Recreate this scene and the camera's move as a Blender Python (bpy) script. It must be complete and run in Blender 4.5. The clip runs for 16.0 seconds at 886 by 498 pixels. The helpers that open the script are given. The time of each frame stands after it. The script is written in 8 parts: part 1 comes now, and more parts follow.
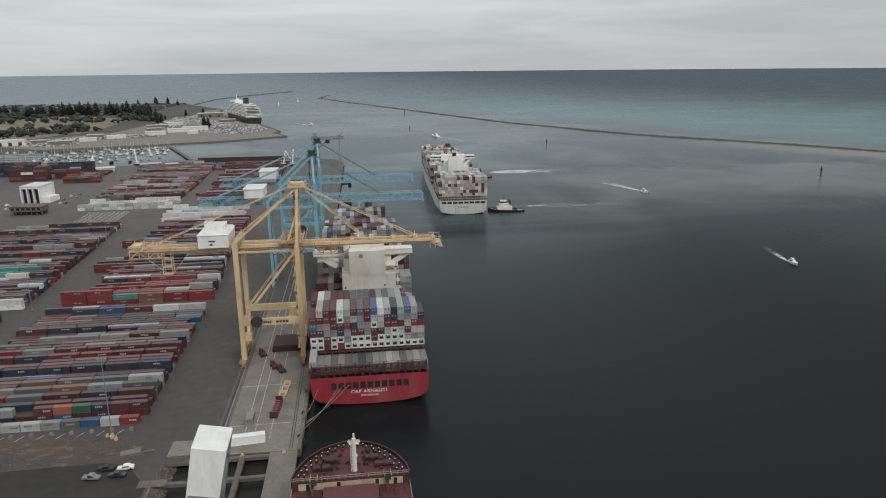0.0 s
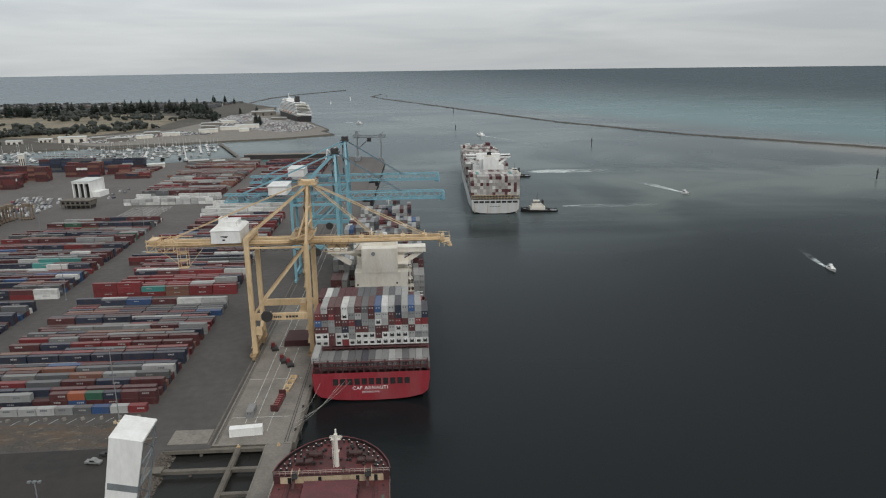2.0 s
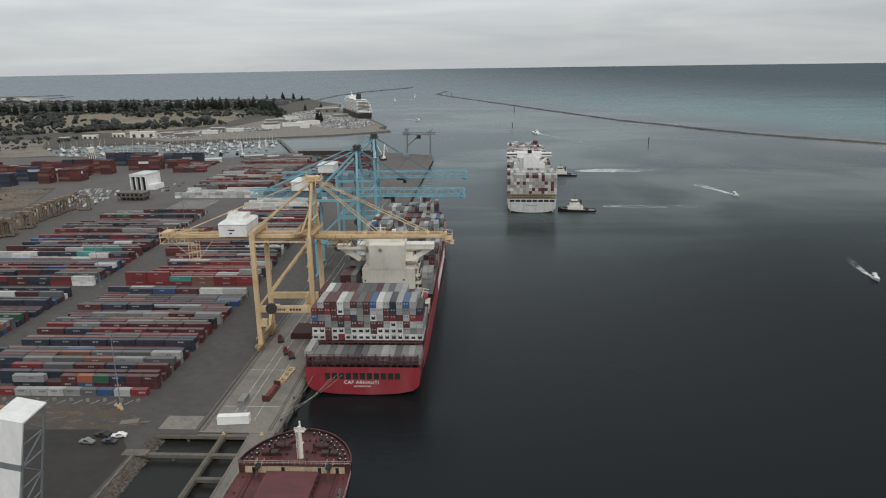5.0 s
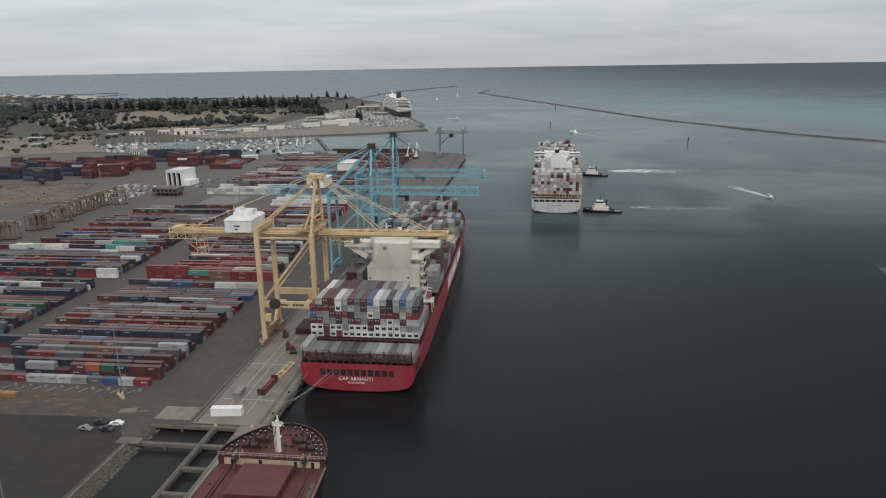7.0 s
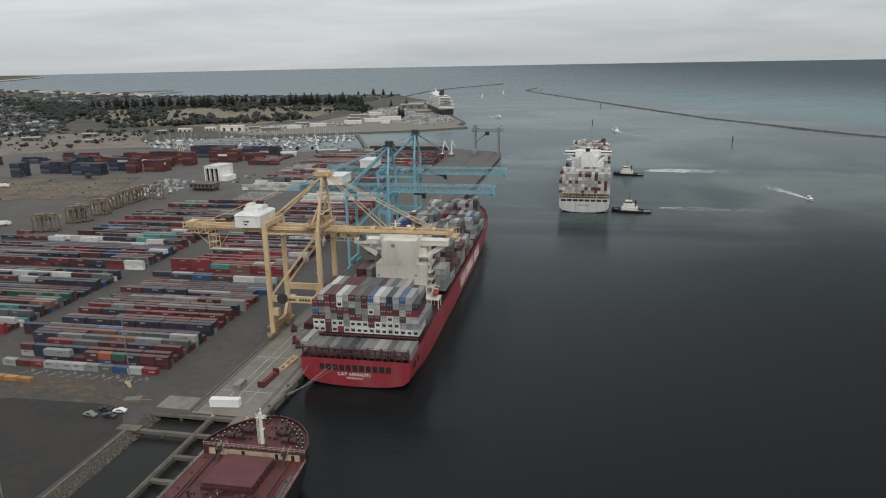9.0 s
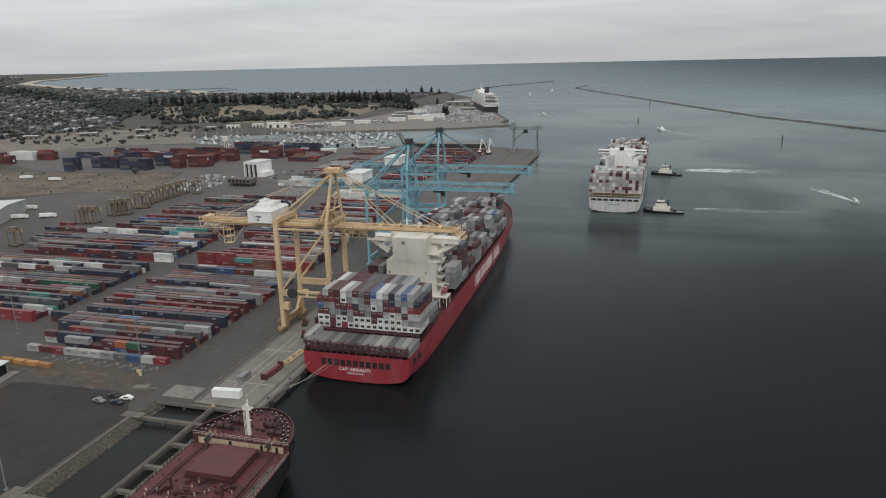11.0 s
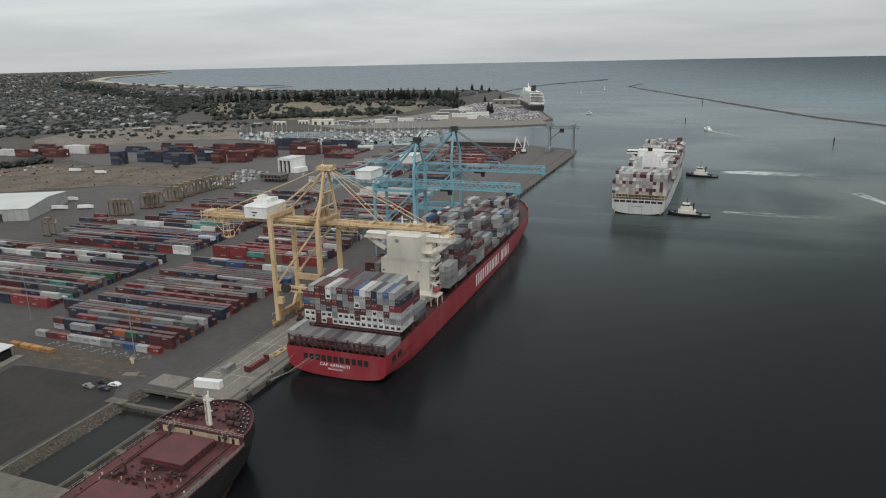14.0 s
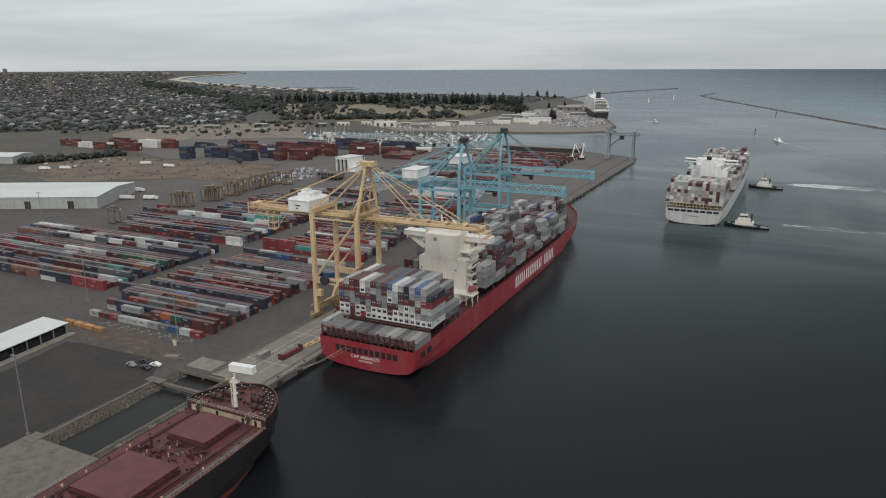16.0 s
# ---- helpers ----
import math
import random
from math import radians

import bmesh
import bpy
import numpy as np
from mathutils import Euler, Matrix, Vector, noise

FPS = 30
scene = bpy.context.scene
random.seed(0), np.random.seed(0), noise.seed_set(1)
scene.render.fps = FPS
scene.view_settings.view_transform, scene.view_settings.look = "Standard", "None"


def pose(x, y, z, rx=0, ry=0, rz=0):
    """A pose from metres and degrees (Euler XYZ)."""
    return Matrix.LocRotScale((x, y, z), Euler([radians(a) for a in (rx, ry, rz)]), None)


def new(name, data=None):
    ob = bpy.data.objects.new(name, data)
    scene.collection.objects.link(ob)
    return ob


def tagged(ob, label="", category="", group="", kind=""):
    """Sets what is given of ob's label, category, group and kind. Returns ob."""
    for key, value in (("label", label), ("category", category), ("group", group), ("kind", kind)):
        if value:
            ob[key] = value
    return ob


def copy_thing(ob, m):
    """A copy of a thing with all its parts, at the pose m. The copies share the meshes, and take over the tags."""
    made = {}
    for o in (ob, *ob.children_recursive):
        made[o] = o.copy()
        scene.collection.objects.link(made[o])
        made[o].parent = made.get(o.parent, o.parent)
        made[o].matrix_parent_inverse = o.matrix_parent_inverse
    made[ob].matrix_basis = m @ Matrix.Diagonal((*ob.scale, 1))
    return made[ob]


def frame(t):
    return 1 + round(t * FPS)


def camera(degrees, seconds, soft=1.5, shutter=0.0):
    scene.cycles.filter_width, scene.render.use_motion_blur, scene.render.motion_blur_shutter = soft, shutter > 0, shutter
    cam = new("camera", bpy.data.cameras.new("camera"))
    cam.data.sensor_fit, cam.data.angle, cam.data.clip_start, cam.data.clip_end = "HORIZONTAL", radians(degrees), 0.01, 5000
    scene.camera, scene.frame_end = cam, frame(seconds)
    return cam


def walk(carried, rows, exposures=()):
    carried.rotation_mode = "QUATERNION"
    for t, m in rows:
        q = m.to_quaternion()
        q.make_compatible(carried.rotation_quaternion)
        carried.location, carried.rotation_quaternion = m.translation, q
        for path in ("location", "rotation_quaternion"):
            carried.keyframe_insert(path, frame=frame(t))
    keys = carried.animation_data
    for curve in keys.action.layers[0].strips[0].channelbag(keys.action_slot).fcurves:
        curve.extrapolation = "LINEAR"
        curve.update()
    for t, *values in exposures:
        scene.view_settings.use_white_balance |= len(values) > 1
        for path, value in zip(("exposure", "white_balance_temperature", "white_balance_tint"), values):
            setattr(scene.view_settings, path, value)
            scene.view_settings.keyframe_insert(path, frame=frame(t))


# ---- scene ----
import collections
cam = camera(65.6, 16.0, soft=1.12)
METRES, EYE, TILT, LEAN, TURN = 140.0, 116.7, -14.9, 0.55, -7.5
ROWS = [
    (0.0, 0.0, 0.0, 0.0, 0.0, 0.0, -0.0),
    (0.5, 0.0327, 0.0009, 0.0007, 1.13, -0.03, -0.25),
    (1.0, 0.0653, 0.0022, 0.0013, 2.26, -0.07, -0.5),
    (1.5, 0.0981, 0.0047, 0.0024, 3.38, -0.11, -0.76),
    (2.0, 0.1308, 0.0066, 0.0026, 4.45, -0.15, -1.0),
    (2.5, 0.1634, 0.0098, 0.0039, 5.54, -0.21, -1.25),
    (3.0, 0.1961, 0.0137, 0.0049, 6.57, -0.27, -1.48),
    (3.5, 0.2287, 0.0179, 0.0058, 7.55, -0.33, -1.72),
    (6.0, 0.3877, 0.046, 0.0133, 11.91, -0.67, -2.77),
    (6.5, 0.4196, 0.0531, 0.015, 12.91, -0.73, -3.02),
    (7.0, 0.451, 0.061, 0.0173, 13.89, -0.82, -3.26),
    (7.5, 0.4826, 0.0688, 0.0198, 14.9, -0.93, -3.48),
    (8.0, 0.5139, 0.0777, 0.022, 15.9, -1.04, -3.7),
    (8.5, 0.5451, 0.0865, 0.0245, 16.91, -1.15, -3.92),
    (9.0, 0.5758, 0.0964, 0.0273, 17.92, -1.27, -4.14),
    (11.5, 0.7282, 0.1536, 0.0424, 23.18, -1.95, -5.23),
    (12.0, 0.7578, 0.1666, 0.0458, 24.16, -2.08, -5.44),
    (12.5, 0.7876, 0.1804, 0.0493, 25.08, -2.2, -5.63),
    (13.0, 0.817, 0.1942, 0.0531, 25.97, -2.33, -5.81),
    (13.5, 0.8467, 0.2093, 0.0569, 26.77, -2.44, -5.98),
    (14.0, 0.877, 0.2234, 0.0624, 26.75, -2.44, -6.15),
    (14.5, 0.9021, 0.2358, 0.0657, 26.54, -2.19, -6.51),
    (15.0, 0.9237, 0.2446, 0.0668, 26.3, -2.0, -6.77),
    (15.5, 0.9411, 0.2508, 0.0616, 26.45, -1.9, -7.14),
    (15.6, 0.9427, 0.2520, 0.0598, 26.62, -1.92, -7.17),
    (15.7, 0.9442, 0.2532, 0.0579, 27.28, -2.02, -7.31),
    (15.8, 0.9458, 0.2545, 0.0561, 28.59, -2.20, -7.58),
    (15.9, 0.9473, 0.2557, 0.0542, 30.18, -2.42, -7.90),
    (16.0, 0.9489, 0.2569, 0.0524, 32.01, -2.67, -8.28),
]
walk(cam, [(t, pose(0, 0, EYE, TILT, LEAN, TURN) @ pose(METRES * x, METRES * y, METRES * z, 90 + pitch, roll, yaw)) for t, x, y, z, yaw, pitch, roll in ROWS])

# ---- world and light: a thick overcast, softly brighter overhead ----
SUN_AZ, SUN_EL = 150.0, 48.0
world = bpy.data.worlds.new("overcast_sky")
scene.world = world
world.use_nodes = True
wn, wl = world.node_tree.nodes, world.node_tree.links
wn.clear()
w_out = wn.new("ShaderNodeOutputWorld")
w_bg = wn.new("ShaderNodeBackground")
w_sky = wn.new("ShaderNodeTexSky")
w_sky.sky_type = "NISHITA"
w_sky.sun_disc = False
w_sky.sun_elevation = radians(SUN_EL)
w_sky.sun_rotation = radians(SUN_AZ)
w_co = wn.new("ShaderNodeTexCoord")
w_map = wn.new("ShaderNodeMapping")
w_map.inputs["Scale"].default_value = (1.6, 1.6, 15.0)
w_noise = wn.new("ShaderNodeTexNoise")
w_noise.inputs["Scale"].default_value = 1.5
w_noise.inputs["Detail"].default_value = 6.0
w_noise.inputs["Roughness"].default_value = 0.55
w_noise.inputs["Distortion"].default_value = 0.4
w_ramp = wn.new("ShaderNodeValToRGB")
w_ramp.color_ramp.elements[0].position = 0.36
w_ramp.color_ramp.elements[0].color = (5.9, 6.25, 6.5, 1)
w_ramp.color_ramp.elements[1].position = 0.68
w_ramp.color_ramp.elements[1].color = (7.75, 8.0, 8.05, 1)
w_sep = wn.new("ShaderNodeSeparateXYZ")
w_low = wn.new("ShaderNodeMapRange")
w_low.inputs["From Min"].default_value = 0.0
w_low.inputs["From Max"].default_value = 0.14
w_low.inputs["To Min"].default_value = 0.80
w_low.inputs["To Max"].default_value = 1.04
w_mul = wn.new("ShaderNodeMixRGB")
w_mul.blend_type = "MULTIPLY"
w_mul.inputs[0].default_value = 1.0
w_mix = wn.new("ShaderNodeMixRGB")
w_mix.inputs[0].default_value = 0.93
wl.new(w_co.outputs["Generated"], w_map.inputs["Vector"])
wl.new(w_map.outputs["Vector"], w_noise.inputs["Vector"])
wl.new(w_noise.outputs["Fac"], w_ramp.inputs["Fac"])
wl.new(w_co.outputs["Generated"], w_sep.inputs["Vector"])
wl.new(w_sep.outputs["Z"], w_low.inputs["Value"])
wl.new(w_ramp.outputs["Color"], w_mul.inputs[1])
wl.new(w_low.outputs["Result"], w_mul.inputs[2])
wl.new(w_sky.outputs["Color"], w_mix.inputs[1])
# the cloud is thicker to the east
w_east = wn.new("ShaderNodeMapRange")
w_east.inputs["From Min"].default_value, w_east.inputs["From Max"].default_value = -0.5, 0.75
w_east.inputs["To Min"].default_value, w_east.inputs["To Max"].default_value = 1.04, 0.86
wl.new(w_sep.outputs["X"], w_east.inputs["Value"])
w_mul2 = wn.new("ShaderNodeMixRGB")
w_mul2.blend_type = "MULTIPLY"
w_mul2.inputs[0].default_value = 1.0
wl.new(w_mul.outputs["Color"], w_mul2.inputs[1])
wl.new(w_east.outputs["Result"], w_mul2.inputs[2])
wl.new(w_mul2.outputs["Color"], w_mix.inputs[2])
wl.new(w_mix.outputs["Color"], w_bg.inputs["Color"])
wl.new(w_bg.outputs["Background"], w_out.inputs["Surface"])
w_bg.inputs["Strength"].default_value = 0.1

sun_data = bpy.data.lights.new("sun", "SUN")
sun_data.energy, sun_data.angle, sun_data.color = 1.3, radians(25), (1.0, 0.97, 0.92)
sun = new("sun", sun_data)
sun.rotation_euler = (radians(90 - SUN_EL), 0, radians(180 - SUN_AZ))


# ---- mesh tools ----
class Build:
    """Collects vertices and faces with a material index, then makes one mesh."""

    def __init__(self):
        self.v, self.f, self.m = [], [], []

    def face(self, pts, mi=0):
        k = len(self.v)
        self.v.extend([tuple(p) for p in pts])
        self.f.append(tuple(range(k, k + len(pts))))
        self.m.append(mi)

    def hexa(self, p, mi=0):
        """Eight corners: four below, four above, both counter-clockwise from above."""
        k = len(self.v)
        self.v.extend([tuple(q) for q in p])
        for q in ((3, 2, 1, 0), (4, 5, 6, 7), (0, 1, 5, 4), (1, 2, 6, 5), (2, 3, 7, 6), (3, 0, 4, 7)):
            self.f.append(tuple(k + i for i in q))
            self.m.append(mi)

    def box(self, x0, y0, z0, x1, y1, z1, mi=0):
        self.hexa([(x0, y0, z0), (x1, y0, z0), (x1, y1, z0), (x0, y1, z0), (x0, y0, z1), (x1, y0, z1), (x1, y1, z1), (x0, y1, z1)], mi)

    def beam(self, p, q, w, h=None, mi=0):
        """A bar of section w x h from p to q."""
        h = w if h is None else h
        p, q = Vector(p), Vector(q)
        d = (q - p).normalized()
        side = d.cross(Vector((0, 0, 1)))
        side = Vector((1, 0, 0)) if side.length < 1e-4 else side.normalized()
        up = side.cross(d)
        a, b = side * w / 2, up * h / 2
        self.hexa([p - a - b, p + a - b, q + a - b, q - a - b, p - a + b, p + a + b, q + a + b, q - a + b], mi)

    def tube(self, p, q, r, n=8, r2=None, mi=0, cap=True):
        r2 = r if r2 is None else r2
        p, q = Vector(p), Vector(q)
        d = (q - p).normalized()
        a = d.cross(Vector((0, 0, 1)))
        a = Vector((1, 0, 0)) if a.length < 1e-4 else a.normalized()
        b = d.cross(a)
        k = len(self.v)
        for c, rr in ((p, r), (q, r2)):
            for i in range(n):
                t = 2 * math.pi * i / n
                self.v.append(tuple(c + a * (rr * math.cos(t)) + b * (rr * math.sin(t))))
        for i in range(n):
            j = (i + 1) % n
            self.f.append((k + i, k + n + i, k + n + j, k + j))
            self.m.append(mi)
        if cap:
            self.f.append(tuple(k + i for i in range(n)))
            self.f.append(tuple(k + n + i for i in reversed(range(n))))
            self.m.extend((mi, mi))

    def loft(self, rings, mi=0, close=False, caps=False):
        """Rings of equal length joined by quads."""
        k, n = len(self.v), len(rings[0])
        for r in rings:
            self.v.extend([tuple(p) for p in r])
        for i in range(len(rings) - 1):
            for j in range(n if close else n - 1):
                j2 = (j + 1) % n
                self.f.append((k + i * n + j, k + i * n + j2, k + (i + 1) * n + j2, k + (i + 1) * n + j))
                self.m.append(mi)
        if caps:
            self.f.append(tuple(k + j for j in reversed(range(n))))
            self.f.append(tuple(k + (len(rings) - 1) * n + j for j in range(n)))
            self.m.extend((mi, mi))

    def add(self, verts, faces, mats=None):
        k = len(self.v)
        self.v.extend(verts)
        self.f.extend([tuple(k + i for i in q) for q in faces])
        self.m.extend(mats if mats else [0] * len(faces))

    def mesh(self, name, *mats, smooth=False):
        me = bpy.data.meshes.new(name)
        me.from_pydata(self.v, [], self.f)
        for m in mats:
            me.materials.append(m)
        if len(mats) > 1:
            me.polygons.foreach_set("material_index", self.m)
        if smooth:
            me.polygons.foreach_set("use_smooth", [True] * len(self.f))
        me.update()
        return me


def part(name, b, material, parent=None, label="", smooth=False):
    """One mesh object, under a thing or a part."""
    mats = material if isinstance(material, (list, tuple)) else (material,)
    ob = new(name, b.mesh(name, *mats, smooth=smooth))
    if parent is not None:
        ob.parent = parent
    if label:
        ob["label"] = label
    return ob


def thing(name, label, category, group="", kind="", at=(0, 0, 0), turn=0.0):
    ob = new(name)
    ob.empty_display_size = 0.5
    ob.location = at
    ob.rotation_euler = (0, 0, radians(turn))
    return tagged(ob, label, category, group, kind)


def solid(name, b, material, label, category, group="", kind="", smooth=False):
    return tagged(part(name, b, material, smooth=smooth), label, category, group, kind)


# ---- materials ----
def paint(name, colour, rough=0.6, metal=0.0, vary=0.18, grain=0.25, scale=0.35, dirt=(0.10, 0.085, 0.07), dirt_amount=0.25, island=False,
          bump=0.0, bump_scale=4.0, ribs=0.0, ramp=None, streak=False, spec=0.5, faded=0.0):
    """A procedural surface: base colour, variation between pieces, broad stains, fine grain, relief."""
    m = bpy.data.materials.new(name)
    m.use_nodes = True
    n, l = m.node_tree.nodes, m.node_tree.links
    bsdf = n["Principled BSDF"]
    bsdf.inputs["Roughness"].default_value = rough
    bsdf.inputs["Metallic"].default_value = metal
    bsdf.inputs["Specular IOR Level"].default_value = spec
    geo = n.new("ShaderNodeNewGeometry")
    info = n.new("ShaderNodeObjectInfo")
    rnd = geo.outputs["Random Per Island"] if island else info.outputs["Random"]
    if ramp:
        cr = n.new("ShaderNodeValToRGB")
        cr.color_ramp.interpolation = "CONSTANT"
        total, acc = sum(w for w, _ in ramp), 0.0
        for i, (w, c) in enumerate(ramp):
            e = cr.color_ramp.elements[i] if i < 2 else cr.color_ramp.elements.new(min(acc, 0.999))
            e.position = min(acc, 0.999)
            e.color = (*c, 1)
            acc += w / total
        l.new(rnd, cr.inputs["Fac"])
        base = cr.outputs["Color"]
        # a second draw from the same number, for lightness
        mulr = n.new("ShaderNodeMath")
        mulr.operation = "MULTIPLY"
        mulr.inputs[1].default_value = 37.31
        frac = n.new("ShaderNodeMath")
        frac.operation = "FRACT"
        l.new(rnd, mulr.inputs[0])
        l.new(mulr.outputs[0], frac.inputs[0])
        rnd = frac.outputs[0]
    else:
        rgb = n.new("ShaderNodeRGB")
        rgb.outputs[0].default_value = (*colour, 1)
        base = rgb.outputs[0]
    pos = n.new("ShaderNodeVectorMath")
    pos.operation = "MULTIPLY"
    pos.inputs[1].default_value = (1, 1, 0.3) if streak else (1, 1, 1)
    l.new(geo.outputs["Position"], pos.inputs[0])
    big = n.new("ShaderNodeTexNoise")
    big.inputs["Scale"].default_value = scale
    big.inputs["Detail"].default_value = 5
    big.inputs["Roughness"].default_value = 0.6
    l.new(pos.outputs[0], big.inputs["Vector"])
    fine = n.new("ShaderNodeTexNoise")
    fine.inputs["Scale"].default_value = scale * 9
    fine.inputs["Detail"].default_value = 3
    l.new(pos.outputs[0], fine.inputs["Vector"])
    v1 = n.new("ShaderNodeMapRange")
    v1.inputs["To Min"].default_value = 1 - vary
    v1.inputs["To Max"].default_value = 1 + vary
    l.new(rnd, v1.inputs["Value"])
    v2 = n.new("ShaderNodeMapRange")
    v2.inputs["From Min"].default_value, v2.inputs["From Max"].default_value = 0.3, 0.7
    v2.inputs["To Min"].default_value = 1 - grain
    v2.inputs["To Max"].default_value = 1 + grain
    l.new(fine.outputs["Fac"], v2.inputs["Value"])
    mm = n.new("ShaderNodeMath")
    mm.operation = "MULTIPLY"
    l.new(v1.outputs[0], mm.inputs[0])
    l.new(v2.outputs[0], mm.inputs[1])
    shade = n.new("ShaderNodeVectorMath")
    shade.operation = "SCALE"
    l.new(base, shade.inputs[0])
    l.new(mm.outputs[0], shade.inputs["Scale"])
    stain = n.new("ShaderNodeMapRange")
    stain.inputs["From Min"].default_value, stain.inputs["From Max"].default_value = 0.45, 0.75
    stain.inputs["To Min"].default_value, stain.inputs["To Max"].default_value = 0.0, dirt_amount
    l.new(big.outputs["Fac"], stain.inputs["Value"])
    mix = n.new("ShaderNodeMixRGB")
    mix.inputs[2].default_value = (*dirt, 1)
    l.new(stain.outputs[0], mix.inputs[0])
    l.new(shade.outputs[0], mix.inputs[1])
    final = mix.outputs[0]
    if faded:
        # upward faces are sun-bleached and dusty
        nsep, up, dust = n.new("ShaderNodeSeparateXYZ"), n.new("ShaderNodeMapRange"), n.new("ShaderNodeMixRGB")
        l.new(geo.outputs["True Normal"], nsep.inputs[0])
        l.new(nsep.outputs["Z"], up.inputs["Value"])
        up.inputs["From Min"].default_value, up.inputs["From Max"].default_value = 0.7, 0.95
        up.inputs["To Max"].default_value = faded
        l.new(up.outputs[0], dust.inputs[0])
        l.new(final, dust.inputs[1])
        dust.inputs[2].default_value = (0.27, 0.245, 0.225, 1)
        final = dust.outputs[0]
    l.new(final, bsdf.inputs["Base Color"])
    height = None
    if ribs:
        # pressed corrugation of sheet steel, along the longer horizontal way
        wave = n.new("ShaderNodeTexWave")
        wave.inputs["Scale"].default_value = ribs
        wave.bands_direction = "DIAGONAL"
        flat = n.new("ShaderNodeVectorMath")
        flat.operation = "MULTIPLY"
        flat.inputs[1].default_value = (1, 1, 0)
        l.new(geo.outputs["Position"], flat.inputs[0])
        l.new(flat.outputs[0], wave.inputs["Vector"])
        height = wave.outputs["Fac"]
        bump = bump or 0.3
    elif bump:
        bn = n.new("ShaderNodeTexNoise")
        bn.inputs["Scale"].default_value = bump_scale
        bn.inputs["Detail"].default_value = 4
        l.new(geo.outputs["Position"], bn.inputs["Vector"])
        height = bn.outputs["Fac"]
    if height is not None:
        bp = n.new("ShaderNodeBump")
        bp.inputs["Strength"].default_value = bump
        bp.inputs["Distance"].default_value = 0.06
        l.new(height, bp.inputs["Height"])
        l.new(bp.outputs["Normal"], bsdf.inputs["Normal"])
    return m


def water_material():
    m = bpy.data.materials.new("sea_water")
    m.use_nodes = True
    n, l = m.node_tree.nodes, m.node_tree.links
    n.clear()
    out = n.new("ShaderNodeOutputMaterial")
    body, gloss, blend = n.new("ShaderNodeBsdfDiffuse"), n.new("ShaderNodeBsdfGlossy"), n.new("ShaderNodeMixShader")
    fres = n.new("ShaderNodeFresnel")
    fres.inputs["IOR"].default_value = 1.33
    geo = n.new("ShaderNodeNewGeometry")
    sep = n.new("ShaderNodeSeparateXYZ")
    l.new(geo.outputs["Position"], sep.inputs[0])

    def mapped(value, a, b, lo=0.0, hi=1.0):
        r = n.new("ShaderNodeMapRange")
        r.interpolation_type = "SMOOTHSTEP"
        for key, x in (("From Min", a), ("From Max", b), ("To Min", lo), ("To Max", hi)):
            r.inputs[key].default_value = x
        l.new(value, r.inputs["Value"])
        return r.outputs[0]

    def mixed(fac, a, b):
        x = n.new("ShaderNodeMixRGB")
        l.new(fac, x.inputs[0])
        for i, c in ((1, a), (2, b)):
            if isinstance(c, tuple):
                x.inputs[i].default_value = (*c, 1)
            else:
                l.new(c, x.inputs[i])
        return x.outputs[0]

    def math_node(op, a, b):
        x = n.new("ShaderNodeMath")
        x.operation = op
        for i, c in ((0, a), (1, b)):
            if isinstance(c, (int, float)):
                x.inputs[i].default_value = c
            else:
                l.new(c, x.inputs[i])
        return x.outputs[0]

    def noise_at(scale, detail, vec, distortion=0.0):
        x = n.new("ShaderNodeTexNoise")
        x.inputs["Scale"].default_value, x.inputs["Detail"].default_value = scale, detail
        x.inputs["Distortion"].default_value = distortion
        l.new(vec, x.inputs["Vector"])
        return x.outputs["Fac"]

    stretch = n.new("ShaderNodeVectorMath")
    stretch.operation = "MULTIPLY"
    stretch.inputs[1].default_value = (1.0, 1.8, 1.0)
    l.new(geo.outputs["Position"], stretch.inputs[0])
    broad = noise_at(0.0028, 5, stretch.outputs[0], 1.2)
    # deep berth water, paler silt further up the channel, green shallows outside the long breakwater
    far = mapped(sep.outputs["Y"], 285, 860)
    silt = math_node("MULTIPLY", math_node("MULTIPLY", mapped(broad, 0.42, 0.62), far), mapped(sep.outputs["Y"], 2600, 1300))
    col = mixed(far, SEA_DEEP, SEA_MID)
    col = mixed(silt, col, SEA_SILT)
    # pale silt stirred up by the tugs, with a ragged far edge
    edge = math_node("ADD", sep.outputs["Y"], math_node("MULTIPLY", noise_at(0.012, 4, geo.outputs["Position"], 0.8), 110.0))
    plume = math_node("MULTIPLY", math_node("MULTIPLY", mapped(edge, 852, 815), mapped(edge, 500, 700)), mapped(sep.outputs["X"], 110, 230))
    plume = math_node("MULTIPLY", plume, mapped(noise_at(0.007, 5, geo.outputs["Position"], 0.9), 0.34, 0.62, 0.10, 0.80))
    # colour darkened away from the quay for lens vignetting and darker sky reflection
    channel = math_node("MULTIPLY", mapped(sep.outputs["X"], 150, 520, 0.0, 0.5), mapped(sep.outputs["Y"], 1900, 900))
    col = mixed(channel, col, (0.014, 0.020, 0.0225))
    col = mixed(plume, col, (0.128, 0.148, 0.136))
    # x + 0.42 y beyond the long breakwater
    line = math_node("ADD", sep.outputs["X"], math_node("MULTIPLY", sep.outputs["Y"], 0.435))
    shoal = math_node("MULTIPLY", mapped(line, 1050, 1300), mapped(line, 2900, 1500))
    shoal = math_node("MULTIPLY", shoal, mapped(sep.outputs["Y"], 4800, 2400))
    col = mixed(shoal, col, SEA_SHOAL)
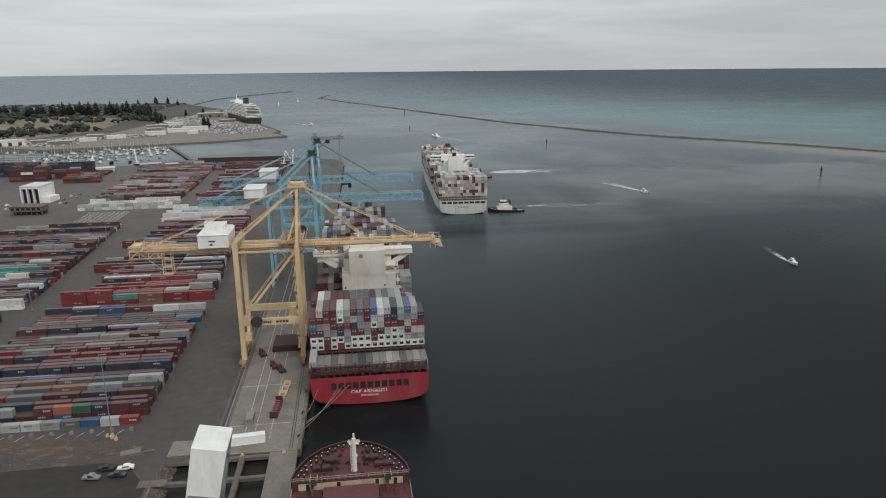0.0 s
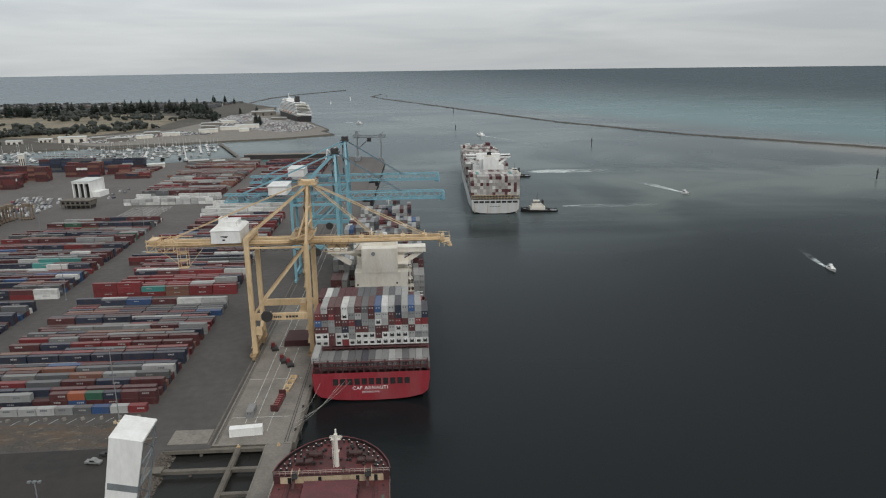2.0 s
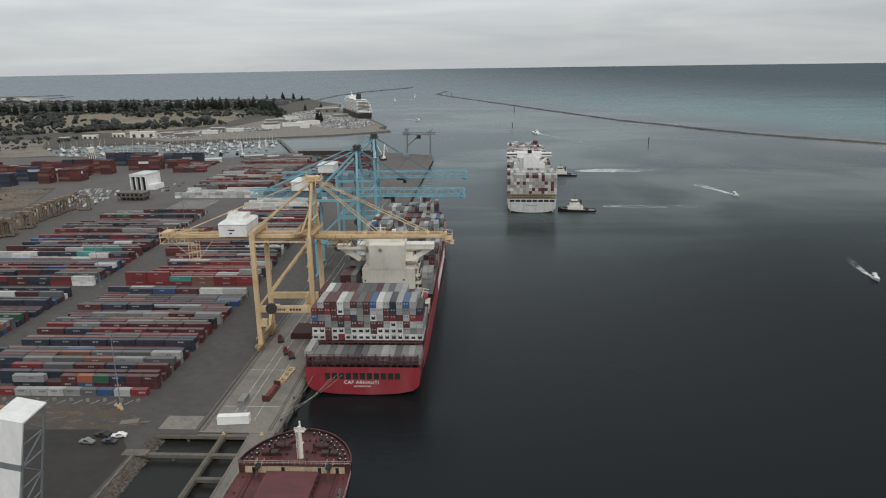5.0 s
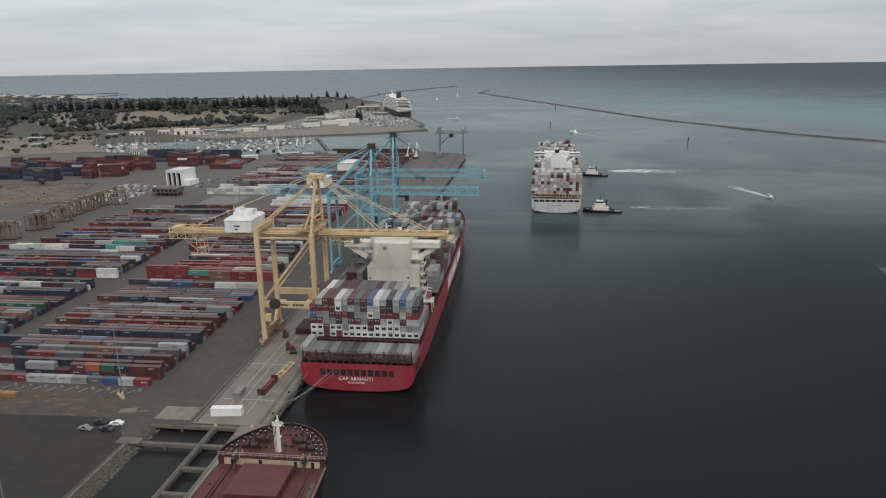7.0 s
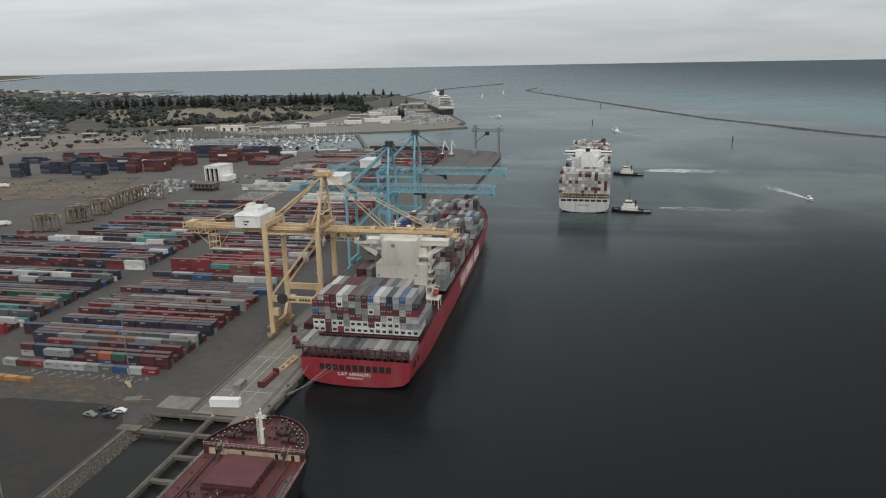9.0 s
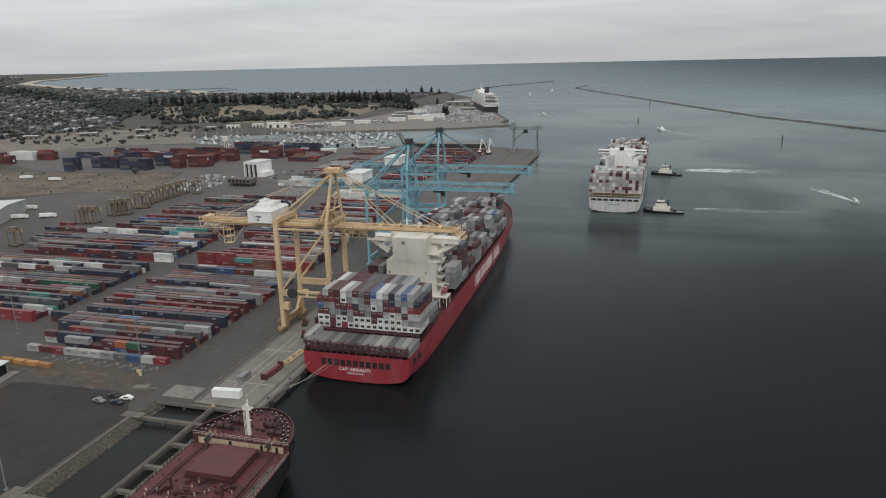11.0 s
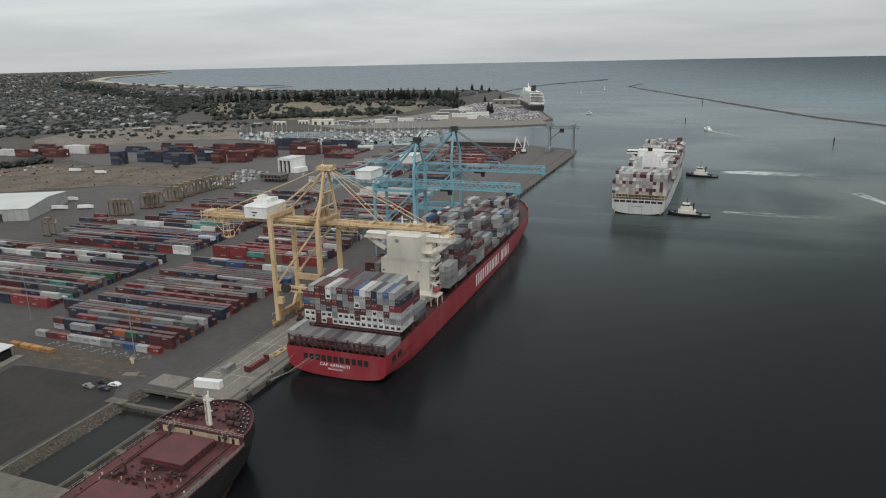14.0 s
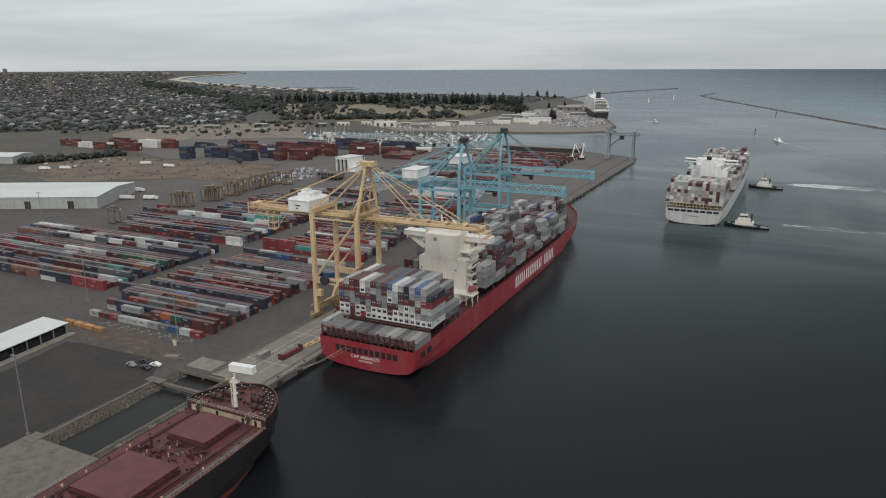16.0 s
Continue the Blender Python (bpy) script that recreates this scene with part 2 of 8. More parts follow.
    # sand bars along the landward end of the breakwater
    across = math_node("ADD", math_node("MULTIPLY", sep.outputs["X"], 0.824), math_node("MULTIPLY", sep.outputs["Y"], 0.567))
    across = math_node("ADD", across, math_node("MULTIPLY", noise_at(0.01, 4, stretch.outputs[0], 1.0), 120.0))
    bar = math_node("MULTIPLY", mapped(across, 1010, 1100), mapped(across, 1195, 1135))
    bar = math_node("MULTIPLY", bar, mapped(sep.outputs["X"], 480, 720))
    col = mixed(math_node("MULTIPLY", bar, 0.8), col, (0.20, 0.185, 0.155))
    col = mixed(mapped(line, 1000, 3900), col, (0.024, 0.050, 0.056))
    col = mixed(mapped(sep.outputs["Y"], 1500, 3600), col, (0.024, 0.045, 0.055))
    # brown silt in the shallow inlet beside the walkway
    inlet = math_node("MULTIPLY", mapped(sep.outputs["X"], -26, -32), mapped(sep.outputs["Y"], 400, 300))
    col = mixed(inlet, col, (0.021, 0.021, 0.019))
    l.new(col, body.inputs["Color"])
    rough = mapped(noise_at(0.006, 3, stretch.outputs[0], 0.6), 0.3, 0.7, 0.14, 0.30)
    l.new(rough, gloss.inputs["Roughness"])
    gloss.inputs["Color"].default_value = (0.92, 0.97, 1.0, 1)
    # wind-roughened water mirrors only part of the sky at low angles
    mirror = math_node("MINIMUM", math_node("MULTIPLY", fres.outputs[0], 0.52), 0.35)
    # the open gulf is choppier than the sheltered berth; toward +x the reflection is dimmed for lens vignetting
    east_dim = math_node("MULTIPLY", mapped(sep.outputs["X"], 30, 240, 0.08, -0.50), mapped(sep.outputs["Y"], 350, 1100, 1.0, 0.0))
    chop = math_node("MULTIPLY", mapped(line, 800, 3000, 1.0, 0.38), math_node("ADD", east_dim, 1.0))
    l.new(math_node("MULTIPLY", mirror, chop), blend.inputs[0])
    bp = n.new("ShaderNodeBump")
    bp.inputs["Distance"].default_value = 0.25
    l.new(mapped(sep.outputs["Y"], 150, 900, 0.30, 0.006), bp.inputs["Strength"])
    rip = math_node("ADD", noise_at(0.35, 4, stretch.outputs[0], 0.5), math_node("MULTIPLY", noise_at(0.06, 3, stretch.outputs[0]), 1.5))
    l.new(rip, bp.inputs["Height"])
    l.new(bp.outputs["Normal"], gloss.inputs["Normal"])
    l.new(body.outputs[0], blend.inputs[1])
    l.new(gloss.outputs[0], blend.inputs[2])
    l.new(blend.outputs[0], out.inputs["Surface"])
    return m


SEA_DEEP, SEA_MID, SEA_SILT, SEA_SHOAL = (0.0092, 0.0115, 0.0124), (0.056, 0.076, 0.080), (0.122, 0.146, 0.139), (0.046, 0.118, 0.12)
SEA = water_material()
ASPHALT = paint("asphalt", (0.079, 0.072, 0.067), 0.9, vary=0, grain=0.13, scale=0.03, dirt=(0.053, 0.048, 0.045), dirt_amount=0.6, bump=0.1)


def haze_tint(m, y0, y1, amount):
    """Lightens the base colour from y0 to y1: distance haze put into the asphalt."""
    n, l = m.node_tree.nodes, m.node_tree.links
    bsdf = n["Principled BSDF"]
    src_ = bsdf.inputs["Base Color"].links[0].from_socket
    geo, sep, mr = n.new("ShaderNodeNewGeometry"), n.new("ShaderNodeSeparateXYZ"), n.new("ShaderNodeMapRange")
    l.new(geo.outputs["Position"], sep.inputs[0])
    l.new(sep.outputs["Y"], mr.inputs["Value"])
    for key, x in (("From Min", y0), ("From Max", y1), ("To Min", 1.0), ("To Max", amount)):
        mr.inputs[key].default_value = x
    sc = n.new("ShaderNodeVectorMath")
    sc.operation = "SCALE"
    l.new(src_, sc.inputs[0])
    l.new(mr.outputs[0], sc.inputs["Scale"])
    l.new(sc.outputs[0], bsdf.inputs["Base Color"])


# far yard coloured up to 1.5 times paler in place of haze
haze_tint(ASPHALT, 330, 680, 1.5)
ASPHALT_NEW = paint("dark_asphalt", (0.029, 0.0265, 0.025), 0.9, vary=0, grain=0.16, scale=0.035, dirt=(0.052, 0.043, 0.035), dirt_amount=0.75)
CONCRETE = paint("quay_concrete", (0.205, 0.186, 0.162), 0.85, vary=0.06, grain=0.14, scale=0.12, dirt=(0.09, 0.085, 0.078), dirt_amount=0.65, bump=0.15)
CONCRETE_OLD = paint("old_concrete", (0.148, 0.132, 0.110), 0.9, vary=0.08, grain=0.2, scale=0.3, dirt=(0.06, 0.055, 0.05), dirt_amount=0.7)


def verge_material():
    """Worn asphalt breaking up into brown earth, with paler dry patches."""
    m = paint("verge_earth", (0.076, 0.067, 0.060), 0.95, vary=0, grain=0.28, scale=0.16, dirt=(0.046, 0.042, 0.037), dirt_amount=0.8, bump=0.3)
    n, l = m.node_tree.nodes, m.node_tree.links
    bsdf = n["Principled BSDF"]
    base = bsdf.inputs["Base Color"].links[0].from_socket
    geo = n.new("ShaderNodeNewGeometry")
    for scale, lo, hi, colour, amount in ((0.075, 0.46, 0.60, (0.102, 0.069, 0.045), 0.95), (0.22, 0.54, 0.66, (0.165, 0.128, 0.090), 0.8), (0.5, 0.60, 0.70, (0.040, 0.043, 0.028), 0.8)):
        nz, mr, mx = n.new("ShaderNodeTexNoise"), n.new("ShaderNodeMapRange"), n.new("ShaderNodeMixRGB")
        nz.inputs["Scale"].default_value, nz.inputs["Detail"].default_value, nz.inputs["Roughness"].default_value = scale, 6, 0.65
        sc = n.new("ShaderNodeVectorMath")
        sc.operation = "MULTIPLY"
        sc.inputs[1].default_value = (0.7, 1.7, 1)
        l.new(geo.outputs["Position"], sc.inputs[0])
        l.new(sc.outputs[0], nz.inputs["Vector"])
        for key, x in (("From Min", lo), ("From Max", hi), ("To Min", 0.0), ("To Max", amount)):
            mr.inputs[key].default_value = x
        l.new(nz.outputs["Fac"], mr.inputs["Value"])
        l.new(mr.outputs[0], mx.inputs[0])
        l.new(base, mx.inputs[1])
        mx.inputs[2].default_value = (*colour, 1)
        base = mx.outputs[0]
    l.new(base, bsdf.inputs["Base Color"])
    return m


VERGE = verge_material()
DIRT_PALE = paint("pale_earth", (0.205, 0.175, 0.145), 0.95, vary=0, grain=0.3, scale=0.03, dirt=(0.08, 0.066, 0.052), dirt_amount=0.9)
DIRT = paint("bare_earth", (0.150, 0.118, 0.088), 0.95, vary=0, grain=0.45, scale=0.035, dirt=(0.045, 0.038, 0.029), dirt_amount=1.0)
LAND = paint("dry_land", (0.082, 0.073, 0.060), 0.95, vary=0, grain=0.3, scale=0.012, dirt=(0.04, 0.042, 0.032), dirt_amount=0.9)
GRASS_DRY = paint("dry_grass", (0.215, 0.180, 0.128), 0.95, vary=0, grain=0.3, scale=0.02, dirt=(0.07, 0.075, 0.045), dirt_amount=0.9)
SAND = paint("beach_sand", (0.42, 0.38, 0.31), 0.95, vary=0, grain=0.1, scale=0.02, dirt_amount=0.1)
ROCK = paint("armour_rock", (0.120, 0.103, 0.086), 0.9, vary=0.35, grain=0.3, scale=0.6, island=True, bump=0.4, dirt_amount=0.4)
ROCK_FAR = paint("breakwater_rock", (0.085, 0.08, 0.072), 0.9, vary=0.3, grain=0.3, scale=0.1, island=True)
YELLOW = paint("crane_yellow", (0.64, 0.48, 0.29), 0.55, vary=0.0, grain=0.10, scale=0.2, dirt=(0.33, 0.21, 0.11), dirt_amount=0.75, streak=True)
BLUE = paint("crane_blue", (0.19, 0.385, 0.455), 0.5, vary=0.0, grain=0.08, scale=0.2, dirt=(0.15, 0.29, 0.35), dirt_amount=0.5, streak=True)
BLUE_WORN = paint("worn_crane_blue", (0.13, 0.20, 0.235), 0.6, vary=0.1, grain=0.12, scale=0.3, dirt=(0.06, 0.07, 0.075), dirt_amount=0.7)
YELLOW_DIRTY = paint("grimy_crane_yellow", (0.40, 0.285, 0.16), 0.65, vary=0.15, grain=0.2, scale=0.6, dirt=(0.10, 0.065, 0.04), dirt_amount=0.9)
GREY_STEEL = paint("grey_steel", (0.20, 0.22, 0.23), 0.55, vary=0.1, grain=0.12)
DARK_STEEL = paint("dark_steel", (0.035, 0.033, 0.033), 0.6, vary=0.1, grain=0.2)
# black paint, and the shade inside openings and bays drawn as solid panels
BLACK = paint("black_shade_and_paint", (0.012, 0.012, 0.013), 0.8, vary=0, grain=0.1)
RUBBER = paint("rubber", (0.018, 0.018, 0.018), 0.8)
WHITE = paint("white_paint", (0.80, 0.80, 0.78), 0.5, vary=0.05, grain=0.05, scale=0.25, dirt=(0.45, 0.42, 0.37), dirt_amount=0.45, streak=True)
CREAM = paint("cream_paint", (0.72, 0.69, 0.62), 0.5, vary=0.03, grain=0.05, scale=0.2, dirt=(0.42, 0.33, 0.24), dirt_amount=0.4, streak=True)
CREAM_OLD = paint("rust_stained_cream", (0.55, 0.45, 0.31), 0.6, vary=0.03, grain=0.1, scale=0.4, dirt=(0.25, 0.12, 0.06), dirt_amount=0.6, streak=True)
HULL_RED = paint("hull_red", (0.275, 0.029, 0.040), 0.42, vary=0, grain=0.10, scale=0.11, dirt=(0.30, 0.095, 0.095), dirt_amount=0.75, streak=True)
DECK_MAROON = paint("deck_maroon", (0.068, 0.022, 0.024), 0.7, vary=0.05, grain=0.15, scale=0.2, dirt=(0.045, 0.022, 0.022), dirt_amount=0.6)
DECK_WORN = paint("worn_deck_red", (0.112, 0.030, 0.031), 0.65, vary=0.04, grain=0.3, scale=0.2, dirt=(0.024, 0.014, 0.013), dirt_amount=1.0)
HATCH_RED = paint("hatch_red", (0.122, 0.032, 0.036), 0.6, vary=0.04, grain=0.14, scale=0.22, dirt=(0.055, 0.022, 0.022), dirt_amount=0.9)
HULL_BLACK = paint("hull_black", (0.02, 0.018, 0.019), 0.45, vary=0, grain=0.1, scale=0.1, dirt=(0.05, 0.03, 0.03), dirt_amount=0.4)
HULL_GREY = paint("hull_pale_grey", (0.52, 0.53, 0.52), 0.45, vary=0, grain=0.05, scale=0.08, dirt=(0.33, 0.30, 0.27), dirt_amount=0.5, streak=True)
BOOT_RED = paint("boot_topping", (0.17, 0.035, 0.04), 0.5, vary=0, grain=0.15, scale=0.15)
LASH = paint("lashing_maroon", (0.085, 0.028, 0.03), 0.65, vary=0.1, grain=0.2)
WINCH = paint("greasy_winch_brown", (0.050, 0.022, 0.020), 0.55, vary=0.2, grain=0.3, scale=0.8, dirt=(0.015, 0.012, 0.011), dirt_amount=0.8)
RAIL_PALE = paint("pale_rail_paint", (0.40, 0.34, 0.30), 0.6, vary=0.1, grain=0.2, dirt=(0.2, 0.09, 0.06), dirt_amount=0.6)
ROPE = paint("mooring_rope", (0.36, 0.35, 0.32), 0.8)
MARK_WHITE = paint("line_paint", (0.55, 0.55, 0.52), 0.8, vary=0.1, grain=0.3, scale=1.5, dirt_amount=0.6)
MARK_PALE = paint("pale_mark", (0.42, 0.42, 0.41), 0.6, vary=0.2, grain=0.15, scale=1.0)
MARK_DARK = paint("dark_mark", (0.09, 0.10, 0.12), 0.6, vary=0.2, grain=0.15, scale=1.0)
WOOD = paint("timber_orange", (0.42, 0.22, 0.09), 0.75, vary=0.2, grain=0.2)
STRAD = paint("straddle_tan", (0.19, 0.145, 0.105), 0.6, vary=0.12, grain=0.15, dirt=(0.1, 0.08, 0.06), dirt_amount=0.5)
ROOF_PALE = paint("pale_roof_sheet", (0.58, 0.60, 0.575), 0.5, vary=0.02, grain=0.04, scale=0.04, dirt=(0.42, 0.43, 0.4), dirt_amount=0.5)
WALL_PALE = paint("pale_wall_sheet", (0.42, 0.43, 0.41), 0.6, vary=0.03, grain=0.06, scale=0.1, dirt_amount=0.3)
LEAF_DARK = paint("pine_needles", (0.022, 0.032, 0.024), 0.8, vary=0.3, grain=0.4, scale=0.6)
LEAF = paint("gum_foliage", (0.029, 0.035, 0.029), 0.8, vary=0.3, grain=0.4, scale=0.5, island=True)
WEED = paint("dry_weed", (0.062, 0.052, 0.034), 0.9, vary=0.4, grain=0.3, scale=0.6, island=True)
BARK = paint("bark", (0.08, 0.06, 0.045), 0.9)
GLASS_DARK = paint("dark_glass", (0.015, 0.018, 0.02), 0.12, vary=0, grain=0.05)
ORANGE = paint("orange_paint", (0.55, 0.13, 0.03), 0.55)

MAROON_C, RED_C, NAVY_C, GREY_C, LGREY_C, WHITE_C, BLUE_C, TEAL_C, ORANGE_C, GREEN_C, DGREY_C, BROWN_C = (
    (0.082, 0.024, 0.026), (0.18, 0.026, 0.030), (0.022, 0.029, 0.05), (0.225, 0.232, 0.228), (0.37, 0.375, 0.365), (0.60, 0.60, 0.58),
    (0.035, 0.085, 0.20), (0.05, 0.22, 0.20), (0.33, 0.095, 0.045), (0.025, 0.09, 0.055), (0.10, 0.105, 0.11), (0.18, 0.085, 0.06))
COLOURS = {"maroon": MAROON_C, "red": RED_C, "navy": NAVY_C, "grey": GREY_C, "pale_grey": LGREY_C, "white": WHITE_C, "blue": BLUE_C, "teal": TEAL_C,
           "orange": ORANGE_C, "green": GREEN_C, "dark_grey": DGREY_C, "brown": BROWN_C}
BOX_PAINT = {k: paint("container_" + k, c, 0.55, vary=0.16, grain=0.08, scale=0.5, dirt=(0.13, 0.095, 0.075), dirt_amount=0.32, ribs=3.2, bump=0.35, streak=True, faded=0.16)
             for k, c in COLOURS.items()}
SHIP_MIX = paint("container_ship_mix", (0, 0, 0), 0.55, vary=0.18, grain=0.08, scale=0.5, dirt_amount=0.25, island=True, ribs=3.2, bump=0.35, ramp=[
    (26, MAROON_C), (2, RED_C), (3, NAVY_C), (26, GREY_C), (24, LGREY_C), (8, WHITE_C), (1, BLUE_C), (1, TEAL_C), (12, DGREY_C)])
GREY_MIX = paint("container_pale_mix", (0, 0, 0), 0.55, vary=0.15, grain=0.08, scale=0.5, dirt_amount=0.25, island=True, ramp=[
    (26, (0.36, 0.34, 0.32)), (16, MAROON_C), (10, (0.5, 0.48, 0.45)), (10, (0.28, 0.26, 0.25)), (3, WHITE_C), (1, TEAL_C)])
YACHT_MIX = paint("yacht_mix", (0, 0, 0), 0.4, vary=0.25, grain=0.05, island=True, dirt_amount=0.1, ramp=[(30, (0.72, 0.72, 0.71)), (12, LGREY_C), (4, GREY_C), (4, NAVY_C), (3, DGREY_C)])
STACK_RED = paint("container_stack_reds", (0, 0, 0), 0.6, vary=0.3, grain=0.08, scale=0.5, dirt_amount=0.35, island=True, ribs=3.2, ramp=[(12, (0.15, 0.032, 0.032)), (16, MAROON_C), (8, BROWN_C), (5, NAVY_C), (1, WHITE_C)])
STACK_BLUE = paint("container_stack_blues", (0, 0, 0), 0.6, vary=0.3, grain=0.08, scale=0.5, dirt_amount=0.35, island=True, ribs=3.2, ramp=[(20, NAVY_C), (6, (0.03, 0.045, 0.09)), (8, DGREY_C), (4, MAROON_C), (1, LGREY_C)])
CAR_MIX = paint("car_paint", (0, 0, 0), 0.3, vary=0.1, grain=0.03, island=True, dirt_amount=0.05, ramp=[(14, (0.60, 0.60, 0.59)), (12, (0.36, 0.36, 0.36)), (10, (0.2, 0.2, 0.2)), (12, DGREY_C), (5, NAVY_C), (3, RED_C)])
HOUSE_MIX = paint("house_roofs", (0, 0, 0), 0.7, vary=0.25, grain=0.1, island=True, dirt_amount=0.2, ramp=[
    (16, (0.072, 0.075, 0.080)), (7, (0.13, 0.13, 0.13)), (4, (0.36, 0.36, 0.35)), (3, (0.12, 0.085, 0.07)), (14, (0.075, 0.076, 0.08))])


# ---- setting: sea, land, quay ----
SEA_Z = -2.4
RIM = 4860.0


def lift(x, y):
    """Far off, sea and land rise gently, so that the horizon stands where the eye sees it."""
    r = math.hypot(x, y)
    return 90 * (max(0.0, r - 2600) / 2350) ** 1.5


def make_sea():
    b = Build()
    radii = [0, 150, 400, 800, 1400, 2000, 2600, 2750, 2900, 3100, 3300, 3550, 3800, 4050, 4300, 4580, RIM]
    n = 96
    rings = [[(r * math.cos(2 * math.pi * i / n), r * math.sin(2 * math.pi * i / n), SEA_Z + lift(r, 0)) for i in range(n)] for r in radii]
    b.loft(rings, close=True)
    b.f = [q[::-1] for q in b.f]
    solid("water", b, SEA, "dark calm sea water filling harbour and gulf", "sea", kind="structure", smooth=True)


def inside(p, poly):
    x, y = p
    c = False
    for i in range(len(poly)):
        (x1, y1), (x2, y2) = poly[i - 1], poly[i]
        if (y1 > y) != (y2 > y) and x < (x2 - x1) * (y - y1) / (y2 - y1) + x1:
            c = not c
    return c


def sheet(name, poly, z, material, label, category, skirt=None, depth=6.0, step=160.0, far_only=True):
    """A flat sheet over an outline, with inner points where it must follow the far rise."""
    from mathutils.geometry import delaunay_2d_cdt
    pts = [Vector(p) for p in poly]
    n = len(pts)
    xs, ys = [p[0] for p in poly], [p[1] for p in poly]
    gx = min(xs)
    while gx < max(xs):
        gy = min(ys)
        while gy < max(ys):
            if (math.hypot(gx, gy) > 2450 or not far_only) and inside((gx, gy), poly) and min((Vector((gx, gy)) - p).length for p in pts[:n]) > step * 0.4:
                pts.append(Vector((gx, gy)))
            gy += step
        gx += step
    vs, _, fs, *_ = delaunay_2d_cdt(pts, [], [list(range(n))], 1, 1e-4)
    b = Build()
    b.v = [(v.x, v.y, z + lift(v.x, v.y)) for v in vs]
    b.f = [tuple(f) for f in fs]
    b.m = [0] * len(b.f)
    if skirt:
        for i in range(n):
            (x1, y1), (x2, y2) = poly[i - 1], poly[i]
            z1, z2 = lift(x1, y1), lift(x2, y2)
            b.face([(x1, y1, z + z1), (x1, y1, z1 - depth), (x2, y2, z2 - depth), (x2, y2, z + z2)], 1)
    return solid(name, b, [material, skirt] if skirt else material, label, category, kind="structure")


make_sea()
COAST = [(-62, -300), (-62, 198), (-20.5, 198), (-12, 866), (-16, 905), (-88, 941), (-200, 946), (-254, 907), (-332, 885), (-354, 903), (-413, 886),
         (-543, 929), (-625, 1031), (-472, 1106), (-437, 1082), (-322, 1147), (-196, 1194), (-114, 1253), (-140, 1311), (-135, 1355), (-232, 1656),
         (-346, 1942), (-377, 2139), (-497, 2360), (-555, 2494), (-717, 2502), (-962, 2539), (-1200, 2523), (-1445, 2499), (-1713, 2652), (-1973, 2690),
         (-2276, 2730), (-2518, 2770), (-2830, 2900), (-2935, 3080), (-2925, 3350), (-2930, 3560), (-3098, 3640), (-3400, 3480), (-4020, 2720), (-4840, 0), (-3500, -1500)]
sheet("ground", COAST, 0.0, LAND, "flat dry coastal land with harbour edge", "ground", skirt=CONCRETE_OLD)
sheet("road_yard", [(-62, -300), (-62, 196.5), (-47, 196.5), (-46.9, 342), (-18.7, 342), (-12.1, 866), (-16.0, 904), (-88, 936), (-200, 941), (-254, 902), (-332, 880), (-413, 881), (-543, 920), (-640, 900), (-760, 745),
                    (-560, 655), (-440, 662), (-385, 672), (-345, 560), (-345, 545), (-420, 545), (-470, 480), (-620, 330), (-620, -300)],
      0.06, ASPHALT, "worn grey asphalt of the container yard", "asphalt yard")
sheet("pavement_quay", [(-47, 198.0), (-20.45, 198.0), (-18.65, 342), (-46.9, 342)], 0.09, CONCRETE, "stained pale concrete quay apron", "quay apron")
sheet("road_dark", [(-64, -200), (-64.5, 139), (-63.5, 184), (-72, 196), (-80, 199), (-118, 198), (-126, 196), (-121, 165), (-110, -200)], 0.10, ASPHALT_NEW,
      "smooth dark asphalt hardstand", "asphalt")
verge_rng = random.Random(41)
VERGE_EDGE = [(x, (199.0 if x > -126 else 199.6) + verge_rng.uniform(-0.5, 0.5)) for x in range(-160, -66, 2)]
VERGE_EDGE += [(x, 203.5 + verge_rng.uniform(0, 1.4)) for x in (-67, -68.5)]
VERGE_EDGE += [(x, min(216.2, 206.5 + 0.55 * (-68 - x)) + verge_rng.uniform(-0.9, 0.6)) for x in range(-70, -160, -2)]
sheet("ground_verge", VERGE_EDGE, 0.12, VERGE, "bare brown earth and broken asphalt verge with weeds", "bare earth")
sheet("ground_field", [(-345, 547), (-385, 668), (-440, 658), (-560, 650), (-720, 640), (-640, 520), (-520, 470), (-420, 548)], 0.12, DIRT, "bare brown vacant field", "bare earth")
sheet("ground_flats", [(-640, 905), (-545, 935), (-630, 1035), (-700, 1160), (-860, 1120), (-960, 1000), (-900, 860), (-765, 750)], 0.12, DIRT_PALE, "bare brown vacant ground", "bare earth")
sheet("ground_golf", [(-500, 1415), (-580, 1260), (-800, 1290), (-1010, 1420), (-1240, 1740), (-1200, 1960), (-960, 1990), (-700, 1900), (-520, 1760)], 0.14, GRASS_DRY,
      "dry yellow grass of a golf course", "dry grass")
sheet("pavement_terminal", [(-320, 1152), (-196, 1199), (-120, 1256), (-146, 1311), (-141, 1355), (-238, 1656), (-350, 1942), (-383, 2130), (-420, 2050), (-400, 1800), (-440, 1500), (-450, 1380), (-620, 1210), (-470, 1112)],
      0.14, CONCRETE, "pale concrete cruise terminal apron and car park", "apron")
sheet("ground_beach", [(-1445, 2496), (-1713, 2649), (-1973, 2687), (-2276, 2727), (-2518, 2767), (-2830, 2897), (-2935, 3078), (-2925, 3350), (-2930, 3558),
                       (-2965, 3558), (-2970, 3350), (-2985, 3070), (-2870, 2850), (-2530, 2715), (-2276, 2665), (-1973, 2580), (-1713, 2540), (-1460, 2430)], 0.3, SAND,
      "pale sandy beach along the bay", "beach")


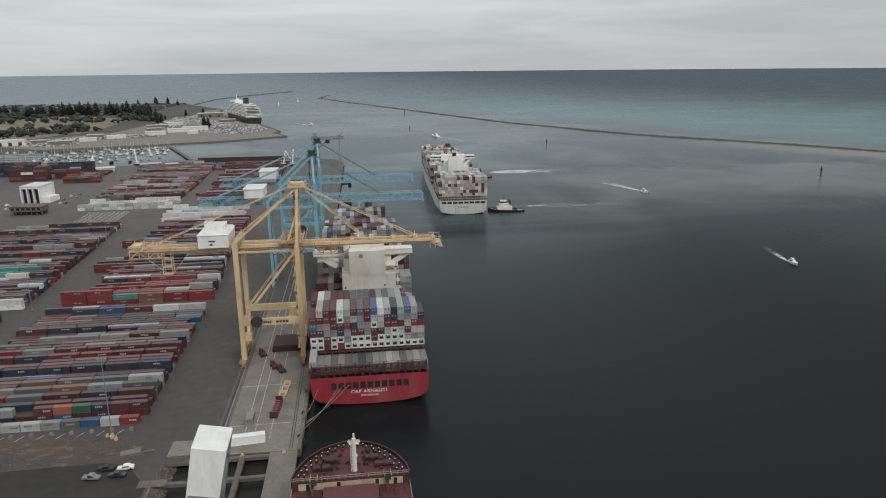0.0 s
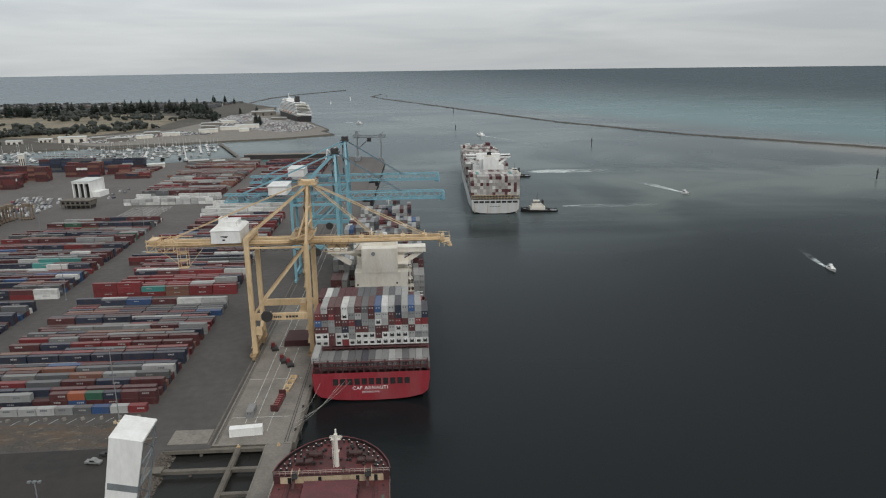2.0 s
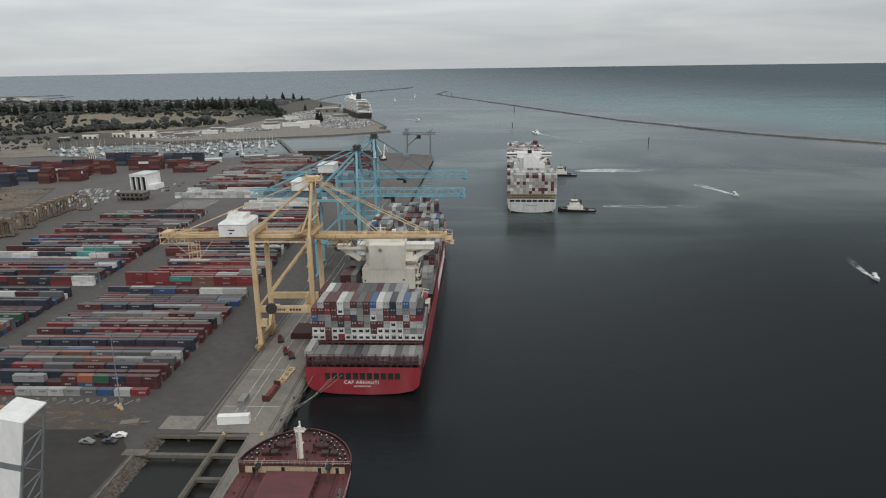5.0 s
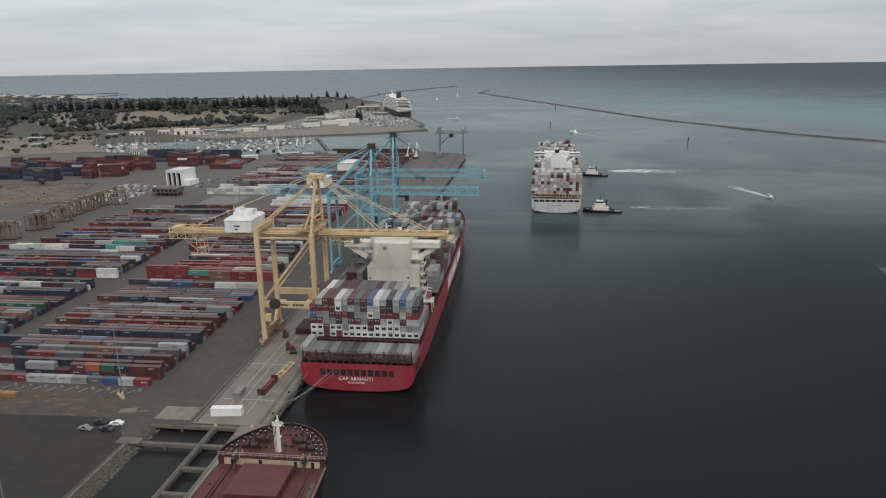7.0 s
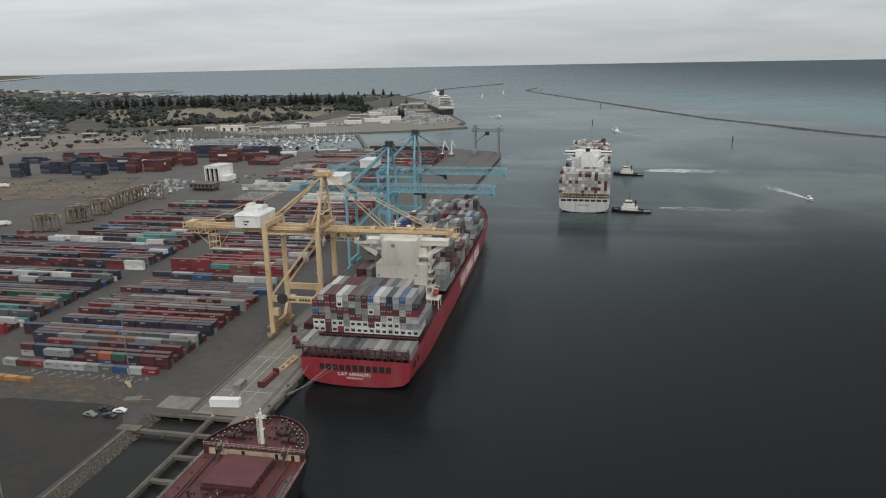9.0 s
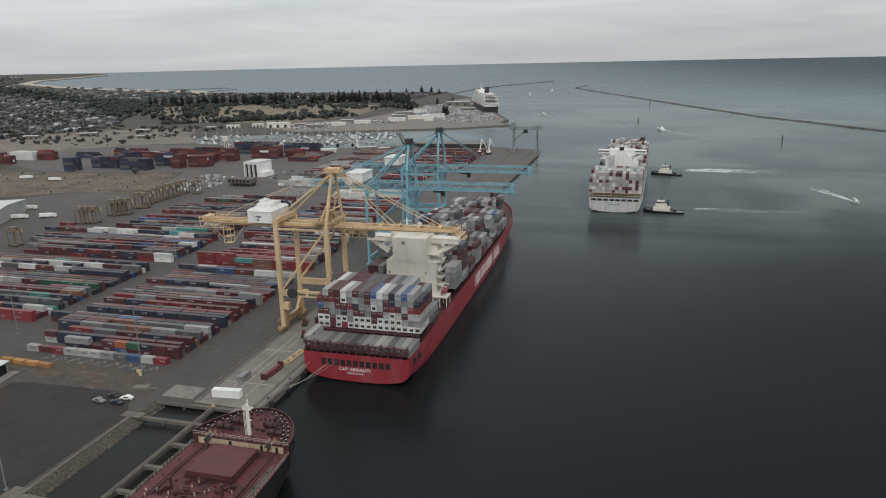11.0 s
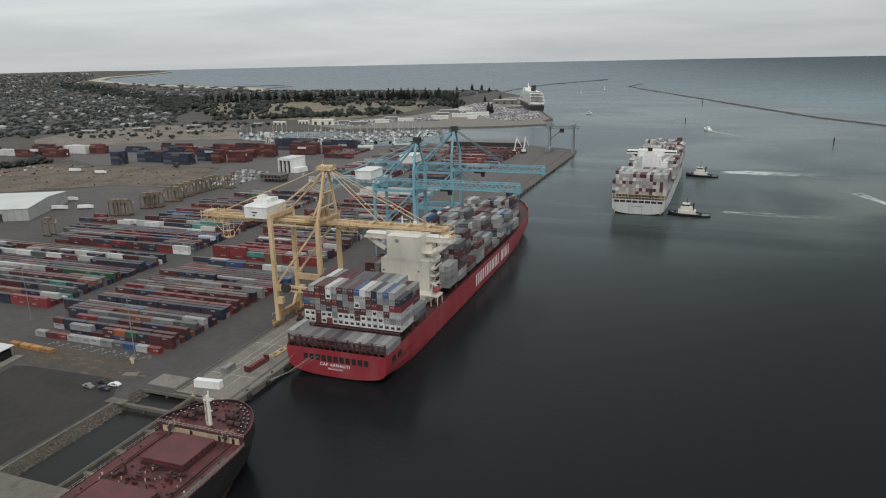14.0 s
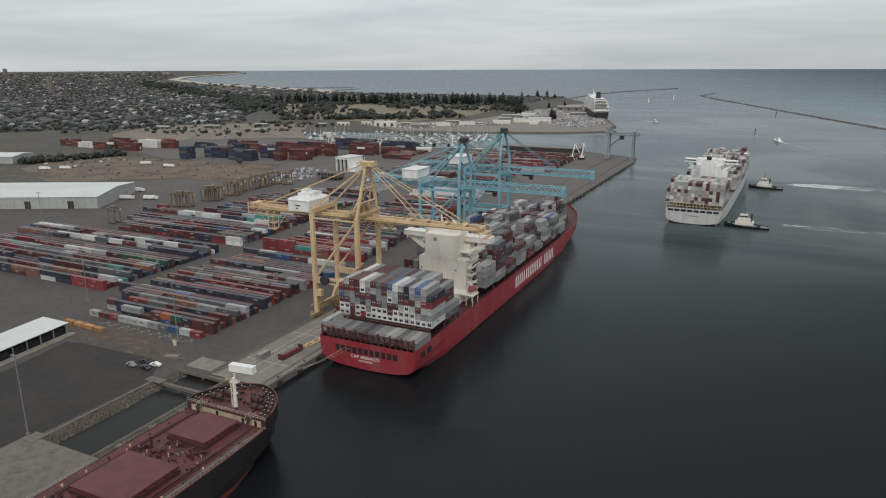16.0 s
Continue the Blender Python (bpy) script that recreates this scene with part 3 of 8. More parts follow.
def poly_wall(name, pts, w_top, w_bot, top, bottom, material, label, category, seed, chunk=9.0):
    """A rubble mound: a rough heap of stones along a line."""
    rng = random.Random(seed)
    b = Build()
    rings = []
    for i in range(len(pts) - 1):
        a, c = Vector(pts[i]), Vector(pts[i + 1])
        d = (c - a)
        nrm = Vector((-d.y, d.x)).normalized()
        steps = max(1, int(d.length / chunk))
        for s in range(steps + (1 if i == len(pts) - 2 else 0)):
            p = a + d * (s / steps)
            z = lift(p.x, p.y)
            j = lambda q: rng.uniform(-q, q)
            rings.append([(p.x - nrm.x * (w_bot + j(1)), p.y - nrm.y * (w_bot + j(1)), z + bottom), (p.x - nrm.x * (w_top + j(.6)), p.y - nrm.y * w_top, z + top + j(.5)),
                          (p.x + nrm.x * (w_top + j(.6)), p.y + nrm.y * w_top, z + top + j(.5)), (p.x + nrm.x * (w_bot + j(1)), p.y + nrm.y * (w_bot + j(1)), z + bottom)])
    b.loft(rings)
    return solid(name, b, material, label, category, kind="structure")


poly_wall("breakwater_long", [(-87, 2958), (-123, 2790), (103, 2131), (215, 1800), (333, 1462), (493, 1151), (652, 960), (760, 790), (900, 560)], 3, 7.5, -0.6, -6, ROCK_FAR,
          "long low breakwater of dark rock", "breakwater", 3)
poly_wall("breakwater_short", [(-520, 2380), (-530, 2560), (-515, 2775), (-435, 2997), (-264, 3255)], 3, 8, -0.4, -6, ROCK_FAR, "curved low breakwater of dark rock", "breakwater", 4)
poly_wall("groyne", [(-2040, 2640), (-1926, 2687), (-1683, 2850)], 3, 8, -0.5, -6, ROCK_FAR, "low rock groyne in the bay", "breakwater", 5)
poly_wall("groyne", [(-1690, 2560), (-1640, 2640), (-1600, 2780)], 3, 8, -0.5, -6, ROCK_FAR, "low rock groyne in the bay", "breakwater", 6)


# ---- containers ----
def box_shell(lx, ly, lz, inset=0.16, deep=0.07, reefer=False):
    """A shipping container: proud corner posts and rails, sunk panels, as one connected shell. Base at z 0."""
    x, y, z = lx / 2, ly / 2, lz
    v = [(-x, -y, 0), (x, -y, 0), (x, y, 0), (-x, y, 0), (-x, -y, z), (x, -y, z), (x, y, z), (-x, y, z)]
    f, m = [(3, 2, 1, 0)], [0]
    for q in ((4, 5, 6, 7), (0, 1, 5, 4), (1, 2, 6, 5), (2, 3, 7, 6), (3, 0, 4, 7)):
        c = [Vector(v[i]) for i in q]
        mid = sum(c, Vector()) / 4
        n = (c[1] - c[0]).cross(c[2] - c[1]).normalized()
        k = len(v)
        for p in c:
            d = p - mid
            e1, e2 = (c[1] - c[0]).normalized(), (c[2] - c[1]).normalized()
            d = d - e1 * math.copysign(inset, d.dot(e1)) - e2 * math.copysign(inset, d.dot(e2))
            v.append(tuple(mid + d - n * deep))
        for i in range(4):
            j = (i + 1) % 4
            f.append((q[i], q[j], k + j, k + i))
            m.append(0)
        f.append((k, k + 1, k + 2, k + 3))
        m.append(0)
    if reefer:
        # machinery recess on the end that faces aft
        k = len(v)
        w, h0, h1 = x * 0.62, z * 0.25, z * 0.62
        yy = -y + 0.03
        v += [(-w, yy, h0), (w, yy, h0), (w, yy, h1), (-w, yy, h1), (-w, yy + 0.3, h0), (w, yy + 0.3, h0), (w, yy + 0.3, h1), (-w, yy + 0.3, h1)]
        f += [(k, k + 1, k + 2, k + 3), (k + 3, k + 2, k + 6, k + 7), (k, k + 4, k + 5, k + 1)]
        m += [1, 1, 1]
    return v, f, m


L40, L20, CW, CH = 12.19, 6.06, 2.44, 2.59
SHELLS = {(L, ax): box_shell(L if ax == "x" else CW, CW if ax == "x" else L, CH) for L in (L40, L20) for ax in "xy"}
REEFER_SHELL = box_shell(CW, L40, CH, reefer=True)
BOX_MESH = {}


def mark_quads(L, axis, seed, x=0.0, y=0.0, z=0.0):
    """Short upright bars in a row, where a line's name stands on the long side."""
    r = random.Random(seed)
    n, w, h = r.choice([4, 5, 6]), 0.42, r.uniform(0.5, 0.75)
    out, start = [], r.uniform(-0.35, 0.1) * L
    z0 = z + r.uniform(1.25, 1.55)
    for i in range(n):
        a = start + i * 0.64
        if axis == "x":
            p = y - CW / 2 + 0.03
            out.append([(x + a, p, z0), (x + a + w, p, z0), (x + a + w, p, z0 + h), (x + a, p, z0 + h)])
        else:
            p = x + CW / 2 - 0.03
            if i < 2:
                # pale placards on the door end
                e, d0 = y - L / 2 + 0.03, x - 0.75 + i * 1.0
                out.append([(d0, e, z + 1.55), (d0 + 0.42, e, z + 1.55), (d0 + 0.42, e, z + 2.05), (d0, e, z + 2.05)])
            out.append([(p, y + a, z0), (p, y + a + w, z0), (p, y + a + w, z0 + h), (p, y + a, z0 + h)])
    return out


def box_mesh(colour, length=L40, axis="x", reefer=False, mark=0):
    key = (colour, length, axis, reefer, mark)
    if key not in BOX_MESH:
        b = Build()
        v, f, m = REEFER_SHELL if reefer else SHELLS[(length, axis)]
        b.add(v, f, m)
        if mark:
            for q in mark_quads(length, axis, mark):
                b.face(q, 2)
        BOX_MESH[key] = b.mesh("shipping_container", BOX_PAINT[colour], BLACK, MARK_DARK if colour in ("white", "pale_grey", "grey") else MARK_PALE)
    return BOX_MESH[key]


WORDS = {"maroon": "dark maroon", "red": "bright red", "navy": "navy blue", "grey": "grey", "pale_grey": "pale grey", "white": "white", "blue": "blue", "teal": "teal green",
         "orange": "orange", "green": "dark green", "dark_grey": "dark grey", "brown": "brown"}


def container(x, y, z, colour, length=L40, axis="x", reefer=False, where="in the yard stacks", group="yard containers"):
    mark = random.Random(int(x * 13 + y * 7 + z * 31)).choice([0, 0, 1, 2, 3, 4])
    ob = new("shipping_container", box_mesh(colour, length, axis, reefer, mark))
    ob.location = (x, y, z)
    size = "short" if length == L20 else "long"
    kind = "refrigerated" if reefer else "corrugated steel"
    return tagged(ob, f"{size} {WORDS[colour]} {kind} shipping container {where}", "shipping container", group)


def stuff_boxes(name, items, material, label):
    """Many containers joined: (x, y, z, length, axis)."""
    b = Build()
    marks = random.Random(len(items))
    for x, y, z, L, ax in items:
        v, f, m = SHELLS[(L, ax)]
        b.add([(a + x, c + y, d + z) for a, c, d in v], f)
        if marks.random() < 0.65:
            for q in mark_quads(L, ax, marks.randrange(9999), x, y, z):
                b.face(q, 1)
    return solid(name, b, [material, MARK_PALE], label, "shipping containers", kind="stuff")


YZ = 0.065


def pool(**weights):
    return [c for c, n in weights.items() for _ in range(n)]


YARD_COLOURS = pool(maroon=34, red=11, navy=26, dark_grey=13, grey=7, pale_grey=4, white=4, blue=2, teal=1, brown=4, green=1)
RED_COLOURS = pool(red=36, maroon=24, navy=9, dark_grey=6, grey=6, pale_grey=5, white=5, teal=2)
WHITE_COLOURS = pool(white=18, pale_grey=3)
BROWN_COLOURS = pool(brown=18, maroon=26, grey=14, dark_grey=8, pale_grey=7, red=5)
ROWS_PAINT = {k: paint("rows_" + k, c, 0.55, vary=0.26, grain=0.08, scale=0.5, dirt=(0.13, 0.095, 0.075), dirt_amount=0.32, island=True, ribs=3.2, bump=0.35, faded=0.24)
              for k, c in COLOURS.items()}


def yard():
    rng = random.Random(11)
    far_rows = collections.defaultdict(list)

    def put(x, y, k, colour, near, L=L40):
        if near:
            container(x, y, YZ + k * 2.6, colour, L)
        else:
            far_rows[colour].append((x, y, YZ + k * 2.6, L, "x"))

    def row(y, left, right, base, colours, near=False, gap=0.015, L=L40):
        """One row end to end: its height and its colours change in runs, as boxes of one line are set down together."""
        x, run, h, tone = right - L / 2, 0, base, None
        hue = 0
        while x - L / 2 > left:
            if run <= 0:
                run, h = rng.choice([2, 3, 4, 6]), max(1, min(3, base + rng.choice([-1, 0, 0, 0, 0])))
            if hue <= 0:
                hue, tone = rng.choice([1, 1, 1, 2, 2, 3]), rng.choice(colours)
            run -= 1
            hue -= 1
            if rng.random() > gap:
                for k in range(h):
                    put(x, y, k, tone if k == h - 1 or rng.random() < 0.4 else rng.choice(colours), near, L)
            x -= L + rng.choice([0.25, 0.35, 0.55])

    def line(y, right, tiers, near):
        """A row set out box by box, from the quay side; each tier is a list of colours."""
        for k, tier in enumerate(tiers):
            for i, c in enumerate(tier):
                if c:
                    put(right - L40 / 2 - i * (L40 + 0.25), y, k, c, near)

    # front row of short boxes, one high
    front = ["pale_grey", "maroon", "red", "pale_grey", "pale_grey", "pale_grey", "grey", "dark_grey", "blue", "pale_grey", "red"]
    for i, c in enumerate(reversed(front)):
        container(-79.2 - i * 6.3, 223.8, YZ, c, L20)
    # second row, two high
    second = [("maroon", "maroon"), ("maroon", "maroon"), ("maroon", "navy"), ("maroon", "green"), ("blue", "orange"), ("maroon", "maroon"), ("maroon", None)]
    for i, (lo, hi) in enumerate(second):
        for k, c in enumerate((lo, hi)):
            if c:
                container(-77.5 - i * 6.25, 229.6, YZ + k * 2.6, c, L20)
    container(-124.5, 229.6, YZ, "navy")
    container(-124.5, 229.6, YZ + 2.6, "grey")
    container(-142, 233.5, YZ, "pale_grey", L20)
    container(-142, 233.5, YZ + 2.6, "maroon", L20)
    # block by the quay: long rows across, straddle-carrier lanes between
    fixed = [(243, [["navy", "dark_grey", "grey", "maroon", "navy", "navy"], ["dark_grey", "grey", "brown", "dark_grey", "grey", "navy"]]),
             (252, [["navy", "navy", "maroon", "navy", "maroon", "navy", "maroon"], ["navy", "navy", "maroon", "blue", "navy", "maroon", "navy"]]),
             (295.5, [["grey", "maroon", "grey", "grey", "grey", "navy"], ["grey", "maroon", "grey", "grey", "grey"]]),
             (331, [["pale_grey", "white", "maroon", "navy", "navy", "maroon"], ["pale_grey", "white", "maroon", "blue", "navy"]])]
    y = 233.4
    while y < 336:
        right = -75.2 + rng.choice([0, 0, 0, -0.6, -2.5, -5])
        left = -143.5 - max(0, y - 238) * 0.75 if y < 258 else -158.5 + max(0, y - 310) * 0.16
        near = y < 266
        if fixed and y > fixed[0][0]:
            line(y, -75.2, fixed.pop(0)[1], near)
        else:
            row(y, left, right, rng.choice([1, 2, 2, 2]) if y < 290 else rng.choice([1, 1, 2]), YARD_COLOURS, near)
        y += rng.choice([2.95, 3.1, 3.35])

    def block(y0, y1, left, right, heights, colours, pitch=(3.0, 3.2, 3.5), gap=0.03, slope=0.0, shift=0.0, ragged=4.0, L=L40):
        """Rows from y0 to y1; slope moves the far end, shift the quay end, for each metre of y."""
        y = y0
        while y < y1:
            row(y, left + slope * (y - y0) + rng.uniform(-ragged, ragged), right + shift * (y - y0) - rng.choice([0, 0, 0, 0.6, ragged]) * rng.random(), rng.choice(heights), colours, False, gap, L)
            y += rng.choice(pitch)

    line(353.6, -75.4, [["red", "red", "brown", "red", "red", "red"], ["red", "red", "brown", "teal", "red", "red"], [None, None, None, None, "red", "red"]], False)
    block(357.5, 402, -150, -76, [1, 2, 2], RED_COLOURS, shift=-0.04)
    block(408, 480, -153, -80, [1, 2, 2], YARD_COLOURS, shift=-0.02)
    block(484, 545, -150, -82, [1, 2, 2], RED_COLOURS, gap=0.08)
    block(556, 600, -160, -90, [1, 1, 2], WHITE_COLOURS, gap=0.25, pitch=(5, 6, 8))
    block(640, 690, -146, -100, [1, 2], RED_COLOURS, gap=0.15)
    block(720, 830, -150, -80, [1, 2], RED_COLOURS, gap=0.08)
    block(836, 895, -165, -80, [1, 1, 2], RED_COLOURS, gap=0.15)
    # block behind the lane
    block(252, 335, -345, -170.5, [1, 1, 2, 2], YARD_COLOURS, slope=0.1)
    line(353.6, -168.5, [["white", "red", "navy", "maroon", "navy", "red", "maroon", "maroon", "maroon"], ["white", "maroon", "navy", "maroon", "red", "navy", "maroon", "maroon"]], False)
    block(357.6, 418, -292, -168.5, [1, 1, 2, 2], YARD_COLOURS, slope=-0.35, shift=-0.05)
    block(421, 478, -263, -172, [1, 2, 2], YARD_COLOURS, slope=-0.1, shift=-0.04)
    block(481, 546, -270, -175, [1, 2], YARD_COLOURS, gap=0.06, slope=0.3, shift=-0.05)
    block(612, 640, -236, -156, [1, 2, 2], WHITE_COLOURS, gap=0.12, L=L20, pitch=(4.5, 6.0, 7.5))
    block(656, 745, -236, -160, [1, 2, 2], BROWN_COLOURS, slope=-0.08)
    block(749, 857, -245, -161, [1, 2, 2], BROWN_COLOURS, gap=0.05, slope=-0.08, shift=-0.04)
    block(864, 900, -240, -172, [1, 2], BROWN_COLOURS, gap=0.15)
    block(800, 868, -330, -280, [1, 1], BROWN_COLOURS, gap=0.4)
    for c, items in far_rows.items():
        stuff_boxes("container_rows", items, ROWS_PAINT[c], f"rows of stacked {WORDS[c]} steel shipping containers in the yard")
    # tall empty stacks by the far gate: x, y, columns, rows, height, colour
    for x, y, cols, rws, h, mat in ((-728, 692, 3, 4, 4, "red"), (-688, 700, 3, 4, 4, "maroon"), (-690, 738, 3, 6, 4, "white"), (-650, 742, 2, 4, 5, "red"), (-770, 700, 3, 4, 3, "white"), (-815, 705, 3, 3, 4, "red"),
                                    (-760, 745, 4, 3, 4, "brown"), (-610, 765, 3, 3, 3, "dark_grey"), (-570, 790, 4, 3, 4, "brown"), (-531, 661, 1, 6, 6, "navy"), (-518, 690, 3, 6, 5, "blue"), (-500, 712, 2, 6, 6, "navy"),
                                    (-470, 681, 3, 5, 5, "navy"), (-447, 714, 2, 6, 6, "dark_grey"), (-515, 760, 4, 4, 4, "maroon"), (-470, 775, 4, 4, 5, "red"), (-414, 699, 1, 5, 6, "red"), (-400, 712, 2, 6, 5, "brown"),
                                    (-430, 770, 4, 4, 6, "red"), (-400, 748, 1, 4, 4, "brown"), (-380, 760, 1, 5, 6, "maroon"), (-362, 790, 3, 6, 6, "maroon"), (-410, 830, 5, 4, 6, "navy"), (-345, 845, 4, 4, 5, "navy"),
                                    (-322, 806, 2, 3, 4, "red"), (-300, 770, 3, 3, 2, "maroon")):
        items = []
        for i in range(cols):
            for j in range(rws):
                for k in range(max(1, h - (rng.random() < 0.35))):
                    items.append((x + i * 12.5, y + j * 2.6, YZ + k * 2.6, L40, "x"))
        b = Build()
        for q in items:
            v, f, m = SHELLS[(L40, "x")]
            b.add([(a + q[0], c + q[1], d + q[2]) for a, c, d in v], f)
        ob = part("container_stack", b, STACK_RED if mat in ("red", "maroon", "brown") else STACK_BLUE if mat in ("navy", "blue", "dark_grey") else BOX_PAINT[mat])
        tagged(ob, f"tall block of {WORDS[mat]} empty shipping containers", "shipping containers", "empty container stacks", "stuff")


yard()


# ---- ships ----
def hull_rings(stations, sections=None):
    """stations: (y, half breadth at deck, half breadth at water, deck height). Rings run port deck, keel, starboard deck."""
    rings = []
    for y, hd, hw, zd, zb in stations:
        if zb > SEA_Z:
            # the raised stern: a flat transom with rounded lower corners
            prof = [(hd, zd), (hd * 0.995, zd * 0.55), (hd * 0.97, 1.6), (hd * 0.87, zb + 1.7), (hd * 0.62, zb + 0.6), (hd * 0.38, zb + 0.2)]
            rings.append([(-a, y, z) for a, z in prof] + [(0, y, zb)] + [(a, y, z) for a, z in reversed(prof)])
            continue
        prof = [(hd, zd), (hd * 0.995 + hw * 0.005, zd * 0.6), (hd * 0.6 + hw * 0.4, zd * 0.2 - 1.0), (hw, SEA_Z + 0.9), (hw * 0.98, SEA_Z - 0.2), (hw * 0.7, zb)]
        rings.append([(-a, y, z) for a, z in prof] + [(0, y, zb - 0.2)] + [(a, y, z) for a, z in reversed(prof)])
    return rings


def ship_lofted(name, parent, stations, hull_mat, deck_mat):
    b = Build()
    rings = hull_rings(stations)
    b.loft(rings)
    # transom
    b.face(list(rings[0]))
    ob = part(name, b, hull_mat, parent)
    d = Build()
    d.loft([[r[0], r[-1]] for r in [[(p[0] * 0.995, p[1], p[2] - 1.1) for p in ring] for ring in rings]])
    d.f = [q[::-1] for q in d.f]
    part("deck", d, deck_mat, parent)
    return ob


def railing(parent, pts, h=1.1, step=2.0, material=None, r=0.05):
    b = Build()
    for i in range(len(pts) - 1):
        a, c = Vector(pts[i]), Vector(pts[i + 1])
        n = max(1, int((c - a).length / step))
        for k in (0.5, 1.0):
            b.beam(a + Vector((0, 0, h * k)), c + Vector((0, 0, h * k)), r)
        for s in range(n + 1):
            p = a + (c - a) * (s / n)
            b.beam(p, p + Vector((0, 0, h)), r)
    return part("railing", b, material or WHITE, parent)


def text_on(body, parent, size, m, material, name="lettering"):
    cu = bpy.data.curves.new(name, "FONT")
    cu.body, cu.size, cu.align_x, cu.align_y, cu.extrude = body, size, "CENTER", "CENTER", 0.02
    cu.offset = 0.006 * size
    cu.space_character = 1.12
    cu.materials.append(material)
    tmp = bpy.data.objects.new(name, cu)
    scene.collection.objects.link(tmp)
    me = bpy.data.meshes.new_from_object(tmp.evaluated_get(bpy.context.evaluated_depsgraph_get()))
    bpy.data.objects.remove(tmp)
    ob = new(name, me)
    ob.parent = parent
    ob.matrix_basis = m
    return ob


def lashing_bridge(parent, y, x0, x1, z0, z1, step=2.53):
    b = Build()
    n = round((x1 - x0) / step)
    for i in range(n + 1):
        x = x0 + (x1 - x0) * i / n
        b.box(x - 0.2, y - 0.35, z0, x + 0.2, y + 0.35, z1 + (0.9 if i % 2 == 0 else 0))
    for z in (z0 + (z1 - z0) * 0.5, z1):
        b.box(x0 - 0.3, y - 0.5, z - 0.12, x1 + 0.3, y + 0.5, z + 0.12)
    b.box(x0 - 0.3, y - 0.45, z1 + 0.95, x1 + 0.3, y - 0.38, z1 + 1.05)
    for i in range(n):
        xa, xb = x0 + (x1 - x0) * i / n, x0 + (x1 - x0) * (i + 1) / n
        b.beam((xa, y, z0), (xb, y, z1), 0.12)
        b.beam((xb, y, z0), (xa, y, z1), 0.12)
    return part("lashing_bridge", b, LASH, parent)


def red_ship():
    """Container ship alongside: local x across from its middle line, y forward from the transom."""
    ship = thing("container_ship", "large red container ship loaded with stacked containers moored at the quay", "container ship", at=(2.6, 229.6, 0))
    st = [(0, 21.3, 17.0, 9.2, -1.9), (2.5, 21.5, 18.0, 9.2, -2.2), (14, 21.6, 19.2, 9.2, -7), (26, 21.6, 20.8, 9.2, -8), (40, 21.6, 21.3, 9.2, -9), (90, 21.6, 21.5, 9.2, -9), (170, 21.6, 21.4, 9.3, -9),
          (212, 21.5, 19.5, 9.8, -9), (236, 20.2, 14.5, 11.0, -9), (254, 16.4, 8.5, 12.4, -9), (266, 11.0, 4.0, 13.4, -9), (275, 5.4, 1.2, 14.2, -9), (280, 0.5, 0.2, 14.6, -9)]
    ship_lofted("hull", ship, st, HULL_RED, LASH)
    b = Build()
    b.loft([[(-a * 1.002, y, z), (-a * 1.002, y, z + 0.35), (-a * 1.002 + 0.3, y, z + 0.35)] for y, a, _, z, _ in st])
    b.loft([[(a * 1.002 - 0.3, y, z + 0.35), (a * 1.002, y, z + 0.35), (a * 1.002, y, z)] for y, a, _, z, _ in st])
    part("bulwark", b, HULL_RED, ship)
    # mooring-deck openings in the transom and round the quarter: black panels for their shade
    for i in range(11):
        o = Build()
        x = -13.0 + i * 2.6
        o.box(x - 0.95, -0.07, 4.4, x + 0.95, 0.1, 6.9)
        win = part("opening", o, BLACK, ship)
        fr = Build()
        for q in ((x - 1.1, 4.25, x + 1.1, 4.4), (x - 1.1, 6.9, x + 1.1, 7.05), (x - 1.1, 4.4, x - 0.95, 6.9), (x + 0.95, 4.4, x + 1.1, 6.9)):
            fr.box(q[0], -0.11, q[1], q[2], 0.05, q[3])
        part("rim", fr, HULL_RED, win)
    for y in (6.5, 12.0):
        for s in (-1, 1):
            o = Build()
            o.box(s * 21.6 - 0.08, y - 1.7, 5.0, s * 21.6 + 0.08, y + 1.7, 7.4)
            part("opening", o, BLACK, ship)
    text_on("CAP ARNAUTI", ship, 1.85, pose(-0.5, -0.10, 3.1, 90, 0, 0), WHITE)
    text_on("MONROVIA", ship, 1.1, pose(-0.3, -0.10, 1.5, 90, 0, 0), WHITE)
    # owner's name along the side, as plain upright blocks of its size
    y = 112.0
    for w in (4.4, 4.6, 5.4, 4.2, 4.6, 4.4, 4.6, 0, 4.2, 4.6, 4.6):
        if w:
            b = Build()
            b.box(21.5, y, 1.4, 21.72, y + 1.05, 7.4)
            part("name_block", b, WHITE, ship, "plain white upright block")
            b = Build()
            b.box(21.5, y + w - 1.3, 1.4, 21.72, y + w - 0.25, 7.4)
            part("name_block", b, WHITE, ship, "plain white upright block")
        y += w + 1.9 if w else 3.6
    # deck house
    hs = Build()
    hs.box(-9.8, 64.5, 8, 14.0, 79, 27.5)
    hs.box(-6.4, 64.2, 27.5, 9.6, 78, 38.5)
    hs.box(-9.0, 72, 27.5, 12.5, 78.6, 33)
    house = part("deckhouse", hs, CREAM, ship, "tall cream painted accommodation block")
    br = Build()
    br.box(-22.3, 73, 34.3, 22.3, 78.8, 36.4)
    br.box(-22.3, 72.8, 36.4, 22.3, 79, 36.7)
    br.box(-9, 70, 36.7, 9, 78.6, 40.2)
    for s in (-1, 1):
        br.beam((s * 12, 75, 29), (s * 20.5, 75, 34.4), 1.0, 2.2)
        br.beam((s * 9, 75, 33), (s * 14.5, 75, 34.4), 0.8, 1.6)
    part("bridge", br, CREAM, ship, "cream navigation bridge with open wings")
    wd = Build()
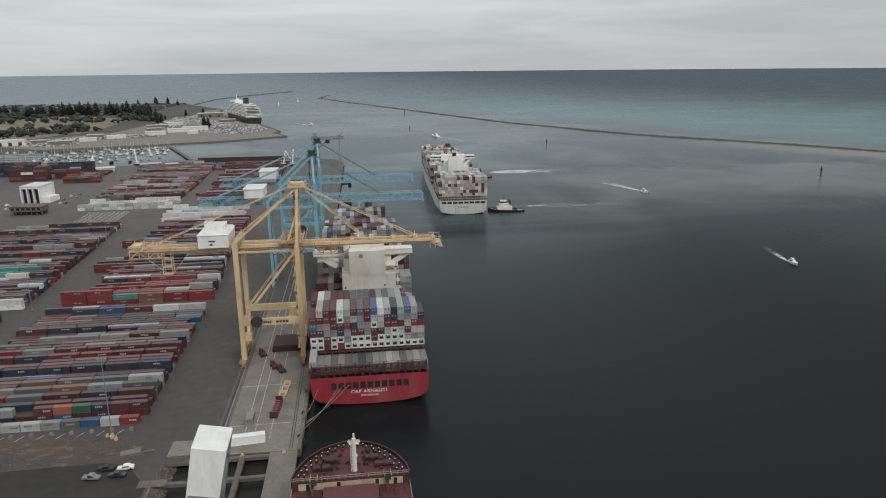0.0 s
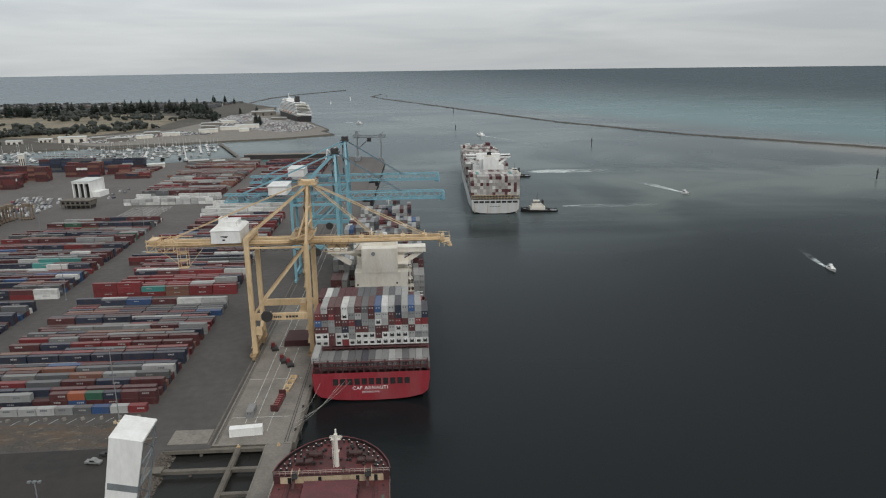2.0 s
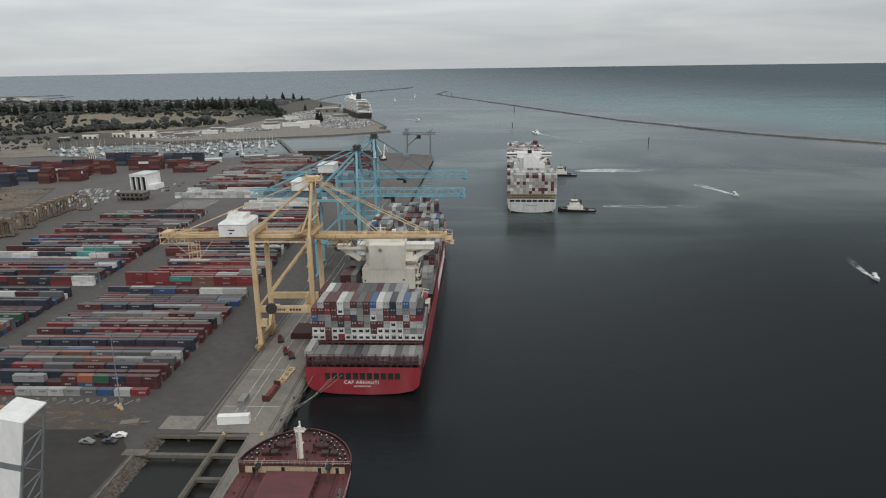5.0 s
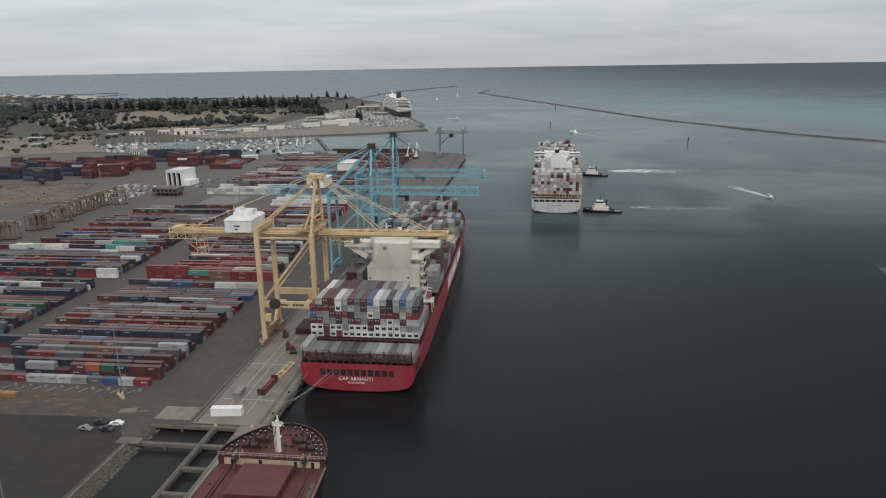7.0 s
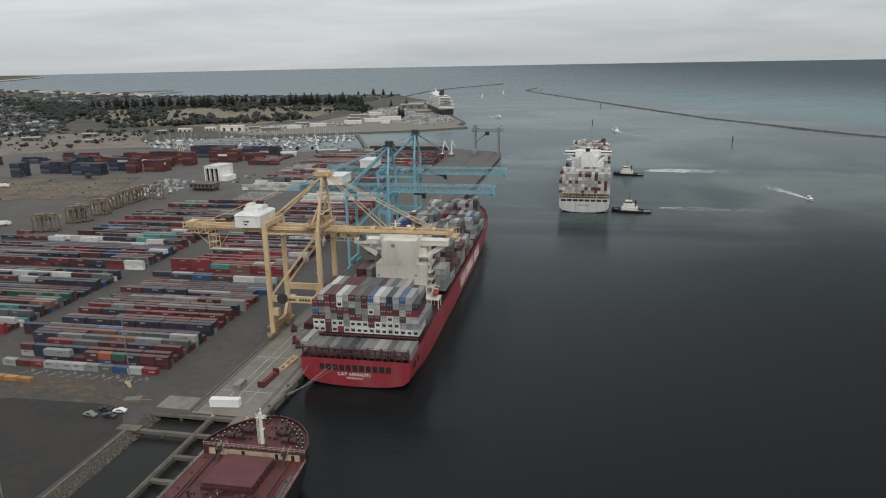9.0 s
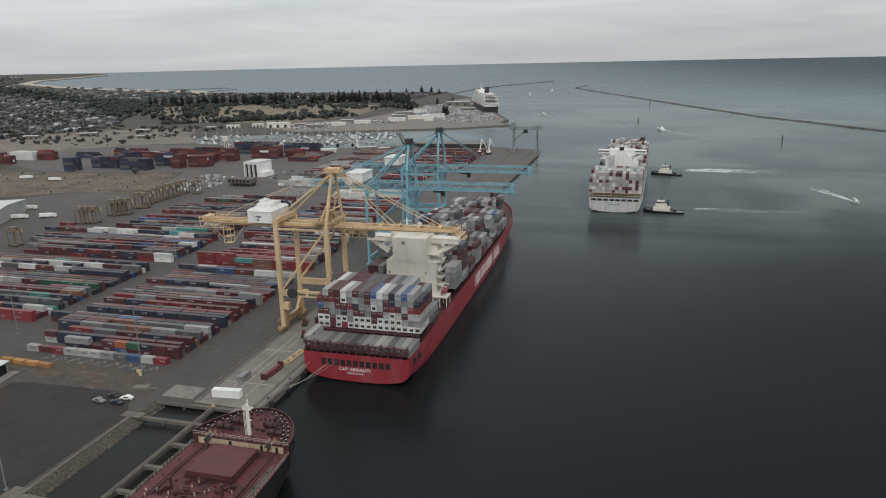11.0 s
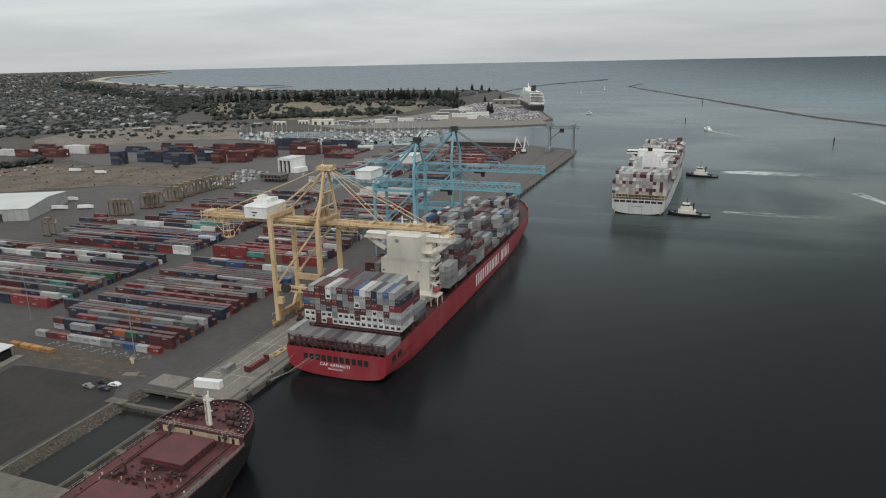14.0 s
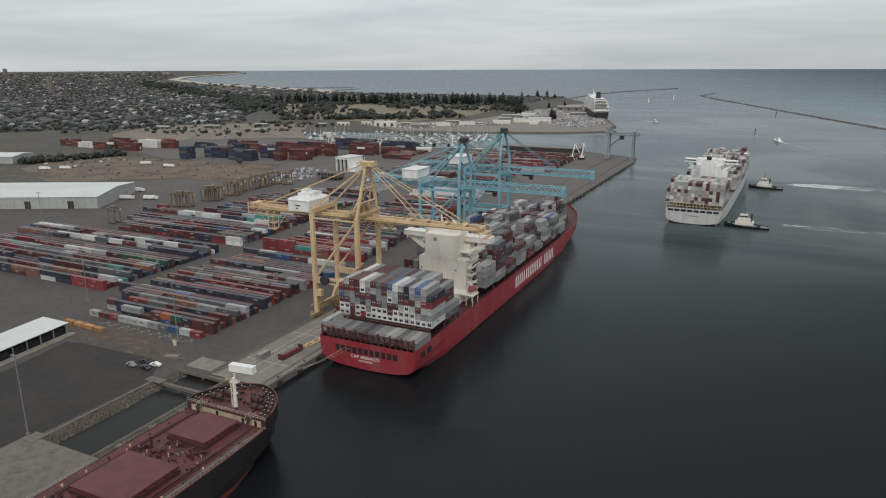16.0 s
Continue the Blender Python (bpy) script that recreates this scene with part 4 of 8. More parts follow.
    for i in range(11):
        wd.box(-8.4 + i * 1.6, 78.56, 37.6, -7.2 + i * 1.6, 78.68, 39.2)
    part("bridge_window", wd, GLASS_DARK, ship)
    tp = Build()
    tp.box(-4, 71, 40.2, 4.5, 77, 41.0)
    tp.tube((-2, 73, 41), (-2, 73, 46), 0.5, 8, 0.3)
    tp.beam((-4, 73, 44.5), (0.5, 73, 44.5), 0.25)
    tp.tube((4, 74, 41), (4, 74, 43.5), 1.0, 10)
    part("mast", tp, WHITE, ship)
    hole = Build()
    hole.tube((-1.2, 64.1, 36.2), (-1.2, 64.5, 36.2), 0.95, 14)
    part("vent", hole, GREY_STEEL, house)
    for x, z in ((-6, 18), (5.5, 14), (-8.5, 21.5), (9, 22)):
        o = Build()
        o.box(x - 0.35, 64.4, z, x + 0.35, 64.56, z + 0.7)
        part("porthole", o, GLASS_DARK, house)
    # stepped side platforms and stairs on the starboard side
    for k in range(6):
        z = 13 + k * 3.4
        p = Build()
        p.box(9.0 if k > 4 else 14.0, 65 + 0.6 * k, z, 17.4 - 0.4 * k, 76, z + 0.25)
        p.box(17.3 - 0.4 * k, 65 + 0.6 * k, z + 0.25, 17.4 - 0.4 * k, 76, z + 1.2)
        p.box(14.0, 65 + 0.6 * k, z + 0.25, 17.4 - 0.4 * k, 65.1 + 0.6 * k, z + 1.2)
        part("platform", p, CREAM, ship)
        s = Build()
        s.beam((15.0, 66 + (k % 2) * 6, z - 3.3), (15.0, 72 - (k % 2) * 6, z), 0.8, 0.25)
        part("stair", s, CREAM, ship)
    fn = Build()
    fn.box(-5.5, 57.5, 9, 6.5, 64.5, 17)
    fn.box(6.5, 58, 9, 14, 64.5, 13.5)
    fn.box(13.8, 57, 13.5, 21, 63.5, 14)
    fn.box(-20.5, 57, 13.5, -5, 63.5, 14)
    for x in (14.5, 17.5, 20.6):
        fn.box(x - 0.15, 57, 9, x + 0.15, 57.3, 13.5)
        fn.box(x - 0.15, 63, 9, x + 0.15, 63.3, 13.5)
    part("engine_casing", fn, CREAM, ship)
    bt = Build()
    bt.loft([[(18.9 + dx, 57.5 + yy, 16.2 + dz) for dx, dz in ((-w, 0), (-w * 0.8, -h), (w * 0.8, -h), (w, 0), (w * 0.6, h * 0.8), (-w * 0.6, h * 0.8))]
             for yy, w, h in ((0, 0.2, 0.2), (0.8, 1.1, 0.9), (4.5, 1.2, 1.0), (6.2, 1.0, 0.9), (7.0, 0.2, 0.2))], close=True, caps=True)
    boat = part("lifeboat", bt, HULL_RED, ship, "dull red enclosed lifeboat on davits")
    dv = Build()
    for y in (58.6, 62.6):
        dv.beam((17.0, y, 14), (18.0, y, 18.8), 0.35)
        dv.beam((18.0, y, 18.8), (20.4, y, 18.4), 0.3)
    part("davit", dv, WHITE, ship)
    # lashing bridges between the bays
    lashing_bridge(ship, 0.9, -20.6, 20.6, 9, 12.9)
    lashing_bridge(ship, 13.9, -20.9, 20.9, 9, 13.2)
    lashing_bridge(ship, 27.3, -20.9, 20.9, 9, 13.2)
    lashing_bridge(ship, 41.0, -20.9, 20.9, 9, 13.2)
    for k in range(11):
        lashing_bridge(ship, 82.5 + k * 15.4, -20.6 + max(0, k - 8) * 3.2, 20.6 - max(0, k - 8) * 3.2, 9, 14)
    # forecastle gear
    fg = Build()
    fg.tube((0, 268, 12.4), (0, 268, 24), 0.45, 8, 0.25)
    fg.beam((-1.6, 268, 21), (1.6, 268, 21), 0.2)
    part("foremast", fg, CREAM, ship)
    railing(ship, [(21.4, 20, 9.5), (21.4, 205, 9.8)], 1.0, 4.0, LASH, 0.07)
    railing(ship, [(-20.8, 0.3, 9.5), (20.8, 0.3, 9.5)], 1.0, 3.0, LASH, 0.07)

    # cargo
    X0, Y0 = 2.6, 229.6
    rng = random.Random(5)
    pitch = 2.53
    cx = lambda i: X0 + (i - 8) * pitch
    where, grp = "stacked on the red ship", "ship containers"
    # aftmost bay, one and two high
    for i in range(17):
        if i == 0:
            container(cx(i), Y0 + 7.6, 12.3, "pale_grey", axis="y", where=where, group=grp)
            continue
        c = "navy" if i == 7 else rng.choice(["grey", "pale_grey", "grey", "pale_grey", "grey", "dark_grey"])
        container(cx(i), Y0 + 7.6, 9.6, c, axis="y", where=where, group=grp)
    # tall aft block, top row first
    top = ["pale_grey", "pale_grey", "maroon", "maroon", "white", "pale_grey", "maroon", "dark_grey", "maroon", "blue", "white", "pale_grey", "navy", "pale_grey", "blue", "pale_grey", None]
    tiers = [["white", "white", "maroon", "white", "red", "white", "white", "white", "white", "white", "white", "white", "white", "white", "white", "white", "white"],
             ["white", "white", "maroon", "white", "white", "grey", "white", "white", "white", "maroon", "white", "white", "white", "white", "pale_grey", "grey", "grey"],
             ["maroon", "maroon", "grey", "grey", "navy", "grey", "maroon", "maroon", "grey", "maroon", "maroon", "pale_grey", "white", "pale_grey", "maroon", "pale_grey", "pale_grey"],
             ["blue", "grey", "grey", "maroon", "maroon", "red", "navy", "grey", "grey", "white", "pale_grey", "maroon", "red", "maroon", "pale_grey", "red", "red"],
             ["red", "maroon", "red", "maroon", "white", "grey", "pale_grey", "grey", "maroon", "pale_grey", "pale_grey", "maroon", "navy", "grey", "grey", "grey", "navy"], top]
    for k, tier in enumerate(tiers):
        for i, c in enumerate(tier):
            if c is None or (k == 5 and i == 0):
                continue
            container(cx(i), Y0 + 21.0, 13.6 + k * 2.62, c, axis="y", reefer=(c == "white" and k < 5), where=where, group=grp)
    cargo = []
    for i in range(17):
        h = 6 if i < 16 else 3
        for k in range(h - (1 if i > 13 else 0)):
            cargo.append((cx(i), Y0 + 34.6, 12.9 + k * 2.62, L40, "y"))
        for k in range(2):
            cargo.append((cx(i), Y0 + 47.5, 10.2 + k * 2.62, L40, "y")) if 3 < i < 12 else None
    # beside the deck house
    for i, c in zip((12, 13, 14, 15, 16), ("grey", "grey", "maroon", "pale_grey", "pale_grey")):
        for k in range(4 if i > 12 else 3):
            container(cx(i) , Y0 + 77.0, 13.4 + k * 2.62, c if k == 3 else ["dark_grey", "maroon", "grey"][k] if i < 15 else "grey", axis="y", where=where, group=grp)
    for i, c in zip((0, 1, 2), ("maroon", "maroon", "grey")):
        for k in range(4):
            container(cx(i), Y0 + 77.0, 12.0 + k * 2.62, c if k > 1 else "dark_grey", axis="y", where=where, group=grp)
    # forward bays
    heights = [6, 6, 5, 5, 5, 4, 5, 4, 5, 4, 4]
    for bay, h in enumerate(heights):
        y = Y0 + 90.5 + bay * 15.4
        lim = 8 - max(0, bay - 7) * 1.4
        run, hh = 0, h
        for i in range(17):
            if abs(i - 8) > lim:
                continue
            if run <= 0:
                run, hh = rng.choice([2, 3, 4, 5]), h + rng.choice([-2, -1, -1, 0, 0, 1])
                if i > 12 and bay in (1, 2, 4):
                    hh -= 2
            run -= 1
            for k in range(max(1, hh)):
                z = 12.6 + (0 if bay < 8 else 1.0) + k * 2.62
                if rng.random() < 0.2:
                    cargo.append((cx(i), y - 3.1, z, L20, "y"))
                    cargo.append((cx(i), y + 3.1, z, L20, "y"))
                else:
                    cargo.append((cx(i), y, z, L40, "y"))
    stuff_boxes("deck_cargo", cargo, SHIP_MIX, "grey and maroon shipping containers stacked along the red ship's deck")
    # mooring lines
    for p, q in (((-7, 229.5, 6), (-22.0, 209.5, 0.9)), ((-5, 229.5, 6), (-21.7, 212, 0.9)), ((-9, 229.5, 5), (-22.0, 206, 0.9)), ((-16, 229.6, 5.5), (-21.2, 217, 0.9))):
        b = Build()
        last = None
        for i in range(9):
            t = i / 8
            pt = Vector(p).lerp(Vector(q), t) - Vector((0, 0, 1.6 * math.sin(math.pi * t)))
            if last is not None:
                b.beam(last, pt, 0.075)
            last = pt
        solid("mooring_line", b, ROPE, "pale slack mooring rope from ship to quay bollard", "rope", "mooring lines")


red_ship()


def grey_ship():
    ship = thing("container_ship", "pale grey container ship under way in the channel with tugs", "container ship", at=(88.5, 551.0, 0), turn=-2.2)
    st = [(0, 19.6, 13.0, 9.5, -2.0), (3, 19.9, 15.0, 9.5, -2.3), (12, 20.1, 18, 9.5, -7), (45, 20.1, 20, 9.5, -9), (190, 20.1, 20, 9.5, -9), (235, 19.5, 15, 10.5, -9),
          (262, 14.5, 8, 12.5, -9), (278, 8, 3, 14, -9), (288, 0.6, 0.2, 14.6, -9)]
    ship_lofted("hull", ship, st, HULL_GREY, GREY_STEEL)
    # black panels on the transom stand for shaded openings
    for i in range(8):
        o = Build()
        x = -16 + i * 4.6
        o.box(x - 1.9, -0.08, 6.9, x + 1.9, 0.1, 8.6)
        part("opening", o, BLACK, ship)
    nb = Build()
    for i in range(7):
        nb.box(-4.6 + i * 1.3, -0.09, 3.6, -3.7 + i * 1.3, 0.05, 4.4)
    part("name_bar", nb, GREY_STEEL, ship)
    for x in (-17, -6.5, 3, 10.5, 17):
        s = Build()
        s.box(x - 0.3, -0.06, -1.5, x + 0.2, 0.05, 6.2)
        part("rust_streak", s, CREAM_OLD, ship, "rusty run-off streak")
    for y in (0.7, 14.3):
        b = Build()
        for i in range(17):
            x = -19.4 + i * 2.425
            b.box(x - 0.15, y - 0.4, 9, x + 0.15, y + 0.4, 13.2)
        for z in (11, 13.2):
            b.box(-19.6, y - 0.5, z - 0.12, 19.6, y + 0.5, z + 0.12)
        for i in range(0, 16, 2):
            x = -19.4 + i * 2.425
            b.beam((x, y, 9), (x + 2.4, y, 13.2), 0.2)
        part("lashing_bridge", b, CREAM_OLD, ship)
    rng = random.Random(21)
    b = Build()
    v, f, m = SHELLS[(L40, "y")]

    def bay(y, h, cols=16, z0=10.5, cut=0):
        for i in range(cut, cols - cut):
            hh = h[i] if isinstance(h, list) else h
            for k in range(hh):
                x = (i - (cols - 1) / 2) * 2.5
                b.add([(a + x, c + y, d + z0 + k * 2.62) for a, c, d in v], f)
    bay(7.5, [4, 5, 6, 6, 6, 6, 6, 6, 6, 6, 6, 6, 6, 6, 6, 6], z0=12.9)
    bay(21.2, 6, z0=12.9)
    bay(35, 6, z0=10.9)
    bay(49, 6)
    for k in range(14):
        run = rng.choice([5, 6, 6, 7])
        hh = []
        for i in range(16):
            if rng.random() < 0.3:
                run = rng.choice([5, 6, 6, 7])
            hh.append(run)
        bay(100 + k * 12.8, hh, cut=max(0, k - 10))
    part("cargo", b, GREY_MIX, ship, "stacks of grey and maroon containers")
    h = Build()
    h.box(-9, 72, 9, 9, 86, 33)
    h.box(-14, 76, 9, 14, 88, 27)
    h.box(-5.5, 66, 9, 5.5, 74, 36)
    part("deckhouse", h, WHITE, ship)
    w = Build()
    w.box(-20.5, 80, 33.6, 20.5, 87, 36.4)
    w.box(-11, 78, 32, 11, 88, 37.2)
    for s in (-1, 1):
        w.beam((s * 10, 82, 27.5), (s * 18.5, 82, 34), 1.0, 2.0)
    part("bridge", w, WHITE, ship)
    wn_ = Build()
    wn_.box(-20.3, 79.9, 34.9, 20.3, 79.98, 35.8)
    part("bridge_window", wn_, GLASS_DARK, ship)
    fu = Build()
    fu.box(-4, 66.5, 36, 4, 73.5, 37.6)
    part("funnel", fu, CREAM, ship)
    ft = Build()
    ft.tube((0, 70, 37.6), (0, 70, 40.2), 1.9, 14)
    part("funnel_cap", ft, BLACK, ship)
    mt = Build()
    mt.tube((0, 83, 37.2), (0, 83, 41.5), 0.4, 8, 0.2)
    mt.beam((-7, 83, 39.4), (7, 83, 39.4), 0.3)
    mt.beam((-5, 83, 38.3), (5, 83, 38.3), 0.3)
    part("mast", mt, WHITE, ship)


grey_ship()


def tug(x, y, turn):
    t = thing("tugboat", "black-hulled tugboat with cream wheelhouse pushing at the ship", "tugboat", "tugs", at=(x, y, 0), turn=turn)
    st = [(0, 3.6, 3.0, -0.6, -5), (2, 4.8, 4.2, -0.8, -5), (10, 5.2, 4.8, -0.8, -6), (20, 5.2, 4.8, -0.3, -6), (26, 4.0, 3.2, 0.4, -6), (29, 2.2, 1.4, 0.9, -6), (30.5, 0.5, 0.3, 1.1, -6)]
    b = Build()
    rings = [[(-a, yy, z), (-w, yy, SEA_Z), (0, yy, zb), (w, yy, SEA_Z), (a, yy, z)] for yy, a, w, z, zb in st]
    b.loft(rings)
    b.face(rings[0])
    part("hull", b, HULL_BLACK, t)
    d = Build()
    d.loft([[(-a * 0.96, yy, z - 0.5), (a * 0.96, yy, z - 0.5)] for yy, a, w, z, zb in st])
    d.f = [q[::-1] for q in d.f]
    part("deck", d, GREY_STEEL, t)
    fb = Build()
    fb.tube((-2.6, 29.3, 0.3), (2.6, 29.3, 0.3), 0.9, 8)
    fb.tube((-5.1, 6, -0.8), (-5.2, 22, -0.3), 0.45, 6)
    fb.tube((5.1, 6, -0.8), (5.2, 22, -0.3), 0.45, 6)
    part("fender", fb, RUBBER, t)
    h = Build()
    h.box(-3.6, 10.5, -1, 3.6, 23, 2.1)
    h.box(-2.9, 12.5, 2.1, 2.9, 21.5, 4.4)
    part("deckhouse", h, CREAM, t)
    wh = Build()
    wh.hexa([(-2.1, 15.2, 4.4), (2.1, 15.2, 4.4), (2.1, 20, 4.4), (-2.1, 20, 4.4), (-2.4, 14.9, 7.2), (2.4, 14.9, 7.2), (2.4, 20.3, 7.2), (-2.4, 20.3, 7.2)])
    whe = part("wheelhouse", wh, CREAM, t)
    g = Build()
    g.box(-2.32, 14.93, 5.5, 2.32, 20.28, 6.6)
    part("window", g, GLASS_DARK, whe)
    m = Build()
    m.tube((0, 17, 7.2), (0, 17, 13.5), 0.25, 6, 0.12)
    m.beam((-1.6, 17, 10.5), (1.6, 17, 10.5), 0.15)
    part("mast", m, DARK_STEEL, t)
    f = Build()
    for s in (-1, 1):
        f.tube((s * 2.1, 12.6, 2), (s * 2.1, 12.2, 7.4), 0.65, 8)
    part("exhaust", f, DARK_STEEL, t)
    w = Build()
    w.tube((-1.4, 25, 0.9), (1.4, 25, 0.9), 0.8, 10)
    w.box(-1.6, 6, -1, 1.6, 8, 0.6)
    part("winch", w, DARK_STEEL, t)


tug(141.0, 557.0, 88)
tug(150.5, 741.0, 86)


def bulk_ship():
    """Bulk carrier ahead of the camera's start: local y forward from a point well aft, bow at 183."""
    s = thing("bulk_carrier", "maroon-decked bulk carrier with closed hatches moored by the walkway", "bulk carrier", at=(-4.2, 0, 0))
    st = [(-40, 16.0, 16, 9.8, -9), (60, 16.0, 16, 9.8, -9), (128, 16.0, 15.8, 9.8, -9), (146, 15.9, 14.2, 9.9, -9), (157, 15.6, 11.0, 10.1, -9), (163.8, 14.6, 7.8, 10.3, -9),
          (170, 11.6, 4.6, 10.5, -9), (174, 8.0, 2.6, 10.6, -9), (176.6, 3.9, 1.2, 10.6, -9), (177.5, 0.4, 0.3, 10.7, -9)]
    b = Build()
    lo = []
    for y, hd, hw, zd, zb in st:
        lo.append([(-hd, y, zd), (-(hd * 0.8 + hw * 0.2), y, 3.5), (-(hd * .3 + hw * 0.7), y, -0.5), (-hw, y, SEA_Z - 0.5), (0, y, zb), (hw, y, SEA_Z - 0.5), (hd * .3 + hw * 0.7, y, -0.5), (hd * 0.8 + hw * 0.2, y, 3.5), (hd, y, zd)])
    b.loft(lo)
    b.m = [1 if (i % 8) in (2, 3, 4, 5) else 0 for i in range(len(b.f))]
    part("hull", b, [HULL_BLACK, BOOT_RED], s, "black hull with dull red boot topping", smooth=False)
    d = Build()
    d.loft([[(-hd * 0.99, y, zd - 0.05), (hd * 0.99, y, zd - 0.05)] for y, hd, hw, zd, zb in st if y <= 164])
    d.f = [q[::-1] for q in d.f]
    part("main_deck", d, DECK_WORN, s)
    # raised forecastle
    fst = [(160.6, 15.45), (164, 14.8), (167.2, 13.5), (170.2, 11.9), (172.6, 9.9), (174.6, 7.9), (176.3, 5.2), (177.4, 2.4), (177.8, 0.3)]
    fd = Build()
    fd.loft([[(-a, y, 12.6), (a, y, 12.6)] for y, a in fst])
    fd.f = [q[::-1] for q in fd.f]
    part("forecastle_deck", fd, DECK_WORN, s)
    fw = Build()
    fw.loft([[(-a, y, 9.0), (-a, y, 13.5), (-a + 0.25, y, 13.5), (-a + 0.25, y, 12.5)] for y, a in fst])
    fw.loft([[(a - 0.25, y, 12.5), (a - 0.25, y, 13.5), (a, y, 13.5), (a, y, 9.0)] for y, a in fst])
    part("bulwark", fw, [HULL_BLACK], s)
    for sd in (-1, 1):
        # flat black plate drawn for the shade down the stair hole
        g = Build()
        g.box(sd * 9.6 - 0.8, 158.4, 12.58, sd * 9.6 + 0.8, 162.0, 12.64)
        part("stair_well", g, BLACK, s)
        railing(s, [(sd * 8.7, 162, 12.6), (sd * 8.7, 159.4, 12.6)], 1.1, 1.2, CREAM_OLD, 0.07)
        railing(s, [(sd * 10.5, 162, 12.6), (sd * 10.5, 159.4, 12.6)], 1.1, 1.2, CREAM_OLD, 0.07)
    rr = Build()
    for side in (-1, 1):
        for (y0, a0), (y1, a1) in zip(fst, fst[1:]):
            rr.beam((side * a0, y0, 13.55), (side * a1, y1, 13.55), 0.3, 0.18)
    part("bulwark_rail", rr, HATCH_RED, s)
    bk = Build()
    bk.box(-13.6, 160.3, 9.8, 13.6, 160.7, 12.3)
    bulk = part("forecastle_bulkhead", bk, CREAM_OLD, s, "rust-streaked cream bulkhead")
    wing = Build()
    wing.box(-15.3, 160.36, 9.6, 15.3, 160.66, 12.58)
    wing.box(-15.3, 160.1, 12.3, 15.3, 160.7, 12.58)
    part("deck_edge", wing, DECK_MAROON, s)
    for x in (-11.2, -3.2, 6.8, 11.6):
        o = Build()
        o.box(x - 0.45, 160.22, 10.1, x + 0.45, 160.4, 11.9)
        part("door", o, BLACK, bulk)
    for x in (-10, 9.5):
        o = Build()
        o.beam((x, 157.8, 9.85), (x, 160.3, 12.6), 0.75, 0.12)
        part("stair", o, DECK_MAROON, s)
    railing(s, [(-15.2, 160.5, 12.6), (15.2, 160.5, 12.6)], 1.1, 1.5, RAIL_PALE, 0.09)
    # hatches
    for y0, y1, w0, w1 in ((144.5, 158.3, 6.9, 6.9), (115, 133, 9, 9), (86, 104, 9, 9), (57, 75, 9, 9)):
        c = Build()
        c.box(-w0 - 0.3, y0 - 0.3, 9.7, w0 + 0.3, y1 + 0.3, 10.9)
        co = part("hatch_coaming", c, DECK_MAROON, s)
        h = Build()
        h.box(-w0, y0, 10.9, w0, y1, 12.0)
        h.box(-w0 - 0.15, y0 - 0.1, 11.75, w0 + 0.15, y1 + 0.1, 11.92)
        hc = part("hatch_cover", h, HATCH_RED, s, "faded red flat steel hatch cover")
        e = Build()
        for i in range(6):
            yy = y0 + (y1 - y0) * (i + 0.5) / 6
            for sd in (-1, 1):
                e.box(sd * (w0 + 0.25) - 0.25, yy - 0.2, 9.9, sd * (w0 + 0.25) + 0.25, yy + 0.2, 11.6)
        part("cleat", e, DECK_MAROON, hc)
    rng = random.Random(8)
    # mast
    m = Build()
    m.tube((1.1, 163.9, 12.6), (1.1, 163.9, 22.2), 0.62, 10, 0.5)
    for lx in (0.25, 0.65):
        m.beam((lx - 0.1, 163.3, 12.6), (lx - 0.1, 163.3, 21), 0.09)
    for k in range(22):
        m.beam((0.15, 163.3, 13 + k * 0.37), (0.55, 163.3, 13 + k * 0.37), 0.06)
    for lx in (-0.3, 0.5, 1.3, 2.3, 2.6):
        m.beam((lx, 163.7, 20.8), (lx, 163.7, 22.0), 0.09)
    m.beam((-0.3, 163.7, 21.9), (2.6, 163.7, 21.9), 0.09)
    m.box(0.5, 163.4, 17.0, 1.9, 164.6, 17.15)
    m.beam((-0.6, 164.4, 21.0), (2.8, 164.4, 21.0), 0.3)
    m.box(-0.2, 163.4, 20.6, 2.4, 165.2, 20.8)
    m.tube((1.1, 164.4, 22.2), (1.1, 164.4, 23.4), 0.25, 6)
    part("foremast", m, CREAM, s)
    # anchor windlasses
    for x in (-5.2, 5.8):
        w = Build()
        w.tube((x - 1.8, 168.6, 13.6), (x + 1.8, 168.6, 13.6), 0.75, 12)
        w.tube((x - 0.5, 168.6, 13.6), (x + 0.5, 168.6, 13.6), 1.15, 12)
        w.box(x - 2.2, 167.6, 12.6, x + 2.2, 169.6, 13.1)
        w.box(x - 2.5, 168.0, 12.6, x - 1.9, 169.2, 14.4)
        part("windlass", w, WINCH, s)
    for x in (-9, -6.5, 7.5, 10):
        w = Build()
        w.tube((x - 1.0, 165.2, 13.5), (x + 1.0, 165.2, 13.5), 0.8, 12)
        w.box(x - 1.3, 164.6, 12.6, x + 1.3, 165.9, 13.1)
        part("winch", w, WINCH, s)
    # bollards with pale tops
    for y, a in ((162.4, 14.2), (164.6, 13.6), (166.8, 12.6), (169, 11.4), (171, 10.0), (172.8, 8.4), (174.4, 6.4), (175.8, 4.0)):
        for sd in (-1, 1):
            for dx in (0, 1.5):
                w = Build()
                x = sd * (a - 0.6 - dx)
                w.tube((x, y, 12.6), (x, y, 13.5), 0.36, 8)
                bo = part("bollard", w, DARK_STEEL, s)
                tcap = Build()
                tcap.tube((x, y, 13.5), (x, y, 13.56), 0.17, 8)
                part("cap", tcap, CREAM, bo)
